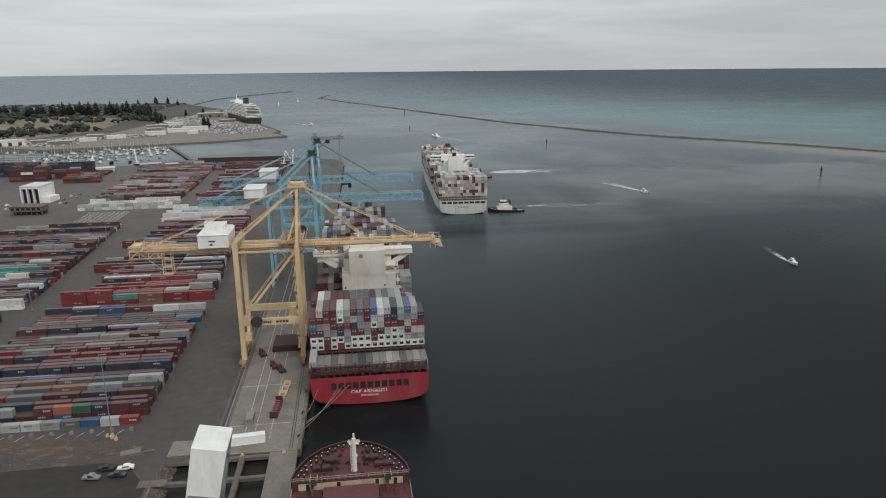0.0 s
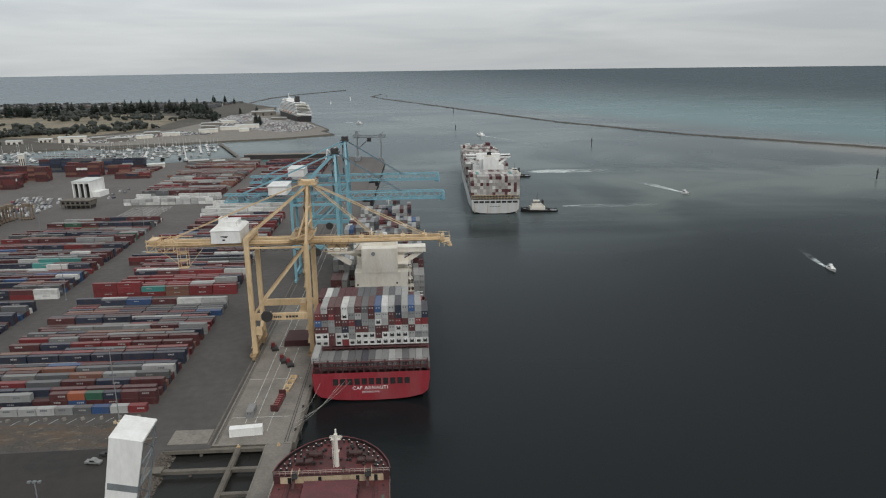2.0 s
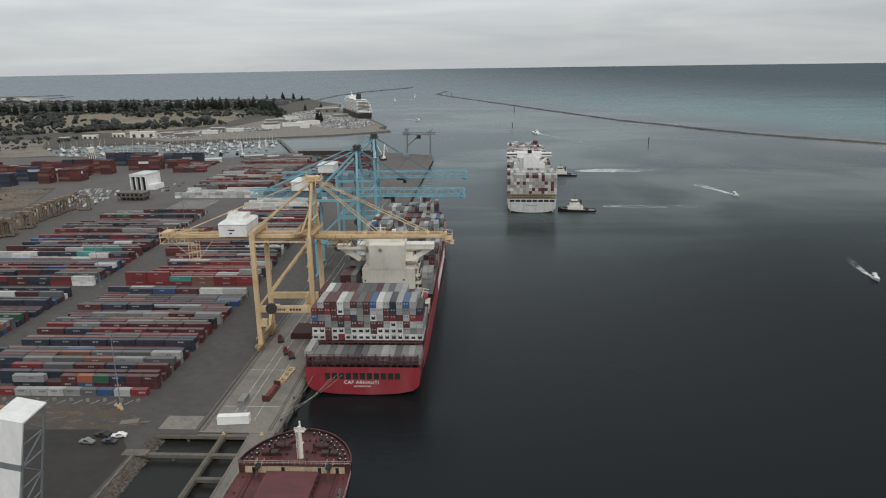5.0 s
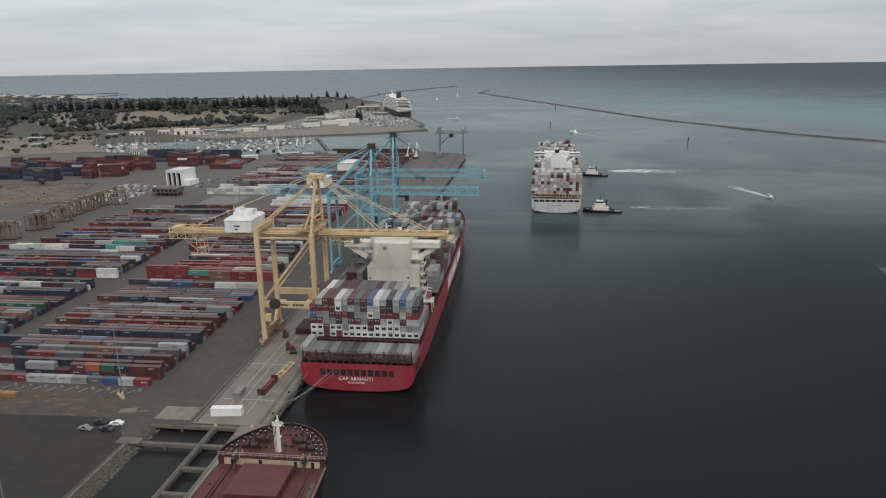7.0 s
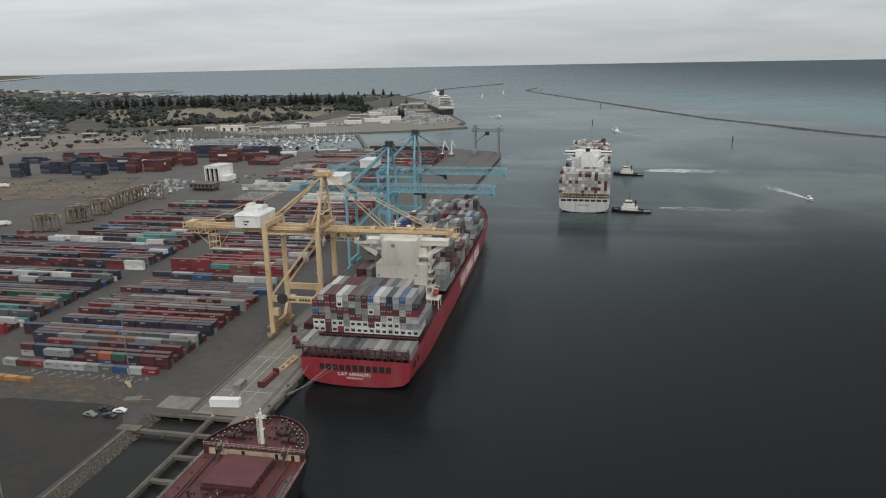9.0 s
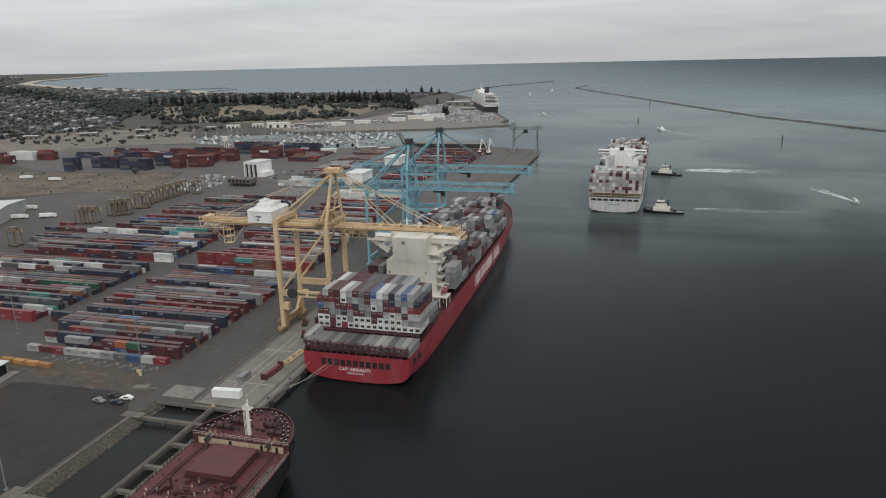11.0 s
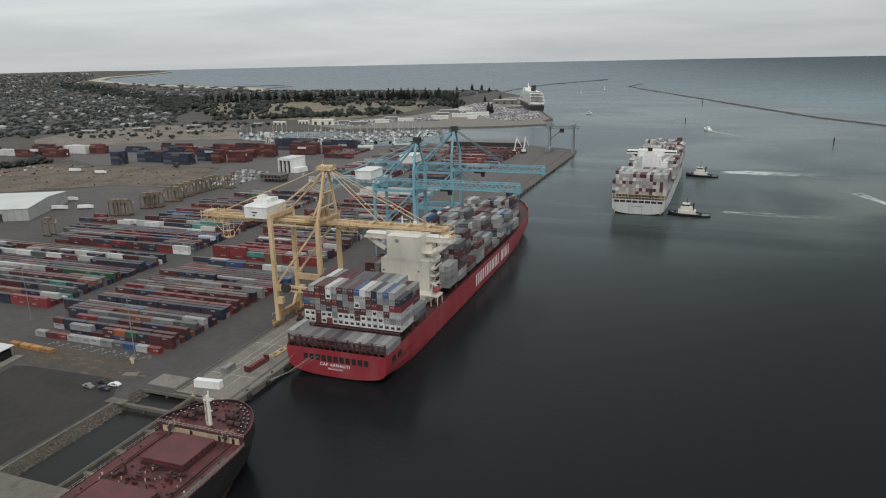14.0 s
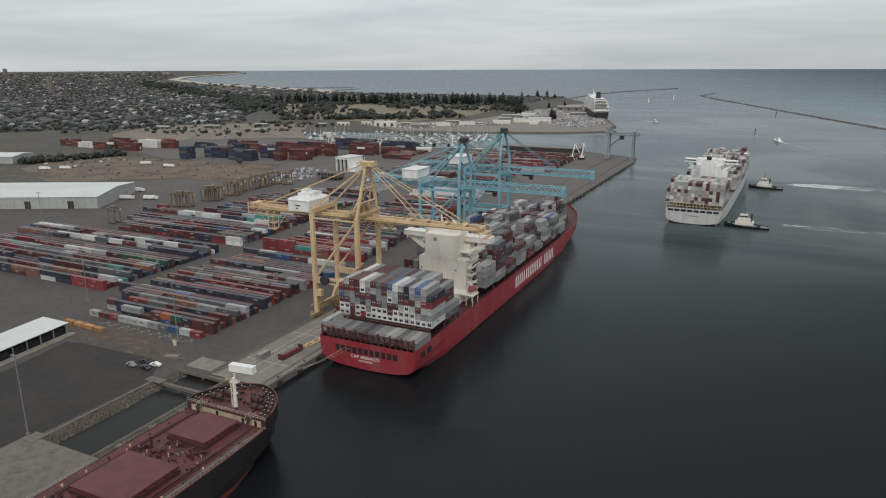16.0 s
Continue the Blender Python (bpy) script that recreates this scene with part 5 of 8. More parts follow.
    for i in range(46):
        w = Build()
        y = rng.uniform(162, 174.5)
        a = 13.2 - max(0, y - 164) * 0.8
        x = rng.uniform(-a, a)
        r = rng.uniform(0.2, 0.4)
        w.tube((x, y, 12.6), (x, y, 13.1 + rng.random() * 0.5), r, 8, r * 1.3)
        part("vent", w, rng.choice([DARK_STEEL, DARK_STEEL, BLACK, DECK_MAROON]), s)
    # clutter between the hatches: low boxes, vents, valve stands and pipe runs
    for ya, yb in ((134.5, 143.8), (105, 114)):
        for i in range(30):
            w = Build()
            x, y = rng.uniform(-11.5, 11.5), rng.uniform(ya, yb)
            a, c = rng.uniform(0.2, 0.75), rng.uniform(0.2, 0.5)
            w.box(x - a, y - c, 9.7, x + a, y + c, 10.0 + rng.uniform(0.2, 1.1))
            part("deck_box", w, rng.choice([DECK_MAROON, DARK_STEEL, DECK_MAROON, LASH]), s)
        for i in range(26):
            w = Build()
            x, y = rng.uniform(-12.5, 12.5), rng.uniform(ya, yb)
            w.tube((x, y, 9.7), (x, y, 10.2 + rng.random() * 0.8), 0.15, 8, 0.2)
            part("vent", w, rng.choice([DARK_STEEL, RAIL_PALE, DECK_MAROON, DARK_STEEL, CREAM_OLD]), s)
        for i in range(7):
            w = Build()
            y, x0 = rng.uniform(ya, yb), rng.uniform(-11, 0)
            x1 = x0 + rng.uniform(3, 10)
            w.tube((x0, y, 10.1), (x1, y, 10.1), 0.13, 6)
            w.tube((x1, y, 10.1), (x1, y + rng.uniform(-1.5, 1.5), 10.1), 0.13, 6)
            part("pipe_run", w, rng.choice([DECK_MAROON, DARK_STEEL, LASH]), s)
        for sd in (-1, 1):
            w = Build()
            w.tube((sd * 7.5, (ya + yb) / 2, 9.7), (sd * 7.5, (ya + yb) / 2, 13.0), 0.4, 10, 0.35)
            w.tube((sd * 7.5, (ya + yb) / 2, 13.0), (sd * 7.5, (ya + yb) / 2, 13.4), 0.6, 10)
            part("mushroom_vent", w, DECK_MAROON, s)
    for y in range(60, 160, 7):
        for sd in (-1, 1):
            w = Build()
            w.tube((sd * 13.6, y, 9.7), (sd * 13.6, y, 10.4), 0.26, 8)
            part("bollard", w, rng.choice([CREAM_OLD, DARK_STEEL, DARK_STEEL]), s)
    for sd in (-1, 1):
        w = Build()
        w.beam((sd * 11.2, 40, 10.2), (sd * 11.2, 160, 10.2), 0.5, 0.25)
        w.beam((sd * 12.2, 40, 10.0), (sd * 12.2, 160, 10.0), 0.2, 0.2)
        part("deck_pipe", w, DECK_MAROON, s)
        railing(s, [(sd * 15.7, 40, 9.8), (sd * 15.7, 128, 9.8), (sd * 15.6, 146, 9.9), (sd * 15.3, 160.2, 10.1)], 1.1, 1.5, RAIL_PALE, 0.07)
    gw = Build()
    for ga, gb in zip(((14.2, 60), (14.2, 128), (14.1, 146), (13.6, 154)), ((14.2, 128), (14.1, 146), (13.6, 154), (12.9, 159))):
        gw.beam((ga[0], ga[1], 9.92), (gb[0], gb[1], 9.98), 0.7, 0.06)
    part("walkway", gw, BOX_PAINT["green"], s, "green painted deck walkway")


bulk_ship()


# ---- quay cranes ----
def yellow_crane():
    X1, X2, YA, YB = -47.2, -23.6, -9.0, 9.0   # land rail, sea rail, near and far leg lines
    c = thing("gantry_crane", "tall yellow ship-to-shore gantry crane on quay rails", "gantry crane", at=(0, 276, 0.1))
    ZB = 48.2
    for x in (X1, X2):
        for y in (YA, YB):
            b = Build()
            top = 51.0 if x == X1 else ZB + 0.5
            b.hexa([(x - 0.95, y - 0.8, 2), (x + 0.95, y - 0.8, 2), (x + 0.95, y + 0.8, 2), (x - 0.95, y + 0.8, 2),
                    (x - 0.95, y - 0.8, top), (x + 0.95, y - 0.8, top), (x + 0.95, y + 0.8, top), (x - 0.95, y + 0.8, top)])
            leg = part("leg", b, YELLOW, c)
            g = Build()
            g.box(x - 0.7, y - 4.2, 0.9, x + 0.7, y + 4.2, 2.2)
            for k in range(4):
                yy = y - 3.3 + k * 2.2
                g.box(x - 0.5, yy - 0.8, 0.3, x + 0.5, yy + 0.8, 1.1)
            kn = Build()
            s = 1 if y < 0 else -1
            kn.hexa([(x - 0.65, y + s * 0.8 if s > 0 else y - 5.2, 5.4), (x + 0.65, y + s * 0.8 if s > 0 else y - 5.2, 5.4), (x + 0.65, y + 5.2 if s > 0 else y - 0.8, 5.4), (x - 0.65, y + 5.2 if s > 0 else y - 0.8, 5.4),
                     (x - 0.65, y + 0.7 if s > 0 else y - 1.2, 11), (x + 0.65, y + 0.7 if s > 0 else y - 1.2, 11), (x + 0.65, y + 1.2 if s > 0 else y - 0.7, 11), (x - 0.65, y + 1.2 if s > 0 else y - 0.7, 11)])
            part("knee_plate", kn, YELLOW, c)
            bo = part("bogie", g, YELLOW_DIRTY, c)
            w = Build()
            for k in range(8):
                yy = y - 3.85 + k * 1.1
                w.tube((x - 0.3, yy, 0.4), (x + 0.3, yy, 0.4), 0.38, 10)
            part("wheels", w, DARK_STEEL, bo)
        b = Build()
        b.box(x - 0.8, YA, 3.0, x + 0.8, YB, 5.6)
        part("sill_beam", b, YELLOW_DIRTY, c)
        for k in range(7):
            b = Build()
            yy = YA - 3.4 + k * 4.1
            b.box(x - 1.5, yy, 1.4, x - 0.65, yy + 1.6, 2.9)
            b.tube((x - 1.9, yy + 0.8, 1.9), (x - 1.3, yy + 0.8, 1.9), 0.45, 8)
            part("travel_motor", b, YELLOW_DIRTY, c)
        b = Build()
        b.box(x - 0.8, YA, ZB - 0.4 if x == X2 else 49.3, x + 0.8, YB, ZB + 1.6 if x == X2 else 51.2)
        part("cross_beam", b, YELLOW, c)
    for y in (YA, YB):
        b = Build()
        b.box(X1, y - 0.6, 16.6, X2, y + 0.6, 19.4)
        pb = part("portal_beam", b, YELLOW, c)
        if y == YA:
            for x0, w in ((-38.6, 3.4), (-33.6, 5.2)):
                t = Build()
                for k in range(4):
                    t.box(x0 + k * w / 4, y - 0.66, 17.5, x0 + (k + 0.75) * w / 4, y - 0.58, 18.4)
                part("name_bar", t, DARK_STEEL, pb)
        b = Build()
        b.beam((X1 + 0.5, y, 19), (X2 - 0.4, y, ZB - 1), 0.9, 0.9)
        part("diagonal", b, YELLOW, c)
        b = Build()
        b.box(X1, y - 0.3, 46.7, X2, y + 0.3, 47.4)
        part("tie_beam", b, YELLOW, c)
        # mast
        b = Build()
        b.beam((X2, y, ZB), (X2 + 0.9, math.copysign(1.5, y), 71), 1.0, 1.0)
        part("mast_leg", b, YELLOW, c)
        b = Build()
        b.beam((X2 + 0.6, math.copysign(1.5, y), 70.5), (X1, y, 51), 0.75, 0.75)
        part("back_strut", b, YELLOW, c)
        b = Build()
        b.beam((X2 - 4, y * 0.8, ZB + 0.6), (X2 + 0.3, y * 0.35, 61), 0.55)
        part("brace", b, YELLOW, c)
    for z, w in ((55, 6.6), (61, 4.6), (66, 2.8)):
        b = Build()
        b.box(X2 + 0.1, -w, z - 0.17, X2 + 0.8, w, z + 0.17)
        part("mast_tie", b, YELLOW, c)
    b = Build()
    b.box(X2 - 2.8, -2.8, 70.8, X2 + 4.6, 2.8, 71.2)
    b.box(X2 - 0.7, -2.0, 71.2, X2 + 2.5, 2.0, 72.6)
    for x in (X2 - 1.2, X2 + 2.8):
        b.tube((x, -1.4, 72), (x, 1.4, 72), 0.9, 12)
    b.beam((X2 - 2, 2.4, 71.2), (X2 - 2, 2.4, 74.2), 0.16)
    ap = part("apex_platform", b, YELLOW, c)
    railing(c, [(X2 - 2.8, -2.8, 71.2), (X2 + 4.6, -2.8, 71.2), (X2 + 4.6, 2.8, 71.2), (X2 - 2.8, 2.8, 71.2), (X2 - 2.8, -2.8, 71.2)], 1.1, 1.2, YELLOW, 0.09)
    for k in range(10):
        b = Build()
        a = 2 * math.pi * k / 10
        b.beam((X2 + 0.9, 0, 71.6), (X2 + 0.9 + 4.4 * math.cos(a), 3.6 * math.sin(a), 72.0 + 0.9 * math.sin(3 * a)), 0.26)
        part("sheave_arm", b, YELLOW, c)
    # walkways, winches and rails where the mast stands on the portal
    b = Build()
    b.box(X2 - 6.5, -8.6, ZB + 1.6, X2 + 2.2, 8.6, ZB + 1.75)
    part("mast_platform", b, YELLOW_DIRTY, c)
    railing(c, [(X2 - 6.5, -8.6, ZB + 1.75), (X2 + 2.2, -8.6, ZB + 1.75), (X2 + 2.2, 8.6, ZB + 1.75), (X2 - 6.5, 8.6, ZB + 1.75), (X2 - 6.5, -8.6, ZB + 1.75)], 1.15, 1.4, YELLOW, 0.1)
    for x, y, w, d, h in ((X2 - 4.5, -5.5, 2.4, 2.0, 1.8), (X2 - 4.8, -1.5, 2.8, 2.6, 2.4), (X2 - 4.2, 3.0, 2.2, 3.0, 2.0), (X2 - 1.6, -3.2, 1.4, 1.6, 2.6), (X2 - 1.6, 2.2, 1.6, 1.6, 1.6), (X2 - 4.6, 6.2, 2.0, 1.4, 1.2)):
        b = Build()
        b.box(x, y, ZB + 1.75, x + w, y + d, ZB + 1.75 + h)
        b.tube((x + w * 0.5, y - 0.2, ZB + 1.9 + h), (x + w * 0.5, y + d + 0.2, ZB + 1.9 + h), 0.55, 10)
        part("hoist_winch", b, YELLOW_DIRTY, c)
    for k in range(7):
        b = Build()
        z = ZB + 1.8 + k * 3.1
        y0, y1 = (-1.0, 2.4) if k % 2 == 0 else (2.4, -1.0)
        b.beam((X2 - 2.2 + 0.3 * k, y0, z), (X2 - 2.2 + 0.3 * k, y1, z + 3.1), 0.7, 0.18)
        b.box(X2 - 2.9 + 0.3 * k, y1 - 0.7, z + 3.0, X2 - 1.5 + 0.3 * k, y1 + 0.7, z + 3.15)
        part("mast_stair", b, YELLOW_DIRTY, c)
    # sagging power cable under the girders
    for k in range(12):
        b = Build()
        x0 = -58 + k * 4.6
        last = None
        for i in range(7):
            t = i / 6
            pt = Vector((x0 + 4.6 * t, -3.6, ZB - 1.8 - 2.2 * math.sin(math.pi * t)))
            if last is not None:
                b.beam(last, pt, 0.2)
            last = pt
        part("festoon_cable", b, DARK_STEEL, c)
    for x in (-2, 6, 15, 24):
        b = Build()
        b.box(x - 0.9, -2.4, ZB + 0.2, x + 0.9, 2.4, ZB + 0.75)
        b.beam((x, -2.2, ZB + 0.7), (x, -2.2, ZB + 2.0), 0.3)
        b.beam((x, 2.2, ZB + 0.7), (x, 2.2, ZB + 2.0), 0.3)
        part("stay_bracket", b, YELLOW, c)
    # boom and back reach: two box girders with ties
    for y in (-2.6, 2.6):
        b = Build()
        b.box(-83, y - 0.6, ZB - 1.7, X2, y + 0.6, ZB + 0.3)
        part("rear_girder", b, YELLOW, c)
        b = Build()
        b.hexa([(X2, y - 0.6, ZB - 1.6), (30.5, y - 0.55, ZB - 1.2), (30.5, y + 0.55, ZB - 1.2), (X2, y + 0.6, ZB - 1.6),
                (X2, y - 0.6, ZB + 0.25), (30.5, y - 0.55, ZB + 0.1), (30.5, y + 0.55, ZB + 0.1), (X2, y + 0.6, ZB + 0.25)])
        part("boom_girder", b, YELLOW, c)
        b = Build()
        b.box(-83, y + math.copysign(0.6, y), ZB - 0.7, 32, y + math.copysign(1.5, y), ZB - 0.6)
        part("walkway", b, YELLOW, c)
        railing(c, [(-83, y + math.copysign(1.5, y), ZB - 0.6), (32, y + math.copysign(1.5, y), ZB - 0.6)], 1.1, 2.5, YELLOW, 0.07)
    b = Build()
    for i in range(19):
        x = -80 + i * 6.1
        b.box(x - 0.25, -2.2, ZB - 1.6, x + 0.25, 2.2, ZB - 1.0)
    part("girder_tie", b, YELLOW, c)
    b = Build()
    b.box(29.8, -3.4, ZB - 2.0, 34.5, 3.4, ZB - 1.7)
    b.box(33.6, -3.2, ZB - 3.8, 35.2, 3.2, ZB - 3.5)
    for x in (30, 32, 34.4):
        for y in (-3.3, 3.3):
            b.beam((x, y, ZB - 3.8), (x, y, ZB + 1.1), 0.18)
    for y in (-3.3, 3.3):
        b.beam((30, y, ZB + 1.1), (34.4, y, ZB + 0.6), 0.16)
        b.beam((30, y, ZB - 1.8), (35, y, ZB - 3.6), 0.2)
    b.tube((31.5, -2.5, ZB - 0.2), (31.5, 2.5, ZB - 0.2), 0.8, 10)
    part("boom_head", b, YELLOW, c)
    # cluttered end of the back reach: lattice platforms and a hanging service cage
    b = Build()
    for x in (-88, -84.5, -81, -77.5):
        for y in (-4, 4):
            b.beam((x, y, ZB - 3.2), (x, y, ZB + 2.0), 0.28)
    for z in (ZB - 3.2, ZB - 0.5, ZB + 1.2):
        for y in (-4, 4):
            b.beam((-88.5, y, z), (-72, y, z), 0.3)
        for x in (-88, -81, -77.5):
            b.beam((x, -4, z), (x, 4, z), 0.28)
    b.box(-88.5, -4, ZB - 0.7, -76, 4, ZB - 0.45)
    for i in range(4):
        x = -88 + i * 3.5
        for y in (-4, 4):
            b.beam((x, y, ZB - 3.2), (x + 3.5, y, ZB - 0.5), 0.2)
    b.box(-87.5, -3, ZB - 0.4, -84.5, 3, ZB + 1.4)
    b.box(-82.5, -2, ZB - 0.4, -80, 1, ZB + 1.0)
    part("rear_platform", b, YELLOW, c)
    b = Build()
    for x in (-76, -72.5):
        for y in (-4.5, -1.5):
            b.beam((x, y, ZB - 10), (x, y, ZB - 1), 0.24)
    for z in (ZB - 10, ZB - 7, ZB - 4):
        b.beam((-76, -4.5, z), (-72.5, -4.5, z), 0.22)
        b.beam((-76, -1.5, z), (-72.5, -1.5, z), 0.22)
        b.box(-76, -4.5, z - 0.1, -72.5, -1.5, z)
    b.beam((-72.5, -3, ZB - 10), (-66, -3, ZB - 2), 0.22)
    b.beam((-76, -3, ZB - 9), (-84, -3, ZB - 2), 0.22)
    part("service_cage", b, YELLOW, c)
    # machinery house
    h = Build()
    h.hexa([(-61.2, -7.6, 48.9), (-49.6, -7.6, 48.9), (-49.6, 8.0, 48.9), (-61.2, 8.0, 48.9), (-61.2, -7.6, 54.0), (-49.6, -7.6, 54.0), (-49.6, 8.0, 54.0), (-61.2, 8.0, 54.0)])
    h.hexa([(-61.5, -7.9, 54.0), (-49.3, -7.9, 54.0), (-49.3, 8.3, 54.0), (-61.5, 8.3, 54.0), (-60.5, -7.0, 54.9), (-50.3, -7.0, 54.9), (-50.3, 7.4, 54.9), (-60.5, 7.4, 54.9)])
    h.box(-59, -3, 54.9, -52, 6, 56.6)
    h.box(-60, 1, 54.9, -57, 5, 57.4)
    h.box(-54.5, -1, 54.9, -51.5, 3, 57.0)
    house = part("machinery_house", h, WHITE, c, "white machinery house on top")
    lg = Build()
    lg.hexa([(-57.5, -7.72, 51.6), (-55.0, -7.72, 51.2), (-55.0, -7.64, 51.2), (-57.5, -7.64, 51.6), (-57.2, -7.72, 51.9), (-54.4, -7.72, 51.9), (-54.4, -7.64, 51.9), (-57.2, -7.64, 51.9)])
    lg.box(-56.8, -7.72, 50.0, -55.7, -7.62, 50.6)
    part("emblem", lg, DARK_STEEL, house)
    # stays
    for y in (-2.2, 2.2):
        for q in ((3.5, y, ZB + 0.6), (24.5, y, ZB + 0.5)):
            b = Build()
            b.beam((X2 + 1.5, y * 0.5, 71.6), q, 0.26, 0.34)
            part("forestay", b, YELLOW, c)
        b = Build()
        b.beam((X2 - 1, y * 0.5, 71.4), (-81, y, ZB + 0.6), 0.26, 0.26)
        part("backstay", b, YELLOW, c)
        b = Build()
        b.beam((X2 - 6, y * 3.6, 49.6), (X2 + 0.5, y * 3.6, 52.4), 0.4)
        part("strut", b, YELLOW, c)
    b = Build()
    b.tube((-41.1, YA - 1.9, 18.6), (-41.1, YA - 0.7, 18.6), 2.3, 24)
    b.tube((-41.1, YA - 2.0, 18.6), (-41.1, YA - 1.8, 18.6), 0.7, 12)
    part("cable_reel", b, DARK_STEEL, c, "round black cable reel")
    # trolley and cab below the boom
    b = Build()
    b.box(-16, -3.4, ZB - 3.1, -8, 3.4, ZB - 2.2)
    b.box(-14, -3, ZB - 2.2, -10, 3, ZB - 1.2)
    for x in (-15.5, -8.5):
        for y in (-3.2, 3.2):
            b.beam((x, y, ZB - 3.2), (x, y, ZB - 0.6), 0.2)
    for x in (-17, -13.5, -10.5, -7):
        for y in (-4.4, 4.4):
            b.beam((x, y, ZB - 4.6), (x, y, ZB + 0.6), 0.22)
    for z in (ZB - 4.5, ZB - 3.0, ZB - 1.2):
        for y in (-4.4, 4.4):
            b.beam((-17.4, y, z), (-6.6, y, z), 0.2)
    part("trolley", b, YELLOW_DIRTY, c)
    b = Build()
    b.box(-8, -1.4, ZB - 5.2, -5.6, 1.4, ZB - 2.6)
    part("driver_cab", b, GREY_STEEL, c)
    # stair tower inside the land legs
    b = Build()
    for k in range(14):
        z = 5 + k * 3.1
        y0, y1 = (YA + 2, YA + 6) if k % 2 == 0 else (YA + 6, YA + 2)
        b.beam((X2 - 1.8, y0, z), (X2 - 1.8, y1, z + 3.1), 0.7, 0.16)
        b.box(X2 - 2.4, y1 - 0.6, z + 3.0, X2 - 1.1, y1 + 0.6, z + 3.12)
    part("stair", b, YELLOW, c)
    for y in (YA, YB):
        b = Build()
        b.box(X1 + 1.1, y - 1.2, 10.5, X1 + 3.6, y + 1.2, 13.4)
        part("switch_box", b, YELLOW, c)
        railing(c, [(X1 - 0.6, y - 3.8, 5.4), (X1 - 0.6, y + 3.8, 5.4)], 1.1, 1.3, YELLOW, 0.08)
    railing(c, [(X1, YA - 0.8, 51.2), (X1, YB + 0.8, 51.2)], 1.1, 1.6, YELLOW, 0.08)
    b = Build()
    b.box(X2 - 5.5, -6, 18, X2 - 1.5, 4, 18.3)
    b.box(X2 - 5, -3, 18.3, X2 - 2, 2, 21.4)
    part("electrical_cabin", b, YELLOW, c)


yellow_crane()


def blue_crane(y):
    c = thing("gantry_crane", "light blue lattice-boom ship-to-shore gantry crane on quay rails", "gantry crane", "blue quay cranes", at=(0, y, 0.1))
    X1, X2, YA, YB = -46.5, -21.5, -8.5, 8.5
    ZB = 47.0
    for x in (X1, X2):
        for yy in (YA, YB):
            b = Build()
            b.beam((x, yy, 1.2), (x, yy, ZB if x == X1 else 56), 1.35, 1.25)
            part("leg", b, BLUE, c)
            g = Build()
            g.box(x - 0.6, yy - 3.6, 0.2, x + 0.6, yy + 3.6, 1.6)
            part("bogie", g, BLUE, c)
        for z in (4, 20, 44):
            b = Build()
            b.box(x - 0.6, YA, z - 0.9, x + 0.6, YB, z + 0.9)
            part("sill_beam", b, BLUE, c)
    for yy in (YA, YB):
        b = Build()
        b.box(X1, yy - 0.55, 18.5, X2, yy + 0.55, 20.8)
        part("portal_beam", b, BLUE, c)
        b = Build()
        b.beam((X1, yy, 20.5), (X2, yy, 44), 0.8, 0.8)
        part("diagonal", b, BLUE, c)
        b = Build()
        b.box(X1, yy - 0.4, 43, X2, yy + 0.4, 44.4)
        part("tie_beam", b, BLUE, c)
        b = Build()
        b.beam((X2, yy, 56), (X2 - 0.8, math.copysign(1.4, yy), 71), 1.1, 1.1)
        part("mast_leg", b, BLUE, c)
        b = Build()
        b.beam((X2 - 0.8, math.copysign(1.4, yy), 70.5), (X1, yy, ZB), 0.9, 0.9)
        part("back_strut", b, BLUE, c)
        b = Build()
        b.beam((X2 - 0.8, math.copysign(1.2, yy), 70.8), (-76, math.copysign(2.6, yy), ZB + 1.4), 0.55)
        part("backstay", b, BLUE, c)
        b = Build()
        b.beam((X2 - 0.8, math.copysign(1.2, yy), 71.2), (14, math.copysign(2.4, yy), ZB + 1.4), 0.4)
        part("forestay", b, BLUE_WORN, c)
    b = Build()
    b.box(X2 - 3.4, -3, 70.8, X2 + 1.8, 3, 71.3)
    b.box(X2 - 2.6, -2.2, 71.3, X2 + 1.0, 2.2, 73.2)
    for x in (X2 - 2, X2 + 0.4):
        b.tube((x, -1.6, 72.6), (x, 1.6, 72.6), 1.0, 10)
    part("apex_platform", b, DARK_STEEL, c)
    # landward lattice and seaward lattice boom
    for x0, x1, nm in ((-84, X2, "rear_girder"), (X2, 37.2, "boom_truss")):
        b = Build()
        for yy in (-2.7, 2.7):
            for z in (ZB - 1.9, ZB + 1.7):
                b.box(x0, yy - 0.28, z - 0.28, x1, yy + 0.28, z + 0.28)
            n = int((x1 - x0) / 3.4)
            for i in range(n):
                xa, xb = x0 + (x1 - x0) * i / n, x0 + (x1 - x0) * (i + 1) / n
                if i % 2:
                    xa, xb = xb, xa
                b.beam((xa, yy, ZB - 1.9), (xb, yy, ZB + 1.7), 0.3)
        n = int((x1 - x0) / 6)
        for i in range(n + 1):
            x = x0 + (x1 - x0) * i / n
            b.beam((x, -2.7, ZB - 1.9), (x, 2.7, ZB - 1.9), 0.26)
            b.beam((x, -2.7, ZB + 1.7), (x, 2.7, ZB + 1.7), 0.26)
        part(nm, b, BLUE, c)
        w = Build()
        for s in (-1, 1):
            w.box(x0, s * 3.4 - 0.5, ZB - 2.3, x1, s * 3.4 + 0.5, ZB - 2.15)
        part("walkway", w, BLUE, c)
        railing(c, [(x0, -3.9, ZB - 2.15), (x1, -3.9, ZB - 2.15)], 1.1, 3, BLUE, 0.08)
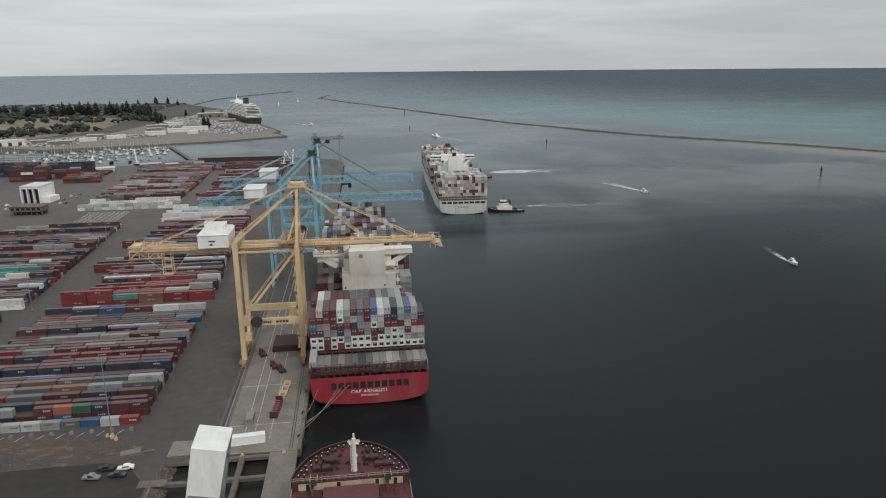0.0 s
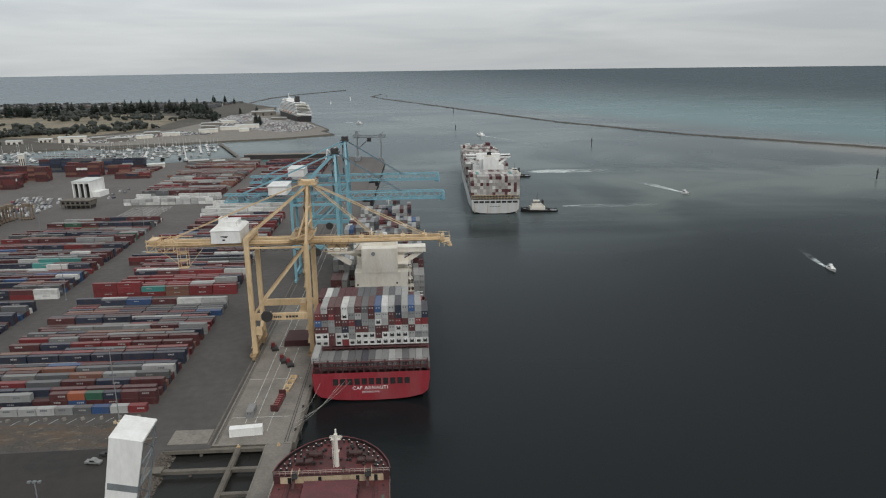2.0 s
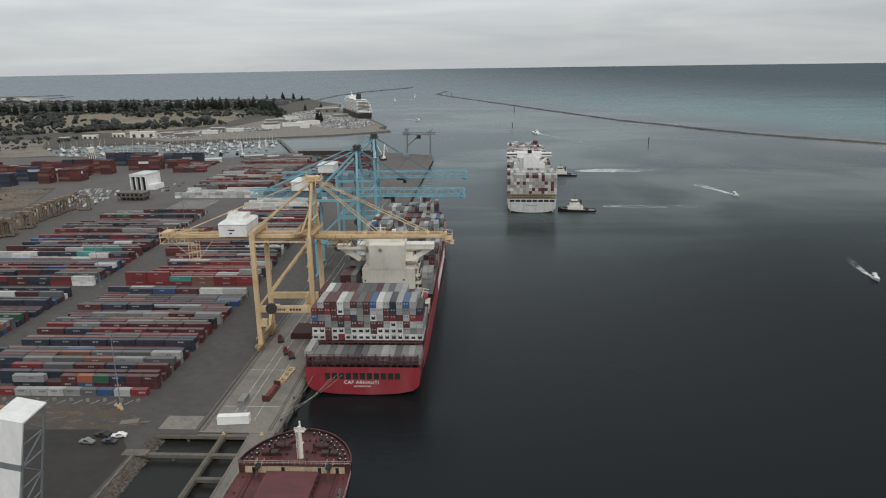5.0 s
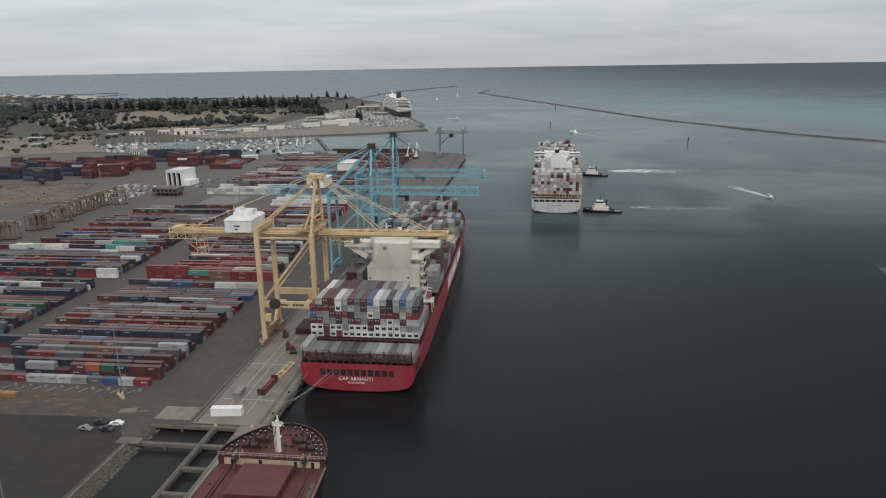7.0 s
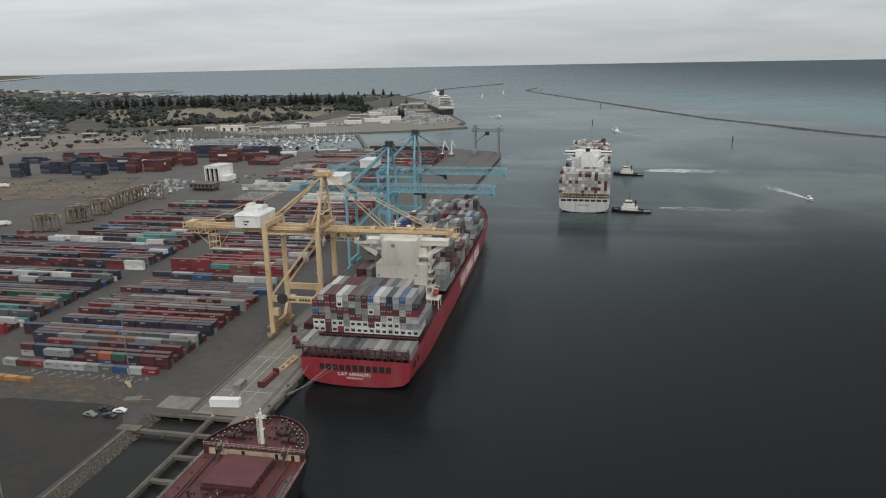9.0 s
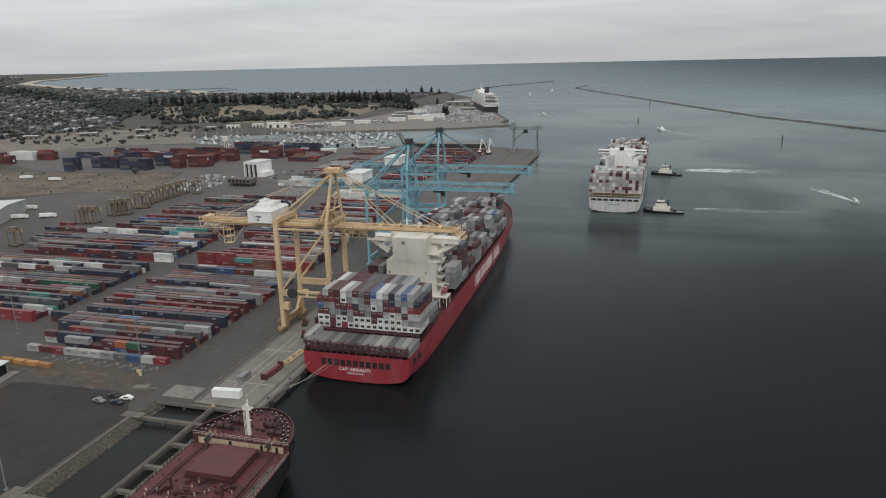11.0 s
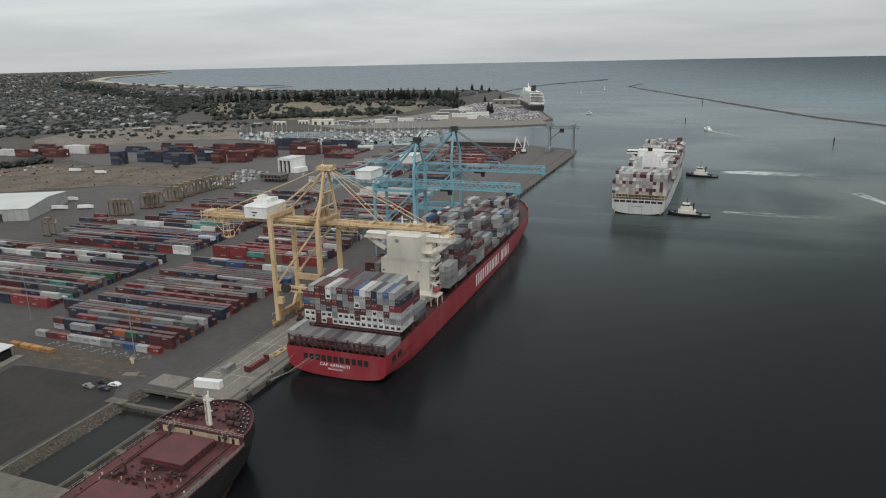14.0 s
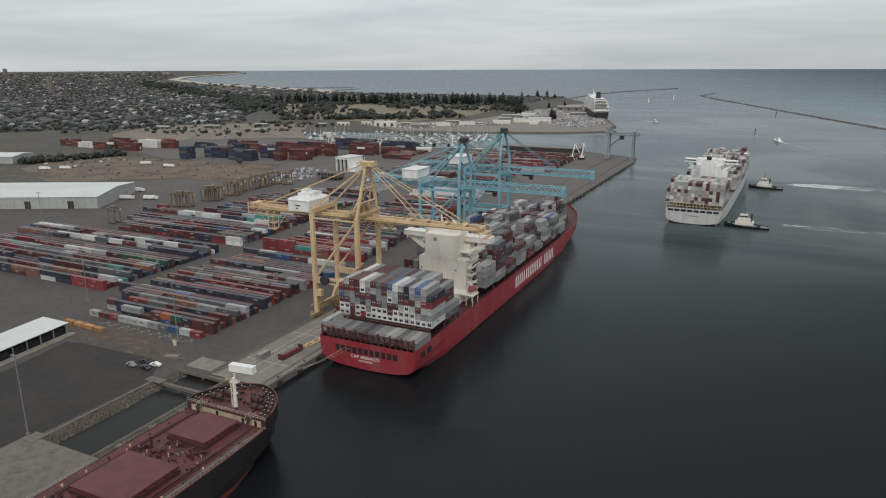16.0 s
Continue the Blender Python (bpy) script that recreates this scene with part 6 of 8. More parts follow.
    b = Build()
    b.box(35, -3.2, ZB - 3.4, 38, 3.2, ZB - 2.4)
    b.box(36.4, -2.8, ZB - 2.4, 37.8, 2.8, ZB + 1.2)
    part("boom_head", b, BLUE, c)
    b = Build()
    b.hexa([(-58.5, -8, ZB + 2.3), (-48.5, -8, ZB + 2.3), (-48.5, 8, ZB + 2.3), (-58.5, 8, ZB + 2.3), (-58.5, -8, ZB + 7), (-48.5, -8, ZB + 7), (-48.5, 8, ZB + 7), (-58.5, 8, ZB + 7)])
    b.box(-58.9, -8.4, ZB + 7, -48.1, 8.4, ZB + 7.4)
    part("machinery_house", b, WHITE, c, "white machinery house on top")
    b = Build()
    b.box(X2 - 0.9, YA - 0.8, 41.5, X2 + 0.9, YB + 0.8, 44.5)
    b.box(X2 - 0.9, YA - 0.9, 30, X2 + 0.9, YA + 0.9, 44.5)
    b.box(X2 - 0.9, YB - 0.9, 30, X2 + 0.9, YB + 0.9, 44.5)
    b.box(X2 - 3.4, YA + 2, 38, X2 - 0.9, YB - 2, 38.3)
    part("portal_head", b, BLUE, c)
    b = Build()
    b.box(X1 - 0.8, YA - 0.7, ZB - 3.2, X1 + 0.8, YB + 0.7, ZB - 0.6)
    b.beam((X1, YA, ZB - 9), (X1, YA + 4, ZB - 3), 0.9)
    b.beam((X1, YB, ZB - 9), (X1, YB - 4, ZB - 3), 0.9)
    part("rear_portal_head", b, BLUE, c)
    for k in range(6):
        b = Build()
        z = 45 + k * 4.2
        y0, y1 = (-2, 2) if k % 2 == 0 else (2, -2)
        b.beam((X2 - 2.6, y0, z), (X2 - 2.6, y1, z + 4.2), 0.8, 0.2)
        b.box(X2 - 3.4, y1 - 0.8, z + 4.1, X2 - 1.8, y1 + 0.8, z + 4.25)
        part("mast_stair", b, BLUE_WORN, c)
    for x, w, h in ((-70, 5, 2.4), (-40, 6, 2.8), (-30, 4, 2.2), (-76, 3, 3.0)):
        b = Build()
        b.box(x, -3.6, ZB - 2.1, x + w, 3.6, ZB - 2.1 + h)
        part("girder_gear", b, BLUE_WORN, c)
    b = Build()
    b.tube((-34, YA - 1.5, 17), (-34, YA - 0.4, 17), 2.3, 20)
    part("cable_reel", b, DARK_STEEL, c)
    b = Build()
    b.box(-8, -3, ZB - 3.6, -2, 3, ZB - 2.4)
    b.box(-4, -1.3, ZB - 6, -2, 1.3, ZB - 3.6)
    part("trolley", b, DARK_STEEL, c)


blue_crane(380)
blue_crane(445)


def grey_crane():
    c = thing("gantry_crane", "old grey portal gantry crane at the quay's far end", "gantry crane", at=(0, 884, 0.1))
    for x, y in ((-47, -9), (-47, 9), (-17, -9), (-17, 9)):
        b = Build()
        b.beam((x, y, 0), (x, y * 0.5, 34 if x < -30 else 31), 1.5)
        part("leg", b, GREY_STEEL, c)
    b = Build()
    b.box(-51, -6, 31, -43, 6, 33.5)
    b.box(-49, -4, 33.5, -45, 4, 37.5)
    b.box(-50, -10, 0.3, -44, 10, 5)
    part("machinery_house", b, GREY_STEEL, c)
    for y in (-4, 4):
        b = Build()
        for z in (29, 31.5):
            b.box(-52, y - 0.3, z - 0.3, -10, y + 0.3, z + 0.3)
        for i in range(12):
            b.beam((-52 + i * 3.5, y, 29 if i % 2 else 31.5), (-48.5 + i * 3.5, y, 31.5 if i % 2 else 29), 0.3)
        part("girder", b, GREY_STEEL, c)
    b = Build()
    b.beam((-47, 0, 14), (-30, 0, 29), 0.8)
    b.box(-34, -2, 24, -29, 2, 29)
    part("trolley", b, DARK_STEEL, c)
    b = Build()
    b.beam((-17, 0, 31), (-13, 0, 37), 0.6)
    b.box(-19, -3, 31, -15, 3, 34)
    part("sea_head", b, GREY_STEEL, c)


grey_crane()


# ---- quay furniture ----
def quay_edge(y):
    return -20.5 + 8.5 * (y - 198) / 668


rail = Build()
for x in (-47.2, -46.2, -24.0, -23.2):
    rail.box(x - 0.09, 199, 0.09, x + 0.09, 900, 0.2)
solid("crane_rail", rail, DARK_STEEL, "dark steel crane rails set along the quay", "rails", kind="structure")
trench = Build()
trench.box(-46.0, 199, 0.09, -45.3, 900, 0.105)
trench.box(-48.6, 199, 0.09, -48.0, 900, 0.125)
solid("trim_channel", trench, CONCRETE_OLD, "dark cable channel beside the crane rails", "channel", kind="structure")
lines = Build()
for x in (-39.4, -36.2):
    y = 206.0
    while y < 640:
        lines.box(x - 0.1, y, 0.095, x + 0.1, y + 5.2, 0.104)
        y += 6.0
for x, y0, y1 in ((-31.0, 206, 330),):
    lines.box(x - 0.07, y0, 0.095, x + 0.07, y1, 0.104)
for y in (216, 246, 278):
    lines.box(-46, y - 0.1, 0.095, -25, y + 0.1, 0.103)
for i in range(9):
    x = -80 - i * 6.3
    lines.hexa([(x, 219.5, 0.07), (x + 0.13, 219.5, 0.07), (x - 1.55, 216.3, 0.07), (x - 1.68, 216.3, 0.07), (x, 219.5, 0.125), (x + 0.13, 219.5, 0.125), (x - 1.55, 216.3, 0.125), (x - 1.68, 216.3, 0.125)])
for i in range(9):
    lines.box(-222 + i * 4.0, 545, 0.07, -221.7 + i * 4.0, 602, 0.125)
for i in range(15):
    lines.box(-222, 545 + i * 4.05, 0.07, -190, 545.3 + i * 4.05, 0.122)
solid("road_marking", lines, MARK_WHITE, "worn white painted lane lines on the quay", "road marking", kind="structure")

fend = Build()
fend.box(-0.05, -0.9, -3.2, 0.75, 0.9, -0.4)
fend.box(0.75, -1.1, -2.9, 0.9, 1.1, -0.6)
fender0 = solid("quay_fender", fend, RUBBER, "black rubber fender on the quay face", "fender", "quay fenders")
fender0.location = (quay_edge(205), 205, 0)
y = 217.0
while y < 862:
    copy_thing(fender0, pose(quay_edge(y), y, 0, 0, 0, -0.7))
    y += 12
bol = Build()
bol.tube((0, 0, 0), (0, 0, 0.6), 0.3, 10, 0.24)
bol.tube((0, 0, 0.6), (0, 0, 0.85), 0.42, 10, 0.34)
bol.box(-0.5, -0.5, -0.05, 0.5, 0.5, 0.06)
bollard0 = solid("quay_bollard", bol, DARK_STEEL, "dark cast iron mooring bollard on the quay edge", "bollard", "quay bollards")
bollard0.location = (quay_edge(206) - 1.1, 206, 0.09)
for i in range(1, 40):
    yy = 206 + i * 16
    copy_thing(bollard0, pose(quay_edge(yy) - 1.1, yy, 0.09))
kb = Build()
kb.hexa([(-21.6, 198, 0.05), (-20.5, 198, 0.05), (-12.0, 866, 0.05), (-13.1, 866, 0.05), (-21.6, 198, 0.3), (-20.5, 198, 0.3), (-12.0, 866, 0.3), (-13.1, 866, 0.3)])
solid("kerb_quay", kb, CONCRETE_OLD, "worn concrete coping along the quay edge", "kerb", kind="structure")

# loose things on the near apron
wb = Build()
v, f, m = box_shell(10.6, 2.6, 2.8)
wb.add(v, f)
ob = solid("white_container", wb, WHITE, "white steel box container on the bare quay apron", "shipping container")
ob.matrix_basis = pose(-37.4, 204.7, 0.1, 0, 0, 6)
container(-38.6, 218.2, 0.1, "grey", L20, "y", where="standing alone on the quay", group="loose quay boxes")
fr = thing("flat_rack", "maroon open flat rack loaded with red steel frames on the quay", "flat rack", at=(-30.6, 225.5, 0.1), turn=-4)
b = Build()
b.box(-1.25, -6, 0, 1.25, 6, 0.55)
part("base", b, BOX_PAINT["maroon"], fr)
for s in (-1, 1):
    b = Build()
    b.box(-1.25, s * 5.95 - 0.2, 0.55, 1.25, s * 5.95 + 0.2, 2.5)
    part("end_wall", b, BOX_PAINT["maroon"], fr)
b = Build()
for i in range(6):
    b.box(-0.9, -4.6 + i * 1.6, 0.6, 0.9, -3.7 + i * 1.6, 1.7)
part("load", b, BOX_PAINT["red"], fr)
sp = thing("crane_spreader", "yellow container spreader frame lying on the quay", "spreader", at=(-29.0, 240.5, 0.1), turn=-6)
for x in (-1.1, 1.1):
    b = Build()
    b.box(x - 0.2, -6, 0.3, x + 0.2, 6, 0.8)
    part("beam", b, YELLOW, sp)
for yy in (-6, -2, 2, 6):
    b = Build()
    b.box(-1.3, yy - 0.25, 0, 1.3, yy + 0.25, 1.1)
    part("cross_piece", b, YELLOW, sp)
for k in range(3):
    hc = Build()
    hc.loft([[(-7.5, -6.2, z), (7.5, -6.2, z), (7.5, 6.2, z), (-7.5, 6.2, z)] for z in (0.0, 0.95)], close=True, caps=True)
    ob = solid("hatch_cover", hc, DECK_MAROON, "maroon steel ship hatch cover stacked on the quay", "hatch cover", "stacked hatch covers")
    ob.location = (-30.0 + 0.2 * k, 284 - 0.15 * k, 0.1 + 0.97 * k)
for x, y, s in ((-35, 262, 1.0), (-31.8, 258, 0.8), (-41, 275, 1.1)):
    g = thing("tow_tractor", "small dark terminal tractor standing under the crane", "tractor", "terminal tractors", at=(x, y, 0.1), turn=20)
    b = Build()
    b.box(-1.2, -2.4, 0.6, 1.2, 2.4, 1.2)
    part("chassis", b, DARK_STEEL, g)
    b = Build()
    b.box(-1.1, 0.6, 1.2, 0.3, 2.2, 2.8)
    part("cab", b, BOX_PAINT["red"], g)
    for wx in (-1.1, 1.1):
        for wy in (-1.6, 1.6):
            b = Build()
            b.tube((wx - 0.2, wy, 0.5), (wx + 0.2, wy, 0.5), 0.5, 12)
            part("wheel", b, RUBBER, g)

# ---- inlet between the land and the outer walkway ----
wk = Build()
wk.box(-29.8, -120, -1.2, -21.4, 197.9, 0.05)
wk.box(-22.0, -120, 0.05, -21.4, 197.9, 0.3)
wk.box(-29.8, -120, 0.05, -29.3, 197.9, 0.22)
solid("pavement_walkway", wk, CONCRETE, "narrow concrete walkway on piles beside the bulk carrier", "walkway", kind="structure")
bm_ = Build()
bm_.box(-39.0, 139, -1.3, -37.4, 197.9, 0.0)
bm_.box(-38.5, 139, 0.0, -37.9, 197.9, 0.22)
solid("rail_beam", bm_, CONCRETE_OLD, "long concrete rail beam carried over the water", "beam", kind="structure")
for y in (196.6, 185.2, 172.5, 160, 147.5):
    b = Build()
    b.box(-62.5 if y > 180 else -37.4, y - 0.7, -1.2, -29.8, y + 0.7, -0.1)
    solid("cross_beam", b, CONCRETE_OLD, "concrete cross beam spanning the inlet", "beam", "inlet beams")
    for x in (-50, -38.2, -25.5):
        if x == -50 and y < 180:
            continue
        p = Build()
        p.tube((x, y, -8), (x, y, -1.1), 0.5, 10)
        solid("pile", p, CONCRETE_OLD, "round concrete pile standing in the inlet", "pile", "inlet piles")
pad = Build()
pad.box(-61.5, 199.5, 0.0, -48.8, 208.5, 0.24)
for x, y in ((-58, 203), (-55, 206), (-56, 201.5), (-52.5, 205.5), (-53.5, 202)):
    pad.tube((x, y, 0.24), (x, y, 0.34), 0.55, 10)
solid("pavement_pad", pad, CONCRETE, "raised old concrete pad with capped pile heads", "concrete pad", kind="structure")
ap = Build()
ap.box(-67.5, 60, -0.4, -29.8, 139.2, 0.16)
ap.box(-66.8, 136.4, 0.16, -61.5, 141.5, 0.3)
ap.box(-66, 183.5, 0.02, -58, 187, 0.28)
ap.box(-62.6, 141.5, -0.3, -61.8, 183.5, 0.3)
solid("pavement_ramp", ap, CONCRETE_OLD, "stained brown concrete ramp head and kerb beside the inlet", "concrete", kind="structure")
for x, y in ((-38.2, 196.8), (-25.5, 197.0)):
    p = Build()
    p.tube((x, y, 0.0), (x, y, 0.9), 0.35, 10, 0.3)
    p.box(x - 0.5, y - 0.5, 0, x + 0.5, y + 0.5, 0.35)
    solid("yellow_stop", p, YELLOW, "yellow rail end stop on the quay edge", "buffer stop", "rail stops")
sl = Build()
sl.loft([[(-62.2, y, 0.0), (-56.2, y, -4.4)] for y in (139, 160, 180, 198)])
solid("slope_revetment", sl, ROCK, "steep rock-armoured bank", "revetment", kind="structure")
rocks = Build()
rr = random.Random(17)
for i in range(5200):
    t = rr.random()
    x, y, z = -62 + 6.6 * t, rr.uniform(139.5, 197), -0.1 - 4.2 * t
    r = rr.uniform(0.14, 0.26) + 0.34 * rr.random() ** 3
    k = []
    for th in range(5):
        a = 2 * math.pi * th / 5 + rr.random()
        k.append((x + r * math.cos(a) * rr.uniform(.7, 1.2), y + r * math.sin(a) * rr.uniform(.7, 1.2), z + rr.uniform(-0.1, 0.25)))
    base = len(rocks.v)
    rocks.v += k + [(x, y, z + r * 0.8)]
    for j in range(5):
        rocks.f.append((base + j, base + (j + 1) % 5, base + 5))
        rocks.m.append(0)
solid("armour_rock", rocks, ROCK, "loose grey and brown armour rocks on the bank", "rocks", kind="stuff")


# ship loader with its boom raised
ld = thing("ship_loader", "white clad ship loader boom raised upright beside the bulk carrier", "ship loader", at=(-20.0, 84.5, 0))
b = Build()
top, low = Vector((0, 0, 69.2)), Vector((-11.8, 0, 9.0))
ax = (top - low).normalized()
nrm = Vector((ax.z, 0, -ax.x))
for s0, s1 in ((0.0, 1.0),):
    p, q = low, top
    a1, a2 = Vector((0, 2.7, 0)), nrm * 2.2
    b.hexa([p - a1 - a2, p - a1 + a2 * 0.2, p - a1 * 0.9 + a2 * 0.2, p - a1 * 0.9 - a2, q - a1 - a2, q - a1 + a2, q - a1 * 0.9 + a2, q - a1 * 0.9 - a2])
part("front_cladding", b, WHITE, ld)
b = Build()
q, p = top, low
a2 = nrm * 2.2
b.hexa([q - a2 + Vector((0, -2.7, 0)), q + a2 + Vector((0, -2.7, 0)), q + a2 + Vector((0, 2.9, 0.3)), q - a2 + Vector((0, 2.9, 0.3)),
        q - a2 + Vector((0, -2.7, 0.25)), q + a2 + Vector((0, -2.7, 0.25)), q + a2 + Vector((0, 2.9, 0.55)), q - a2 + Vector((0, 2.9, 0.55))])
part("end_plate", b, WHITE, ld)
b = Build()
k = ax * -7.6
b.hexa([q - a2 * 0.9 + k + Vector((0, -2.74, 0)), q + a2 * 0.96 + k + Vector((0, -2.74, 0)), q + a2 * 0.96 + k + Vector((0, -2.6, 0)), q - a2 * 0.9 + k + Vector((0, -2.6, 0)),
        q - a2 * 0.9 + k * 0.87 + Vector((0, -2.74, 0)), q + a2 * 0.96 + k * 0.87 + Vector((0, -2.74, 0)), q + a2 * 0.96 + k * 0.87 + Vector((0, -2.6, 0)), q - a2 * 0.9 + k * 0.87 + Vector((0, -2.6, 0))])
part("stripe", b, GREY_STEEL, ld)
b = Build()
for sy in (-2.3, 2.5):
    for sn in (-1, 1):
        b.beam(low + Vector((0, sy, 0)) + nrm * 2.0 * sn, top + Vector((0, sy, 0)) + nrm * 2.0 * sn, 0.28)
n = 17
for i in range(n):
    pa, pb = low.lerp(top, i / n), low.lerp(top, (i + 1) / n)
    for sn in (-1, 1):
        y0, y1 = (-2.3, 2.5) if i % 2 else (2.5, -2.3)
        b.beam(pa + Vector((0, y0, 0)) + nrm * 2 * sn, pb + Vector((0, y1, 0)) + nrm * 2 * sn, 0.16)
        b.beam(pb + Vector((0, -2.3, 0)) + nrm * 2 * sn, pb + Vector((0, 2.5, 0)) + nrm * 2 * sn, 0.16)
part("lattice", b, GREY_STEEL, ld)
b = Build()
b.box(-9.4, -5, 0.0, -1.8, 5, 2.0)
b.box(-13, -3.5, 2, -7.5, 3.5, 12)
part("portal_base", b, GREY_STEEL, ld)

# ---- near yard edge ----
lp = thing("light_pole", "slim grey floodlight pole at the yard edge", "light pole", "yard lights", at=(-83, 216.5, 0.06))
b = Build()
b.tube((0, 0, 0), (0, 0, 27), 0.22, 8, 0.12)
b.tube((0, 0, 0), (0, 0, 0.5), 0.6, 8)
part("pole", b, GREY_STEEL, lp)
b = Build()
b.beam((-1.4, 0, 27), (1.4, 0, 27), 0.14)
for x in (-1.2, 0, 1.2):
    b.box(x - 0.3, -0.35, 26.7, x + 0.3, 0.35, 27.1)
part("lamp_head", b, GREY_STEEL, lp)
for x, y in ((-68, 139.5), (-165, 237), (-163, 350), (-78, 408), (-165, 470), (-330, 330), (-240, 480)):
    copy_thing(lp, pose(x, y, 0.08))
blk = Build()
blk.hexa([(-0.65, -0.65, 0), (0.65, -0.65, 0), (0.65, 0.65, 0), (-0.65, 0.65, 0), (-0.5, -0.5, 0.9), (0.5, -0.5, 0.9), (0.5, 0.5, 0.9), (-0.5, 0.5, 0.9)])
block0 = solid("concrete_block", blk, CONCRETE, "pale concrete barrier block on the yard edge", "concrete block", "barrier blocks")
block0.location = (-77.5, 218.8, 0.07)
for i in range(1, 9):
    copy_thing(block0, pose(-77.5 - i * 6.3, 218.8 + 0.1 * (i % 3), 0.07, 0, 0, 12 * i))
for x, y, s in ((-82, 214, 1), (-80.5, 212.5, 0.8), (-84, 215.2, 0.7)):
    b = Build()
    b.box(-0.7 * s, -0.6 * s, 0, 0.7 * s, 0.6 * s, 1.0 * s)
    b.tube((0.2, 0, s), (0.2, 0, s * 1.7), 0.35 * s, 8)
    ob = solid("scrap_fitting", b, CREAM_OLD, "rusty cream pump fitting abandoned on the verge", "scrap", "scrap on the verge")
    ob.matrix_basis = pose(x, y, 0.12, 0, 0, 30)
sl2 = Build()
sl2.box(-6, -1.2, 0, 0, 1.8, 0.2)
sl2.box(0.5, -1.5, 0, 4.2, -1.1, 0.4)
ob = solid("concrete_slab", sl2, CONCRETE, "broken pale concrete slabs on the verge", "concrete slab")
ob.matrix_basis = pose(-70.5, 204.5, 0.12, 0, 0, 14)
for k in range(4):
    b = Build()
    for i in range(4):
        b.box(-2.9, -1.1, i * 0.42, 2.9, 1.1, i * 0.42 + 0.3)
        for x in (-2.4, 0, 2.2):
            b.box(x - 0.15, -1.1, i * 0.42 + 0.3, x + 0.15, 1.1, i * 0.42 + 0.42)
    ob = solid("timber_stack", b, WOOD, "stack of orange-brown timber packs at the yard edge", "timber stack", "timber stacks")
    ob.matrix_basis = pose(-144 + k * 6.6, 211.8 - 0.3 * k, 0.1, 0, 0, -3)
aw = thing("open_shed", "long pale-roofed open-sided shed beside the hardstand", "shed", at=(-138.5, 182, 0.06), turn=6.5)
b = Build()
b.hexa([(-7.2, -40, 5.6), (7.2, -40, 4.6), (7.2, 21, 4.6), (-7.2, 21, 5.6), (-7.2, -40, 5.9), (7.2, -40, 4.9), (7.2, 21, 4.9), (-7.2, 21, 5.9)])
part("roof", b, ROOF_PALE, aw)
b = Build()
b.box(-7, -40, 0, -6.6, 20.8, 5.4)
b.box(-6.6, 20.2, 0, 6.4, 20.6, 4.4)
part("back_wall", b, WALL_PALE, aw)
# solid black block added in place of the shaded space under the roof
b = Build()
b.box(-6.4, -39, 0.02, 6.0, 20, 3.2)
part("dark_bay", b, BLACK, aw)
for i in range(10):
    b = Build()
    b.box(6.5, -39 + i * 6.5, 0, 6.9, -38.6 + i * 6.5, 4.7)
    part("post", b, GREY_STEEL, aw)
b = Build()
b.box(7, -40, 0, 11, 21, 0.5)
part("plinth", b, CONCRETE, aw)


def car(x, y, turn, colour, ute=False):
    g = thing("parked_car", f"{'white' if colour is WHITE else 'silver grey' if colour is BOX_PAINT['grey'] else 'dark'} {'pickup' if ute else 'car'} parked on the asphalt hardstand", "car", "parked cars", at=(x, y, 0.11), turn=turn)
    b = Build()
    prof = [(-2.35, 0.35), (-2.35, 0.85), (-1.9, 0.95), (-1.0, 1.0), (-0.45, 1.5), (0.9, 1.52), (1.7, 1.0), (2.35, 0.9), (2.35, 0.35)]
    if ute:
        prof = [(-2.5, 0.45), (-2.45, 0.95), (-1.2, 1.08), (-0.6, 1.72), (0.7, 1.74), (0.85, 1.08), (2.5, 1.05), (2.55, 0.45)]
    b.loft([[(px, py, pz) for px, pz in prof] for py in (-0.9, 0.9)], close=True, caps=True)
    part("body", b, colour, g)
    b = Build()
    z0, z1 = (1.12, 1.62) if ute else (1.06, 1.42)
    b.hexa([(-0.95, -0.92, z0), (1.25 if not ute else 0.75, -0.92, z0), (1.25 if not ute else 0.75, 0.92, z0), (-0.95, 0.92, z0),
            (-0.5, -0.91, z1), (0.85 if not ute else 0.68, -0.91, z1), (0.85 if not ute else 0.68, 0.91, z1), (-0.5, 0.91, z1)])
    part("window", b, GLASS_DARK, g)
    for wx in (-1.45, 1.45):
        for wy in (-0.85, 0.85):
            b = Build()
            b.tube((wx, wy - 0.12, 0.33), (wx, wy + 0.12, 0.33), 0.33, 12)
            part("wheel", b, RUBBER, g)


car(-80.4, 190.3, 172, BOX_PAINT["grey"], True)
car(-73.2, 190.6, 176, BOX_PAINT["navy"], True)
car(-77.6, 194.6, 176, DARK_STEEL, True)
car(-72.0, 194.4, 8, WHITE)
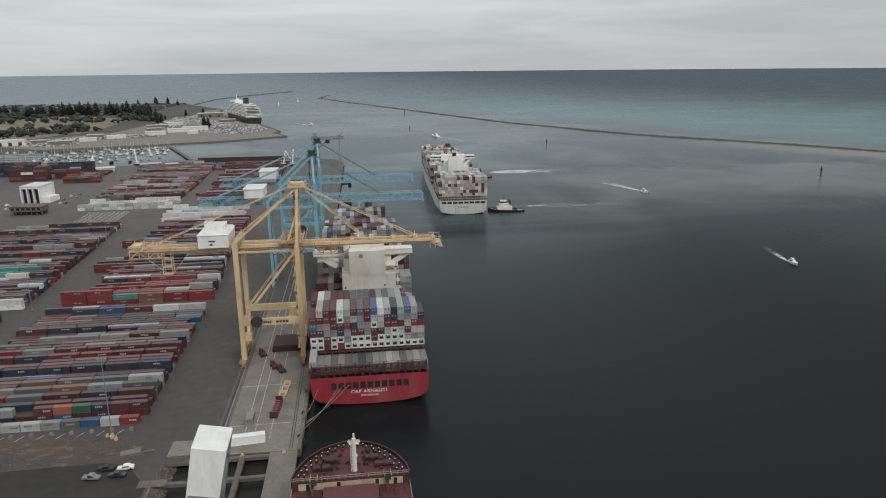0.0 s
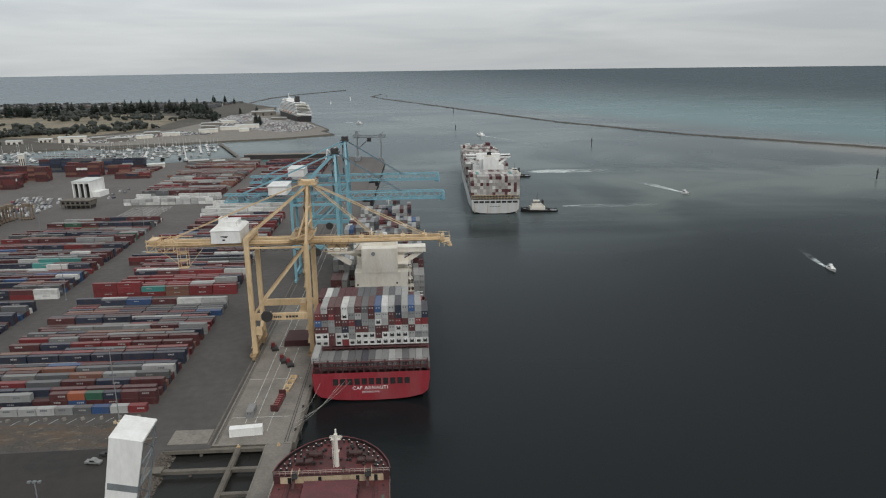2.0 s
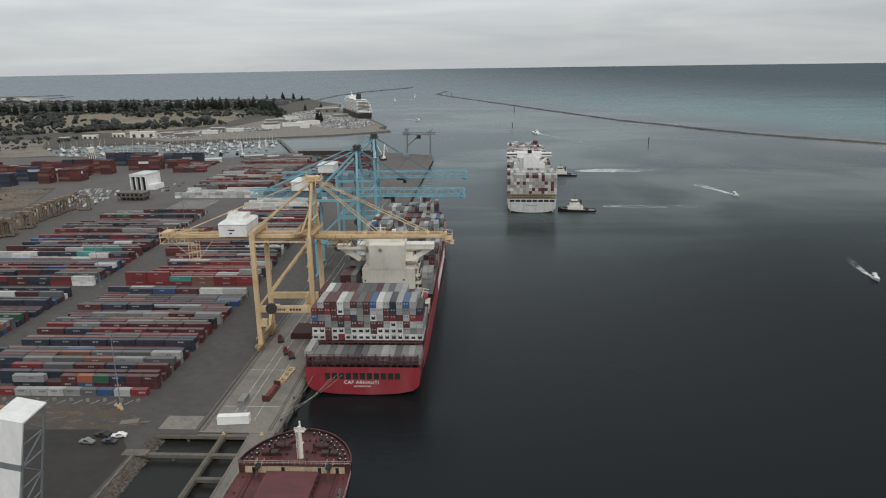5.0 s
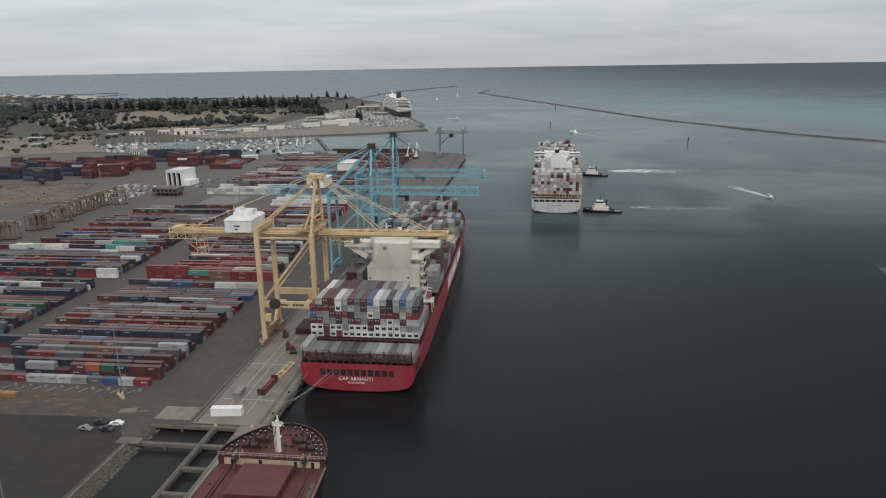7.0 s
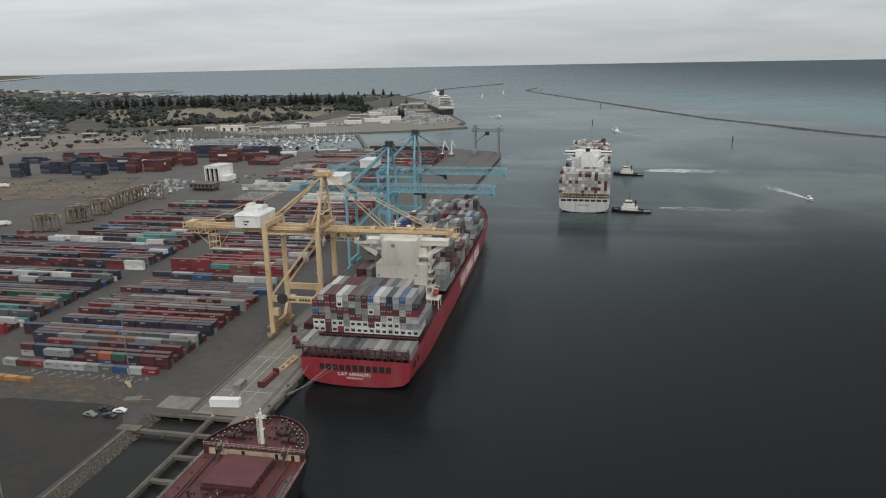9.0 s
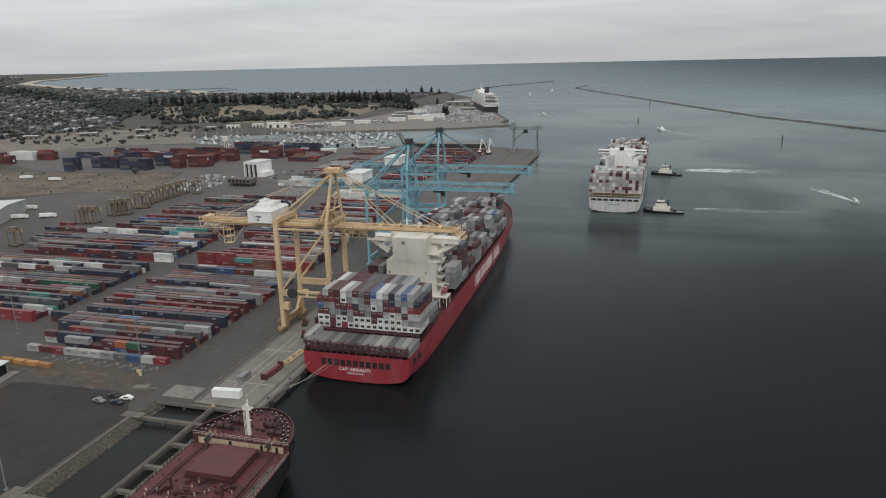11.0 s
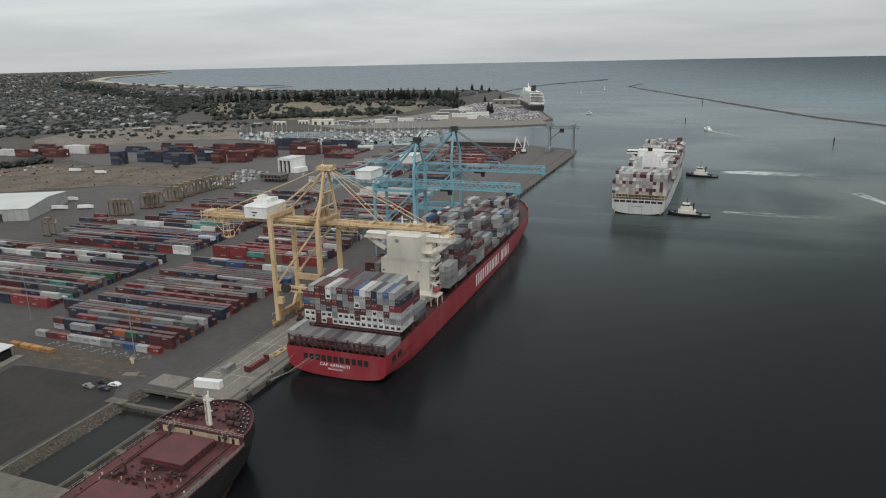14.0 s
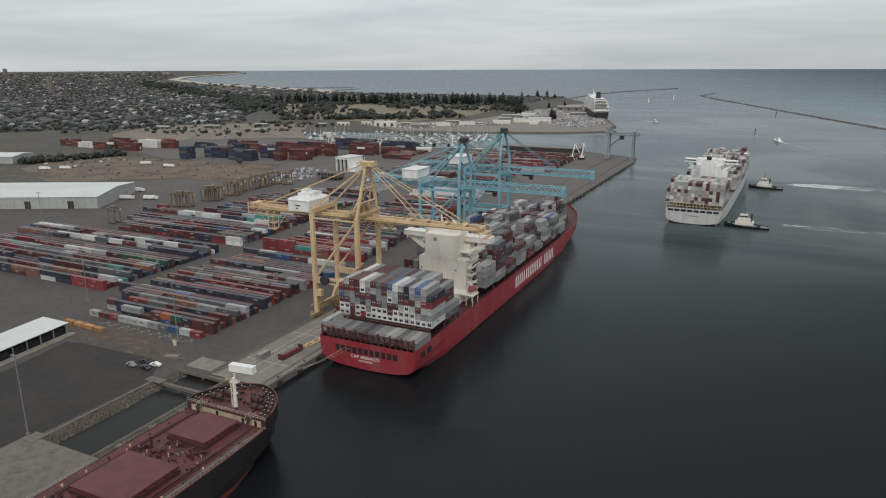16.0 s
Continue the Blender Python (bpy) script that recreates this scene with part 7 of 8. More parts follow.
# weeds and rubble on the verge
wd, db = Build(), Build()
rv = random.Random(23)
VP = [(-88, 214.5), (-80, 211), (-72, 203.5), (-84, 201), (-98, 200.5), (-117, 202), (-131, 204), (-116, 209), (-101, 212)]
for i in range(260):
    x, y = rv.uniform(-132, -71), rv.uniform(199, 215)
    if not inside((x, y), VP) and rv.random() < 0.8:
        continue
    dense = noise.noise(Vector((x * 0.13, y * 0.25, 2.0)))
    if dense + rv.uniform(-0.15, 0.15) > 0.05:
        r = rv.uniform(0.15, 0.42)
        k = len(wd.v)
        wd.v += [(x + r * math.cos(a) * rv.uniform(.6, 1.2), y + r * math.sin(a) * rv.uniform(.6, 1.2), 0.1) for a in (0, 1.2, 2.5, 3.8, 5.0)] + [(x, y, 0.16 + r * 0.3)]
        for j in range(5):
            wd.f.append((k + j, k + (j + 1) % 5, k + 5))
            wd.m.append(0)
    elif rv.random() < 0.3:
        s = rv.uniform(0.06, 0.18)
        db.box(x - s, y - s * rv.uniform(.5, 2), 0.1, x + s, y + s, 0.13 + s * 0.8)
solid("verge_weeds", wd, WEED, "low straggling weeds on the bare verge", "weeds", kind="stuff")
solid("rubble", db, CONCRETE, "small pale rubble strewn on the verge", "rubble", kind="stuff")


# ---- buildings and plant round the yard ----
def straddle():
    c = thing("straddle_carrier", "tall tan straddle carrier parked in a line", "straddle carrier", "straddle carriers", at=(-305, 543, 0.06))
    for x in (-2.3, 2.3):
        b = Build()
        b.box(x - 0.45, -4.6, 0.7, x + 0.45, 4.6, 1.7)
        part("side_sill", b, STRAD, c)
        for y in (-3.6, 3.6):
            b = Build()
            b.box(x - 0.3, y - 0.4, 1.7, x + 0.3, y + 0.4, 11.2)
            part("leg", b, STRAD, c)
        for y in (-3.6, -1.4, 1.4, 3.6):
            w = Build()
            w.tube((x - 0.3, y, 0.7), (x + 0.3, y, 0.7), 0.7, 10)
            part("wheel", w, RUBBER, c)
        b = Build()
        b.box(x - 0.35, -4.2, 11.0, x + 0.35, 4.2, 11.9)
        part("top_beam", b, STRAD, c)
    b = Build()
    for y in (-4, 4):
        b.box(-2.3, y - 0.4, 11.1, 2.3, y + 0.4, 11.9)
    b.box(-1.8, -2.6, 11.9, 1.8, 2.6, 13.2)
    part("engine_deck", b, STRAD, c)
    b = Build()
    b.box(-1.2, -2.8, 8.6, 1.2, 2.8, 9.1)
    part("spreader", b, STRAD, c)
    b = Build()
    b.box(2.1, -4.9, 9.2, 3.4, -3.5, 11.2)
    part("cab", b, CREAM_OLD, c)
    return c


sc0 = straddle()
rng = random.Random(2)
for x, y in ((-308, 433), (-303, 434.5), (-298.5, 436), (-303, 462), (-299, 465), (-295, 468), (-303, 471), (-303, 491), (-298, 493), (-305, 506), (-305, 517), (-305, 527), (-305, 535),
             (-305, 551), (-305, 559), (-292, 560), (-301, 367)):
    copy_thing(sc0, pose(x + rng.uniform(-1, 1), y, 0.06, 0, 0, rng.choice([85, 90, 92])))


def warehouse(name, label, x, y, w, d, h, turn, ridge=2.0, roof=ROOF_PALE, wall=WALL_PALE, doors=0):
    t = thing(name, label, "building", at=(x, y, 0.05), turn=turn)
    b = Build()
    b.box(0, 0, 0, w, d, h)
    wl_ = part("wall", b, wall, t)
    b = Build()
    e = 0.6
    b.hexa([(-e, -e, h), (w + e, -e, h), (w + e, d / 2, h + ridge), (-e, d / 2, h + ridge), (-e, -e, h + 0.3), (w + e, -e, h + 0.3), (w + e, d / 2, h + ridge + 0.3), (-e, d / 2, h + ridge + 0.3)])
    b.hexa([(-e, d / 2, h + ridge), (w + e, d / 2, h + ridge), (w + e, d + e, h), (-e, d + e, h), (-e, d / 2, h + ridge + 0.3), (w + e, d / 2, h + ridge + 0.3), (w + e, d + e, h + 0.3), (-e, d + e, h + 0.3)])
    part("roof", b, roof, t)
    b = Build()
    b.face([(0, 0, h), (0, d, h), (0, d / 2, h + ridge)][::-1])
    b.face([(w, 0, h), (w, d, h), (w, d / 2, h + ridge)])
    part("gable", b, wall, t)
    for i in range(doors):
        o = Build()
        x0 = w * (i + 0.3) / doors
        o.box(x0, -0.06, 0, x0 + min(5, w / doors * 0.5), 0.05, h * 0.65)
        part("door", o, DARK_STEEL, t)
    return t


big = warehouse("warehouse", "large pale grey metal warehouse with low roof", -487, 337, 141, 74, 9.5, 26.5, 2.5, doors=4)
for i in range(24):
    b = Build()
    b.box(3 + i * 5.8, -0.08, 0.2, 3.16 + i * 5.8, 0.04, 9.3)
    part("wall_seam", b, GREY_STEEL, big)
warehouse("warehouse", "pale-roofed shed beside trees at the yard's edge", -745, 520, 60, 45, 8, 25, 2)
warehouse("quay_shed", "long low shed with pale roof beside the basin", -196, 908, 106, 15, 6.5, 0, 0.6, roof=CONCRETE, wall=DARK_STEEL, doors=6)
t = thing("workshop", "tall white workshop with three dark open bays", "building", at=(-299, 656, 0.05), turn=-6)
b = Build()
b.box(0, 0, 13.2, 17.2, 26, 15.2)
b.box(0, 25.5, 0, 17.2, 26, 13.2)
part("wall", b, WHITE, t)
for x in (0, 5.4, 10.8, 16.2):
    b = Build()
    b.box(x, 0, 0, x + 1.0, 25.5, 13.2)
    part("pier", b, WHITE, t)
b = Build()
b.box(-0.4, -0.4, 15.2, 17.6, 26.4, 15.6)
part("roof", b, ROOF_PALE, t)
# black panels set back in the open bays paint their shaded depth
for x in (1.0, 6.4, 11.8):
    b = Build()
    b.box(x + 0.05, 3, 0.02, x + 4.35, 3.4, 13.0)
    part("bay_door", b, BLACK, t)
b = Build()
b.box(17.2, 3, 0, 24, 20, 5)
part("annex", b, WHITE, t)
t = thing("site_office", "two-storey brown site office on posts", "building", at=(-284, 600, 0.05), turn=-4)
b = Build()
b.box(0, 0, 3.2, 26, 12, 7.2)
part("upper_floor", b, CONCRETE_OLD, t)
b = Build()
b.box(-0.5, -0.5, 7.2, 26.5, 12.5, 7.5)
part("roof", b, CONCRETE_OLD, t)
for i in range(7):
    b = Build()
    b.box(0.2 + i * 4.2, 0.2, 0, 0.8 + i * 4.2, 0.8, 3.2)
    part("post", b, CONCRETE_OLD, t)
    if i < 6:
        o = Build()
        o.box(1.2 + i * 4.2, -0.06, 4.4, 3.8 + i * 4.2, 0.05, 6.2)
        part("window", o, GLASS_DARK, t)
b = Build()
b.box(1, 4, 0, 25, 11, 3.2)
part("ground_floor", b, DARK_STEEL, t)

for x, y, w, d, h, lab in ((-560, 1174, 42, 14, 9, "white marina clubhouse with balconies"), (-372, 1770, 60, 34, 10, "long white cruise terminal hall"), (-345, 1366, 40, 14, 6, "white dockside storage shed"),
                           (-390, 1395, 26, 12, 6, "pale dockside storage shed"), (-462, 1290, 26, 10, 5, "pale dockside storage shed"), (-420, 1262, 30, 10, 5, "white dockside storage shed"), (-520, 1205, 22, 10, 5, "pale dockside storage shed"),
                           (-600, 1190, 20, 10, 5, "white small marina shed"), (-660, 1130, 16, 9, 5, "pale small waterside shed"), (-300, 1330, 18, 9, 5, "white dockside storage shed"), (-470, 885, 7, 5, 15, "white tall narrow silo building"),
                           (-835, 1009, 30, 12, 5, "pale shed on vacant land"), (-770, 1075, 26, 10, 5, "small white shed on vacant land"), (-700, 990, 22, 9, 4, "small white shed on vacant land"), (-640, 1165, 24, 9, 5, "white small marina shed"),
                           (-480, 1172, 34, 11, 6, "pale dockside storage shed"), (-452, 1225, 26, 9, 5, "white dockside storage shed"), (-372, 1318, 34, 12, 6, "white dockside storage shed"), (-322, 1392, 46, 13, 7, "white dockside storage shed"),
                           (-410, 1470, 40, 12, 6, "pale dockside storage shed"), (-385, 1530, 30, 14, 6, "white dockside storage shed"), (-290, 1600, 34, 12, 6, "pale dockside storage shed"), (-905, 960, 26, 9, 5, "pale shed on vacant land"),
                           (-255, 868, 24, 10, 5, "pale dockside storage shed"), (-300, 850, 20, 9, 4, "white dockside storage shed"), (-226, 872, 14, 8, 4, "pale dockside storage shed")):
    warehouse("harbour_building", lab, x, y, w, d, h, rng.uniform(10, 24), 1.2, roof=ROOF_PALE if lab.startswith("white") else WALL_PALE, wall=CREAM if lab.startswith("white") else CONCRETE, doors=0 if "dockside" in lab else 3)
for x, y in ((-3693, 2494), (-2976, 2232), (-2500, 1900)):
    b = Build()
    b.box(x - 9, y - 7, lift(x, y) - 1, x + 9, y + 7, lift(x, y) + 38)
    b.box(x - 5, y - 4, lift(x, y) + 38, x + 5, y + 4, lift(x, y) + 42)
    solid("apartment_tower", b, CONCRETE, "distant pale apartment tower among trees", "building", "distant towers")


def mobile_crane(x, y, turn):
    t = thing("harbour_crane", "small white mobile crane with folded jib on the far quay", "mobile crane", "mobile cranes", at=(x, y, 0.06), turn=turn)
    b = Build()
    b.box(-4, -2, 0.6, 4, 2, 2.4)
    part("carrier", b, DARK_STEEL, t)
    b = Build()
    b.box(-2.5, -1.6, 2.4, 2.2, 1.6, 5)
    part("cab", b, WHITE, t)
    b = Build()
    b.beam((0, 0, 4.5), (3, 0, 20), 1.1)
    b.beam((3, 0, 20), (9, 0, 9), 0.8)
    part("jib", b, WHITE, t)


mobile_crane(-84, 850, 20)
mobile_crane(-74, 858, 60)
mobile_crane(-268, 900, 140)


# ---- cruise ship and small craft ----
def cruise_ship():
    s = thing("cruise_ship", "white cruise ship with dark hull berthed at the far terminal", "cruise ship", at=(-208, 1548, 0), turn=19.5)
    st = [(0, 15, 12, 13, -8), (5, 16, 14, 13, -8), (40, 16.2, 15.8, 13, -8), (210, 16.2, 15.8, 13, -8), (250, 12, 9, 14, -8), (272, 5, 2, 15, -8), (280, 0.5, 0.2, 15.5, -8)]
    ship_lofted("hull", s, st, HULL_BLACK, GREY_STEEL)
    for k, (y0, y1, w) in enumerate(((2, 248, 16), (3, 240, 16), (5, 234, 16), (8, 228, 16), (10, 222, 15.6), (13, 216, 15.6), (17, 212, 15), (24, 205, 14), (40, 200, 12))):
        z = 12.5 + k * 3
        b = Build()
        b.box(-w, y0, z, w, y1, z + 1.3)
        b.box(-w - 0.5, y0 - 0.8, z + 2.6, w + 0.5, y1 + 0.4, z + 3)
        dk = part("deck_level", b, WHITE, s)
        g = Build()
        g.box(-w + 0.8, y0 + 0.6, z + 1.3, w - 0.8, y1 - 0.6, z + 2.6)
        part("window_band", g, GLASS_DARK, dk)
    b = Build()
    b.hexa([(-5, 70, 39), (5, 70, 39), (5, 88, 39), (-5, 88, 39), (-4, 66, 53), (4, 66, 53), (4, 80, 53), (-4, 80, 53)])
    part("funnel", b, DARK_STEEL, s)
    b = Build()
    b.box(-11, 150, 39, 11, 190, 44)
    b.tube((0, 180, 44), (0, 180, 56), 0.9, 8, 0.4)
    b.tube((0, 165, 44), (0, 165, 48), 3.0, 12, 1.0)
    part("upper_house", b, WHITE, s)
    for side in (-1, 1):
        for k in range(9):
            b = Build()
            y = 40 + k * 17
            b.loft([[(side * 17.2 + dx, y + yy, 17.5 + dz) for dx, dz in ((-w, 0), (-w * 0.7, -1.3), (w * 0.7, -1.3), (w, 0), (w * 0.6, 1.0), (-w * 0.6, 1.0))] for yy, w in ((0, 0.3), (1.5, 1.5), (9, 1.5), (10.5, 0.3))], close=True, caps=True)
            part("tender", b, ORANGE if k % 2 else WHITE, s)
    for k in range(4):
        b = Build()
        b.box(-13 + k * 0.8, -1.5 + k * 6.5, 27.6 + k * 3, 13 - k * 0.8, 8 + k * 6.5, 28.0 + k * 3)
        part("aft_terrace", b, CREAM, s)
    b = Build()
    b.tube((-9, 205, 39), (-9, 205, 43), 2.6, 14, 2.0)
    b.tube((9, 205, 39), (9, 205, 43), 2.6, 14, 2.0)
    part("radome", b, WHITE, s)


cruise_ship()


def launch(x, y, turn, size=1.0):
    c = thing("motor_boat", "small white motor cruiser under way on the harbour", "motor boat", "motor boats", at=(x, y, 0), turn=turn)
    b = Build()
    zz = SEA_Z
    st = [(0, 1.7, 1.5, 1.1), (3, 2.0, 1.8, 1.1), (7, 1.9, 1.4, 1.4), (10, 1.0, 0.5, 1.8), (11.5, 0.1, 0.05, 2.0)]
    rings = [[(-a * size, yy * size, zz + h * size), (-w * size, yy * size, zz - 0.2), (w * size, yy * size, zz - 0.2), (a * size, yy * size, zz + h * size)] for yy, a, w, h in st]
    b.loft(rings)
    b.face(rings[0])
    b.loft([[r[3], r[0]] for r in rings])
    part("hull", b, WHITE, c)
    b = Build()
    q = lambda x, y, z: (x * size, y * size, zz + z * size)
    b.hexa([q(-1.4, 2.6, 1.1), q(1.4, 2.6, 1.1), q(1.2, 7.6, 1.3), q(-1.2, 7.6, 1.3), q(-1.3, 2.8, 2.5), q(1.3, 2.8, 2.5), q(1.0, 6.2, 2.5), q(-1.0, 6.2, 2.5)])
    b.hexa([q(-1.2, 2.9, 3.2), q(1.2, 2.9, 3.2), q(1.0, 5.2, 3.2), q(-1.0, 5.2, 3.2), q(-1.2, 2.9, 3.35), q(1.2, 2.9, 3.35), q(1.0, 5.2, 3.35), q(-1.0, 5.2, 3.35)])
    cb = part("cabin", b, WHITE, c)
    b = Build()
    b.hexa([q(-1.42, 3.2, 1.6), q(1.42, 3.2, 1.6), q(1.15, 7.0, 1.7), q(-1.15, 7.0, 1.7), q(-1.36, 3.2, 2.2), q(1.36, 3.2, 2.2), q(1.07, 6.6, 2.2), q(-1.07, 6.6, 2.2)])
    part("window", b, GLASS_DARK, cb)


def foam_material():
    m = paint("broken_foam", (0.55, 0.60, 0.59), 0.8, vary=0, grain=0.15, scale=0.3, dirt_amount=0.0)
    n, l = m.node_tree.nodes, m.node_tree.links
    bs = n["Principled BSDF"]
    geo = n.new("ShaderNodeNewGeometry")
    nz = n.new("ShaderNodeTexNoise")
    nz.inputs["Scale"].default_value, nz.inputs["Detail"].default_value, nz.inputs["Distortion"].default_value = 0.11, 7, 1.5
    sc = n.new("ShaderNodeVectorMath")
    sc.operation = "MULTIPLY"
    sc.inputs[1].default_value = (0.7, 1.4, 1)
    uv = n.new("ShaderNodeUVMap")
    uv.uv_map = "fade"
    sep = n.new("ShaderNodeSeparateXYZ")
    mr = n.new("ShaderNodeMapRange")
    mr.inputs["From Min"].default_value, mr.inputs["From Max"].default_value = 0.42, 0.70
    mul = n.new("ShaderNodeMath")
    mul.operation = "MULTIPLY"
    l.new(geo.outputs["Position"], sc.inputs[0])
    l.new(sc.outputs[0], nz.inputs["Vector"])
    add = n.new("ShaderNodeMath")
    add.operation = "ADD"
    l.new(uv.outputs[0], sep.inputs[0])
    l.new(nz.outputs["Fac"], add.inputs[0])
    off = n.new("ShaderNodeMath")
    off.operation = "MULTIPLY_ADD"
    off.inputs[1].default_value, off.inputs[2].default_value = 0.30, -0.13
    l.new(sep.outputs["X"], off.inputs[0])
    l.new(off.outputs[0], add.inputs[1])
    l.new(add.outputs[0], mr.inputs["Value"])
    l.new(mr.outputs[0], mul.inputs[0])
    l.new(sep.outputs["Y"], mul.inputs[1])
    l.new(mul.outputs[0], bs.inputs["Alpha"])
    return m


FOAM_BROKEN = foam_material()


def wake(pts, label, strength=1.0):
    """A trail of broken foam lying on the water: (x, y, half width, density) along its line."""
    b = Build()
    rows, dens = [], []
    P = [Vector((p[0], p[1])) for p in pts]
    for i, (x, y, w, d) in enumerate(pts):
        t = (P[min(i + 1, len(P) - 1)] - P[max(i - 1, 0)]).normalized()
        nn = Vector((-t.y, t.x))
        row = []
        for k in range(7):
            s = (k - 3) / 3
            row.append((x + nn.x * w * s, y + nn.y * w * s, SEA_Z + 0.06))
            dens.append((d * strength, 0.0 if abs(s) > 0.99 else min(1.0, d * strength * 1.3)))
        rows.append(row)
    b.loft(rows)
    ob = solid("wake", b, FOAM_BROKEN, label, "wake", kind="structure")
    uv = ob.data.uv_layers.new(name="fade")
    for loop in ob.data.loops:
        uv.data[loop.index].uv = dens[loop.vertex_index]
    ob.visible_shadow = False


launch(265.5, 379, 172, 0.9)
wake([(265, 380, 0.9, 1.0), (266, 388, 1.8, 0.8), (268, 400, 2.4, 0.45), (271, 413, 2.6, 0.2), (273, 422, 2.8, 0.0)], "short white wake behind the motor boat")
launch(275, 628, 195, 1.0)
wake([(276, 629, 1.5, 1.2), (270, 650, 4, 0.9), (262, 675, 7, 0.55), (254, 700, 9, 0.2), (248, 720, 9, 0.0)], "spreading white wake behind the motor boat")
launch(148, 1192, 25, 1.9)
wake([(150, 1190, 2, 0.9), (170, 1150, 4, 0.6), (195, 1105, 5, 0.3), (215, 1070, 6, 0.0)], "thin pale wake behind the motor boat")
launch(-92, 1508, 220, 1.9)
wake([(-92, 1512, 3, 1.1), (-106, 1535, 6, 0.7), (-125, 1560, 9, 0.25), (-140, 1578, 9, 0.0)], "pale wake behind the distant boat")
wake([(152, 772, 6, 0.35), (162, 775, 9, 1.0), (178, 778, 13, 0.95), (195, 776, 15, 0.8), (215, 774, 15, 0.55), (240, 772, 16, 0.3), (290, 764, 18, 0.12), (340, 756, 18, 0)], "white churned propeller wash behind the tug")
wake([(147, 575, 3, 0.1), (152, 576, 4, 0.75), (163, 576, 6, 0.5), (180, 575, 8, 0.35), (210, 574, 9, 0.3), (240, 573, 9, 0.1), (270, 572, 9, 0)], "faint propeller wash behind the tug")


def sail(x, y):
    b = Build()
    z = SEA_Z + lift(x, y)
    b.loft([[(x - 1, y - 4, z + 0.8), (x + 1, y - 4, z + 0.8)], [(x - 1.2, y, z + 1), (x + 1.2, y, z + 1)], [(x - 0.1, y + 5, z + 1.2), (x + 0.1, y + 5, z + 1.2)]])
    b.hexa([(x - 3, y - 0.1, z + 1.8), (x + 2.2, y - 0.1, z + 1.8), (x + 2.2, y + 0.1, z + 1.8), (x - 3, y + 0.1, z + 1.8), (x - 0.1, y - 0.1, z + 16), (x + 0.1, y - 0.1, z + 16), (x + 0.1, y + 0.1, z + 16), (x - 0.1, y + 0.1, z + 16)])
    solid("sailing_boat", b, WHITE, "small distant sailing boat with white sail", "sailing boat", "sailing boats")


sail(-186, 2542)
sail(-230, 2300)
for x, y, h in ((108, 1308, 11), (297, 1039, 10), (500, 679, 11), (137, 1817, 11), (-60, 2700, 12)):
    t = thing("channel_marker", "dark channel marker post standing in the water", "channel marker", "channel markers", at=(x, y, SEA_Z))
    b = Build()
    b.tube((0, 0, -3), (0, 0, h * 0.75), 0.7, 8)
    part("pile", b, DARK_STEEL, t)
    b = Build()
    b.box(-1.1, -1.1, h * 0.62, 1.1, 1.1, h * 0.68)
    b.tube((0, 0, h * 0.7), (0, 0, h), 0.9, 8, 0.3)
    part("top_mark", b, DARK_STEEL, t)

# marina: moored yachts and pontoons
BASIN = [(-254, 907), (-332, 885), (-354, 903), (-413, 886), (-543, 929), (-625, 1031), (-472, 1106), (-437, 1082), (-322, 1147), (-270, 1110)]
rng = random.Random(31)
yb, mb = Build(), Build()
n = 0
for row in range(9):
    for i in range(34):
        x = -620 + i * 10.5 + row * 3
        y = 915 + row * 24 + rng.choice([-7, 7])
        if not inside((x, y), BASIN) or (x > -330 and y < 960) or (-520 < x < -440 and row % 3 == 0) or noise.noise(Vector((x * 0.02, y * 0.02, 7.7))) < -0.3 + (0.0 if x < -430 else -0.2) or rng.random() < 0.04:
            continue
        L, w = rng.uniform(4, 7), rng.uniform(1.3, 2.0)
        z = SEA_Z
        yb.loft([[(x - w, y - L, z + 1.2), (x - w, y - L, z - 0.2), (x + w, y - L, z - 0.2), (x + w, y - L, z + 1.2)], [(x - w, y + L * .4, z + 1.3), (x - w, y + L * .4, z - 0.2), (x + w, y + L * .4, z - 0.2), (x + w, y + L * .4, z + 1.3)],
                 [(x - .1, y + L, z + 1.6), (x - .1, y + L, z), (x + .1, y + L, z), (x + .1, y + L, z + 1.6)]])
        yb.box(x - w * .95, y - L * .98, z + 0.8, x + w * .95, y + L * .4, z + 1.25)
        yb.box(x - w * .7, y - L * .5, z + 1.25, x + w * .7, y + L * .2, z + rng.uniform(1.9, 3.6))
        if rng.random() < 0.6:
            mb.beam((x, y, z + 1), (x, y, z + rng.uniform(11, 17)), 0.28)
            mb.beam((x, y - L * .6, z + 2.6), (x, y, z + 2.8), 0.3)
        n += 1
solid("moored_yachts", yb, YACHT_MIX, "crowd of white yachts and launches moored in the marina", "yachts", kind="stuff")
solid("yacht_masts", mb, HULL_GREY, "many thin yacht masts in the marina", "masts", kind="stuff")
pn = Build()
for row in range(9):
    pn.box(-560 + row * 14, 914 + row * 24, SEA_Z - 0.3, -345 + row * 8, 916 + row * 24, SEA_Z + 0.5)
solid("pavement_pontoon", pn, CONCRETE, "pale floating pontoons between the yachts", "pontoon", kind="structure")

jt = Build()
for i in range(12):
    t0, t1 = i / 12, (i + 1) / 12
    a, c = Vector((-292, 1148, -0.6)).lerp(Vector((-213, 948, -0.6)), t0), Vector((-292, 1148, -0.6)).lerp(Vector((-213, 948, -0.6)), t1)
    jt.beam(a, c, 5.0, 0.7)
    jt.tube((a.x, a.y, -8), (a.x, a.y, -0.6), 0.6, 8)
solid("jetty", jt, CONCRETE_OLD, "narrow weathered jetty on piles across the basin", "jetty", kind="structure")

# parked cars far off
pc = Build()


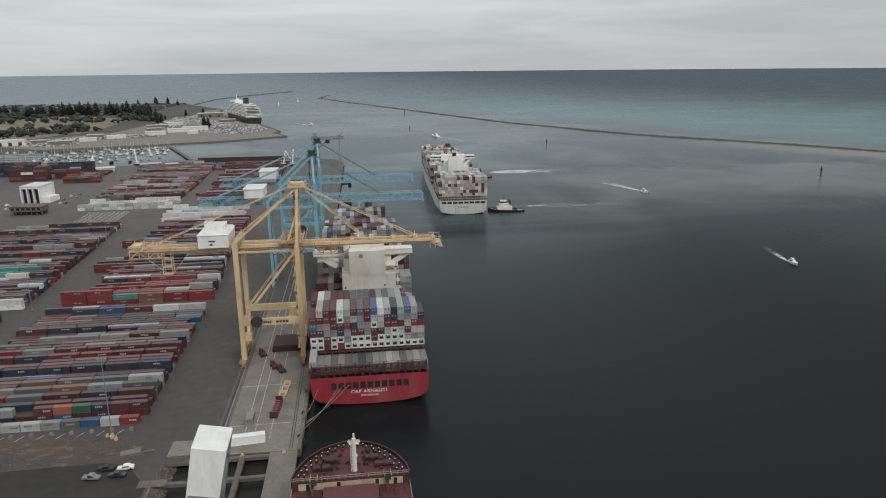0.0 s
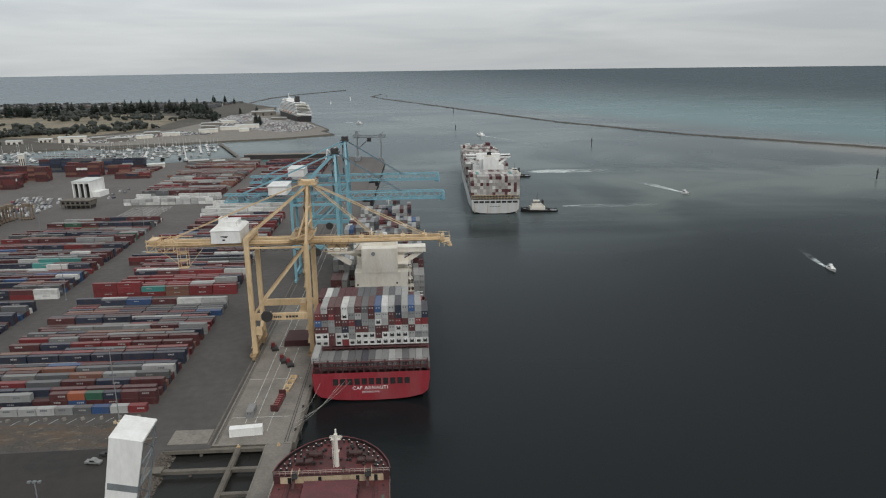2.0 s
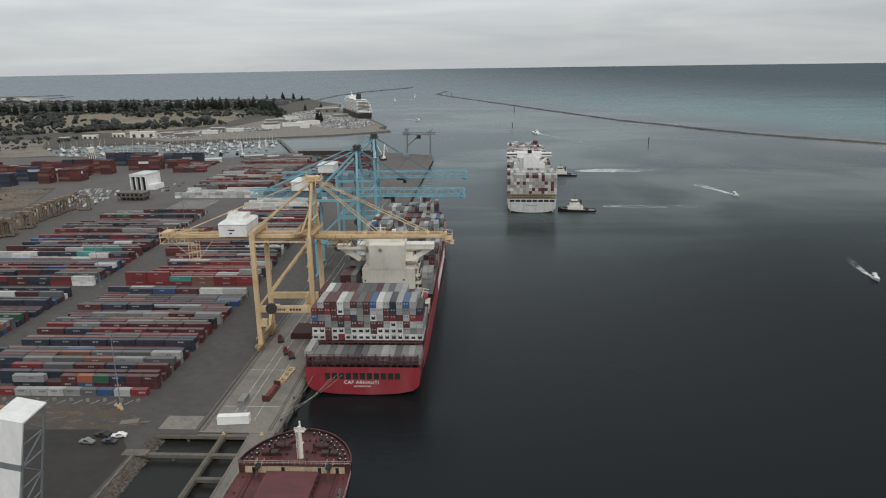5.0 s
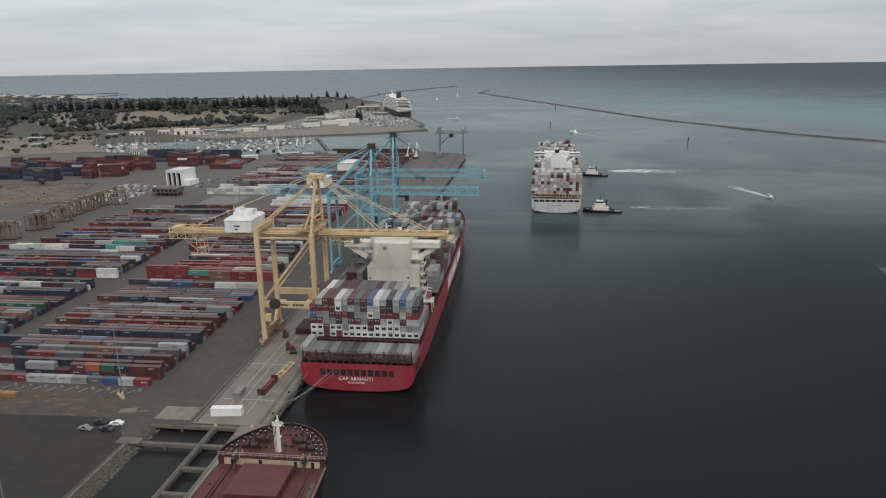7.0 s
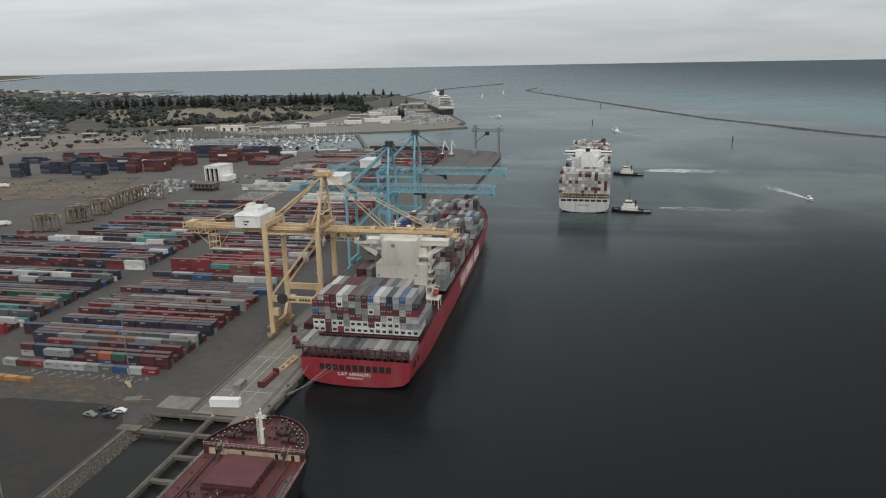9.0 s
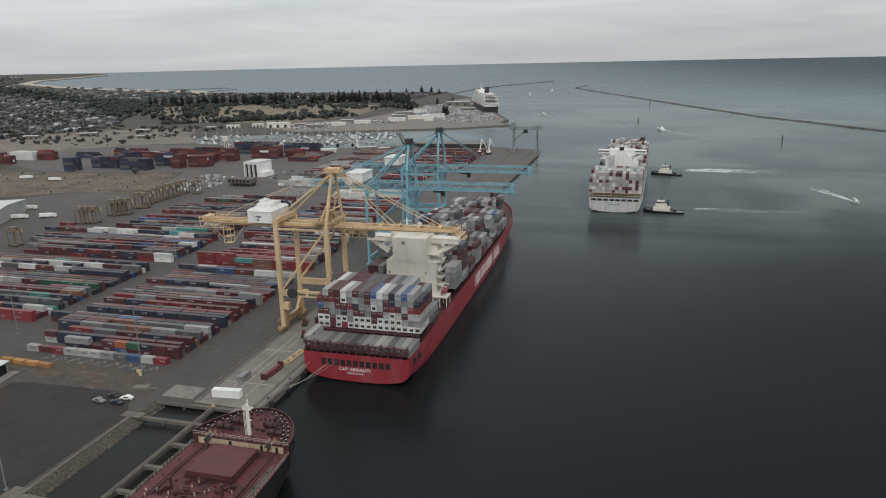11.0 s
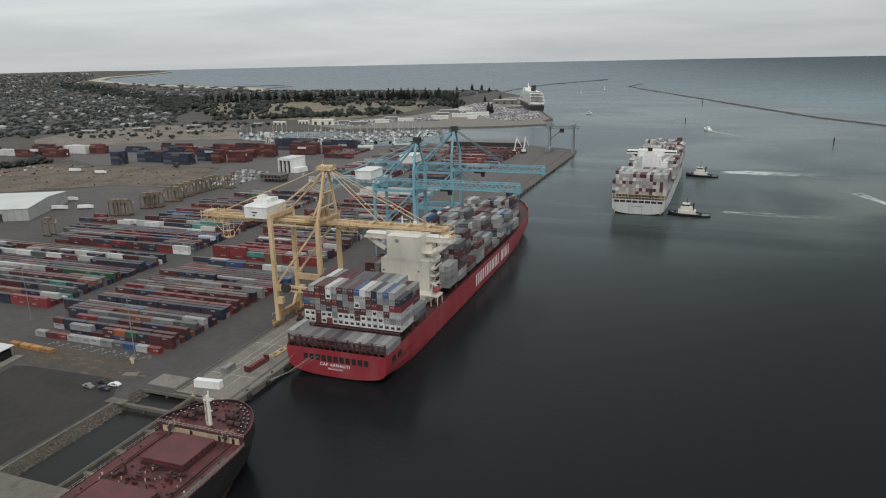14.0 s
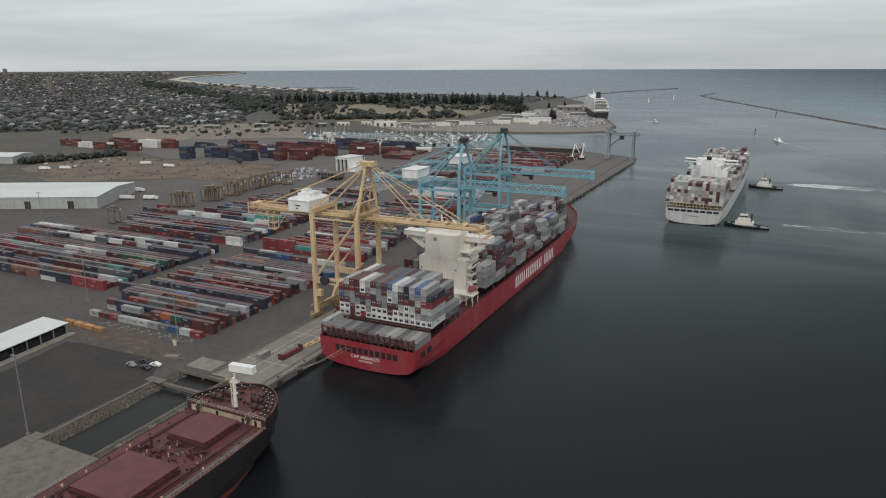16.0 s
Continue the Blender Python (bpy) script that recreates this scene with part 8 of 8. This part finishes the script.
def cars_in(poly, pitch_x, pitch_y, keep, z=0.2):
    xs, ys = [p[0] for p in poly], [p[1] for p in poly]
    y = min(ys)
    while y < max(ys):
        x = min(xs)
        while x < max(xs):
            if inside((x, y), poly) and rng.random() < keep:
                k = len(pc.v)
                pc.hexa([(x - .95, y - 2.3, z), (x + .95, y - 2.3, z), (x + .95, y + 2.3, z), (x - .95, y + 2.3, z), (x - .85, y - 1.6, z + 1.5), (x + .85, y - 1.6, z + 1.5), (x + .85, y + 1.4, z + 1.5), (x - .85, y + 1.4, z + 1.5)])
            x += pitch_x * rng.uniform(0.9, 1.1)
        y += pitch_y


cars_in([(-190, 1300), (-160, 1390), (-250, 1660), (-330, 1660), (-300, 1480), (-330, 1420), (-250, 1330)], 3.1, 11, 0.85)
cars_in([(-340, 1480), (-420, 1480), (-430, 1800), (-370, 1880), (-340, 1700)], 3.2, 11, 0.85)
cars_in([(-440, 1250), (-330, 1290), (-420, 1360), (-560, 1230)], 3.2, 11, 0.8)
cars_in([(-560, 1190), (-470, 1150), (-440, 1200), (-540, 1220)], 3.4, 11, 0.8)
cars_in([(-345, 575), (-296, 575), (-300, 650), (-345, 660)], 3.4, 9, 0.55, 0.08)
cars_in([(-250, 640), (-262, 700), (-275, 700), (-262, 640)], 4, 9, 0.4, 0.08)
cars_in([(-660, 560), (-560, 540), (-560, 610), (-640, 640)], 9, 20, 0.3, 0.15)
solid("car_park", pc, CAR_MIX, "rows of mostly white cars parked on the terminal apron", "parked cars", kind="stuff")

# trucks on the field track
for x, y, turn in ((-607, 527, 25), (-538, 607, 30), (-494, 601, 15), (-590, 540, 25), (-395, 470, 20), (-352, 446, 24), (-372, 438, 24)):
    t = thing("truck", "white lorry standing on the yard's back track", "truck", "parked trucks", at=(x, y, 0.12), turn=turn)
    b = Build()
    b.box(-6, -1.25, 1.1, 4, 1.25, 3.7)
    part("trailer", b, rng.choice([WHITE, WHITE, GREY_STEEL]), t)
    b = Build()
    b.box(4.4, -1.2, 0.7, 6.6, 1.2, 3.2)
    part("cab", b, WHITE, t)
    b = Build()
    for wx in (-5, -3.8, 2.6, 5.6):
        for wy in (-1.1, 1.1):
            b.tube((wx, wy - 0.15, 0.5), (wx, wy + 0.15, 0.5), 0.5, 8)
    part("wheels", b, RUBBER, t)


# ---- trees, houses, distance ----
def pine(name, h, seed):
    r = random.Random(seed)
    t = thing(name, "tall dark Norfolk pine standing on the foreshore", "pine tree", "foreshore pines")
    b = Build()
    b.tube((0, 0, -0.5), (0, 0, h), h * 0.018, 7, 0.06)
    part("trunk", b, BARK, t)
    b = Build()
    tiers = 15
    for k in range(tiers):
        f = k / (tiers - 1)
        z = h * (0.10 + 0.88 * f)
        reach = h * 0.25 * (1 - f ** 3.2) * (0.75 + 0.25 * math.sin(3.0 * f + 0.4)) + 1.0
        n = r.choice([7, 8, 9])
        for i in range(n):
            a = 2 * math.pi * (i + r.random() * 0.6) / n
            L = reach * r.uniform(0.55, 1.15)
            c, s = math.cos(a), math.sin(a)
            w = L * 0.5
            z0 = z + r.uniform(-0.3, 0.3)
            tip = (c * L, s * L, z0 + L * 0.08)
            l1 = (c * L * .55 - s * w, s * L * .55 + c * w, z0 - 0.4)
            l2 = (c * L * .55 + s * w, s * L * .55 - c * w, z0 - 0.4)
            up = (c * L * .5, s * L * .5, z0 + h * 0.045)
            root = (0, 0, z0)
            kk = len(b.v)
            b.v += [root, l1, tip, l2, up]
            b.f += [(kk, kk + 1, kk + 4), (kk + 1, kk + 2, kk + 4), (kk + 2, kk + 3, kk + 4), (kk + 3, kk, kk + 4), (kk, kk + 3, kk + 1), (kk + 1, kk + 3, kk + 2)]
            b.m += [0] * 6
    part("crown", b, LEAF_DARK, t)
    return t


pines = [pine("pine_tree", 33, 1), pine("pine_tree", 28, 2)]
rng = random.Random(77)
spots = []
for i in range(66):
    t = i / 65
    spots.append((-1270 + 690 * t + rng.uniform(-6, 6), 1768 + 190 * t + rng.uniform(-14, 14)))
for i in range(16):
    spots.append((-1080 + i * 26 + rng.uniform(-6, 6), 1900 + i * 8 + rng.uniform(-25, 25)))
for i in range(14):
    spots.append((-560 + rng.uniform(-40, 40), 1960 + rng.uniform(-50, 60)))
spots += [(-423, 1600), (-416, 1840), (-375, 1848), (-289, 1465), (-652, 2470), (-640, 2440), (-600, 2420), (-700, 2440), (-560, 2380), (-418, 1612), (-300, 1480)]
for i in range(26):
    t = i / 25
    spots.append((-590 + 142 * t + rng.uniform(-12, 12), 1980 - 300 * t + rng.uniform(-25, 25)))
for i, (x, y) in enumerate(spots):
    z = lift(x, y)
    p = pines[i % 2]
    if i < 2:
        p.location = (x, y, z)
    else:
        s = rng.uniform(0.85, 1.15) if i < 66 else rng.uniform(0.6, 0.9)
        q = copy_thing(p, pose(x, y, z, 0, 0, rng.uniform(0, 360)))
        q.scale = (s, s, s)

_t = bmesh.new()
bmesh.ops.create_icosphere(_t, subdivisions=1, radius=1)
ICO_V = [v.co.copy() for v in _t.verts]
ICO_F = [tuple(v.index for v in f.verts) for f in _t.faces]
_t.free()


def clump(b, x, y, z, r, h, rr):
    """One leafy clump with a lumpy outline."""
    vs = []
    for v in ICO_V:
        k = rr.uniform(0.6, 1.25)
        vs.append((x + v.x * r * k, y + v.y * r * k, z + h * 0.5 + v.z * h * 0.55 * k))
    b.add(vs, ICO_F)


def bush_field(name, spots_, label, seed, material=None):
    rr = random.Random(seed)
    b = Build()
    for x, y, r in spots_:
        z = lift(x, y)
        for k in range(rr.choice([2, 3, 4])):
            q = r * rr.uniform(0.35, 0.75)
            clump(b, x + rr.uniform(-.8, .8) * r, y + rr.uniform(-.8, .8) * r, z + rr.uniform(-0.1, 0.5) * r, q, q * rr.uniform(1.1, 1.9), rr)
    return solid(name, b, material or LEAF, label, "trees", kind="stuff")


rng = random.Random(99)
GOLF = [(-480, 1440), (-560, 1260), (-800, 1260), (-1010, 1400), (-1260, 1740), (-1250, 2000), (-960, 2060), (-700, 2000), (-480, 1780)]
sp = []
while len(sp) < 250:
    x, y = rng.uniform(-1260, -470), rng.uniform(1260, 2060)
    d = noise.noise(Vector((x * 0.006, y * 0.009, 3.1)))
    if inside((x, y), GOLF) and d > -0.02 + rng.uniform(-0.2, 0.2):
        sp.append((x, y, rng.uniform(5, 13)))
for i in range(150):
    t = rng.random()
    sp.append((-1280 + 700 * t + rng.uniform(-20, 20), 1760 + 190 * t + rng.uniform(-20, 50), rng.uniform(4, 9)))
for i in range(420):
    x, y = rng.uniform(-1650, -620), rng.uniform(1960, 2480)
    if inside((x, y), COAST) and y > 1850 + (x + 1270) * 0.28:
        sp.append((x, y, rng.uniform(3, 7)))
for i in range(150):
    t = rng.random()
    sp.append((-600 + 150 * t + rng.uniform(-25, 25), 1990 - 310 * t + rng.uniform(-30, 30), rng.uniform(4, 9)))
for i in range(110):
    t = rng.random()
    sp.append((-500 - 330 * t + rng.uniform(-12, 12), 1445 - 205 * t + rng.uniform(-14, 14), rng.uniform(4, 9)))
bush_field("golf_trees", sp, "rounded dark shrubs and trees scattered over the dry grass", 5)
sp = []
for i in range(420):
    t = rng.random()
    if t < 0.5:
        u = t * 2
        x, y = -2765 + 1249 * u, 2594 - 681 * u
    else:
        u = (t - 0.5) * 2
        x, y = -1516 + 430 * u, 1913 - 456 * u
    sp.append((x + rng.uniform(-50, 50), y + rng.uniform(-70, 70), rng.uniform(7, 13)))
bush_field("tree_belt", sp, "dense dark belt of trees behind the beach", 6, LEAF_DARK)
BURB = [(-900, 1180), (-960, 930), (-1100, 800), (-1500, 600), (-3300, 500), (-4300, 900), (-3950, 2500), (-3300, 3300), (-2960, 3000), (-2850, 2750), (-2300, 2520), (-1700, 2200), (-1200, 1640)]
sp, hs = [], Build()
cnt = 0
while cnt < 13000:
    # nearer ground is sampled more densely, as its trees can be told apart
    x, y = -900 - 3300 * rng.random() ** 1.5, rng.uniform(600, 3300)
    if not inside((x, y), BURB):
        continue
    cnt += 1
    z = lift(x, y)
    if rng.random() < 0.27:
        w, d, h = rng.uniform(4, 8), rng.uniform(4, 6), rng.uniform(3, 4.5)
        a = radians(rng.choice([20, 110]) + rng.uniform(-4, 4))
        c, s = math.cos(a), math.sin(a)
        R = lambda px, py, pz: (x + c * px - s * py, y + s * px + c * py, z + pz)
        k = len(hs.v)
        hs.v += [R(-w, -d, 0), R(w, -d, 0), R(w, d, 0), R(-w, d, 0), R(-w, -d, h), R(w, -d, h), R(w, d, h), R(-w, d, h), R(-w * .55, 0, h + 2.4), R(w * .55, 0, h + 2.4)]
        hs.f += [tuple(k + i for i in q) for q in ((0, 1, 5, 4), (1, 2, 6, 5), (2, 3, 7, 6), (3, 0, 4, 7), (4, 5, 9, 8), (5, 6, 9), (6, 7, 8, 9), (7, 4, 8))]
        hs.m += [0] * 8
    else:
        sp.append((x, y, rng.uniform(2.6, 5.6)))
bush_field("suburb_trees", sp, "dark street and garden trees all over the suburb", 7)
for i in range(1100):
    x, y = rng.uniform(-1900, -560), rng.uniform(1960, 2490)
    if not inside((x, y), COAST) or y < 1880 + (x + 1270) * 0.28:
        continue
    z = lift(x, y)
    w = rng.uniform(5, 11)
    hs.box(x - w, y - 5, z, x + w, y + 5, z + rng.uniform(3.5, 7))
for i in range(90):
    x, y = rng.uniform(-2700, -1700), rng.uniform(2420, 2720)
    if inside((x, y), COAST):
        z = lift(x, y)
        w = rng.uniform(5, 11)
        hs.box(x - w, y - 5, z, x + w, y + 5, z + rng.uniform(3.5, 7))
solid("suburb_houses", hs, HOUSE_MIX, "small suburban houses with pale, grey and tiled roofs", "houses", kind="stuff")
sp = []
for i in range(80):
    t = rng.random()
    sp.append((-678 + 40 * t + rng.uniform(-9, 9), 548 + 112 * t + rng.uniform(-5, 5), rng.uniform(4, 7)))
for i in range(150):
    x, y = rng.uniform(-1000, -640), rng.uniform(880, 1180)
    sp.append((x, y, rng.uniform(2.5, 6)))
for i in range(120):
    t = rng.random()
    sp.append((-960 - 900 * t + rng.uniform(-40, 40), 900 - 200 * t + rng.uniform(-70, 70), rng.uniform(3, 7)))
for x, y in ((-437, 655), (-300, 905), (-330, 890), (-345, 895), (-318, 897), (-280, 912)):
    sp.append((x, y, 6))
bush_field("yard_trees", sp, "dark shrubs and trees along the yard's back edge", 8)
scrub = []
for i in range(170):
    x, y = rng.uniform(-720, -380), rng.uniform(475, 660)
    if inside((x, y), [(-350, 555), (-388, 660), (-440, 652), (-560, 644), (-700, 632), (-630, 525), (-520, 480), (-420, 552)]):
        scrub.append((x, y, rng.uniform(0.5, 1.3)))
bush_field("field_scrub", scrub, "low dry scrub on the vacant field", 9)
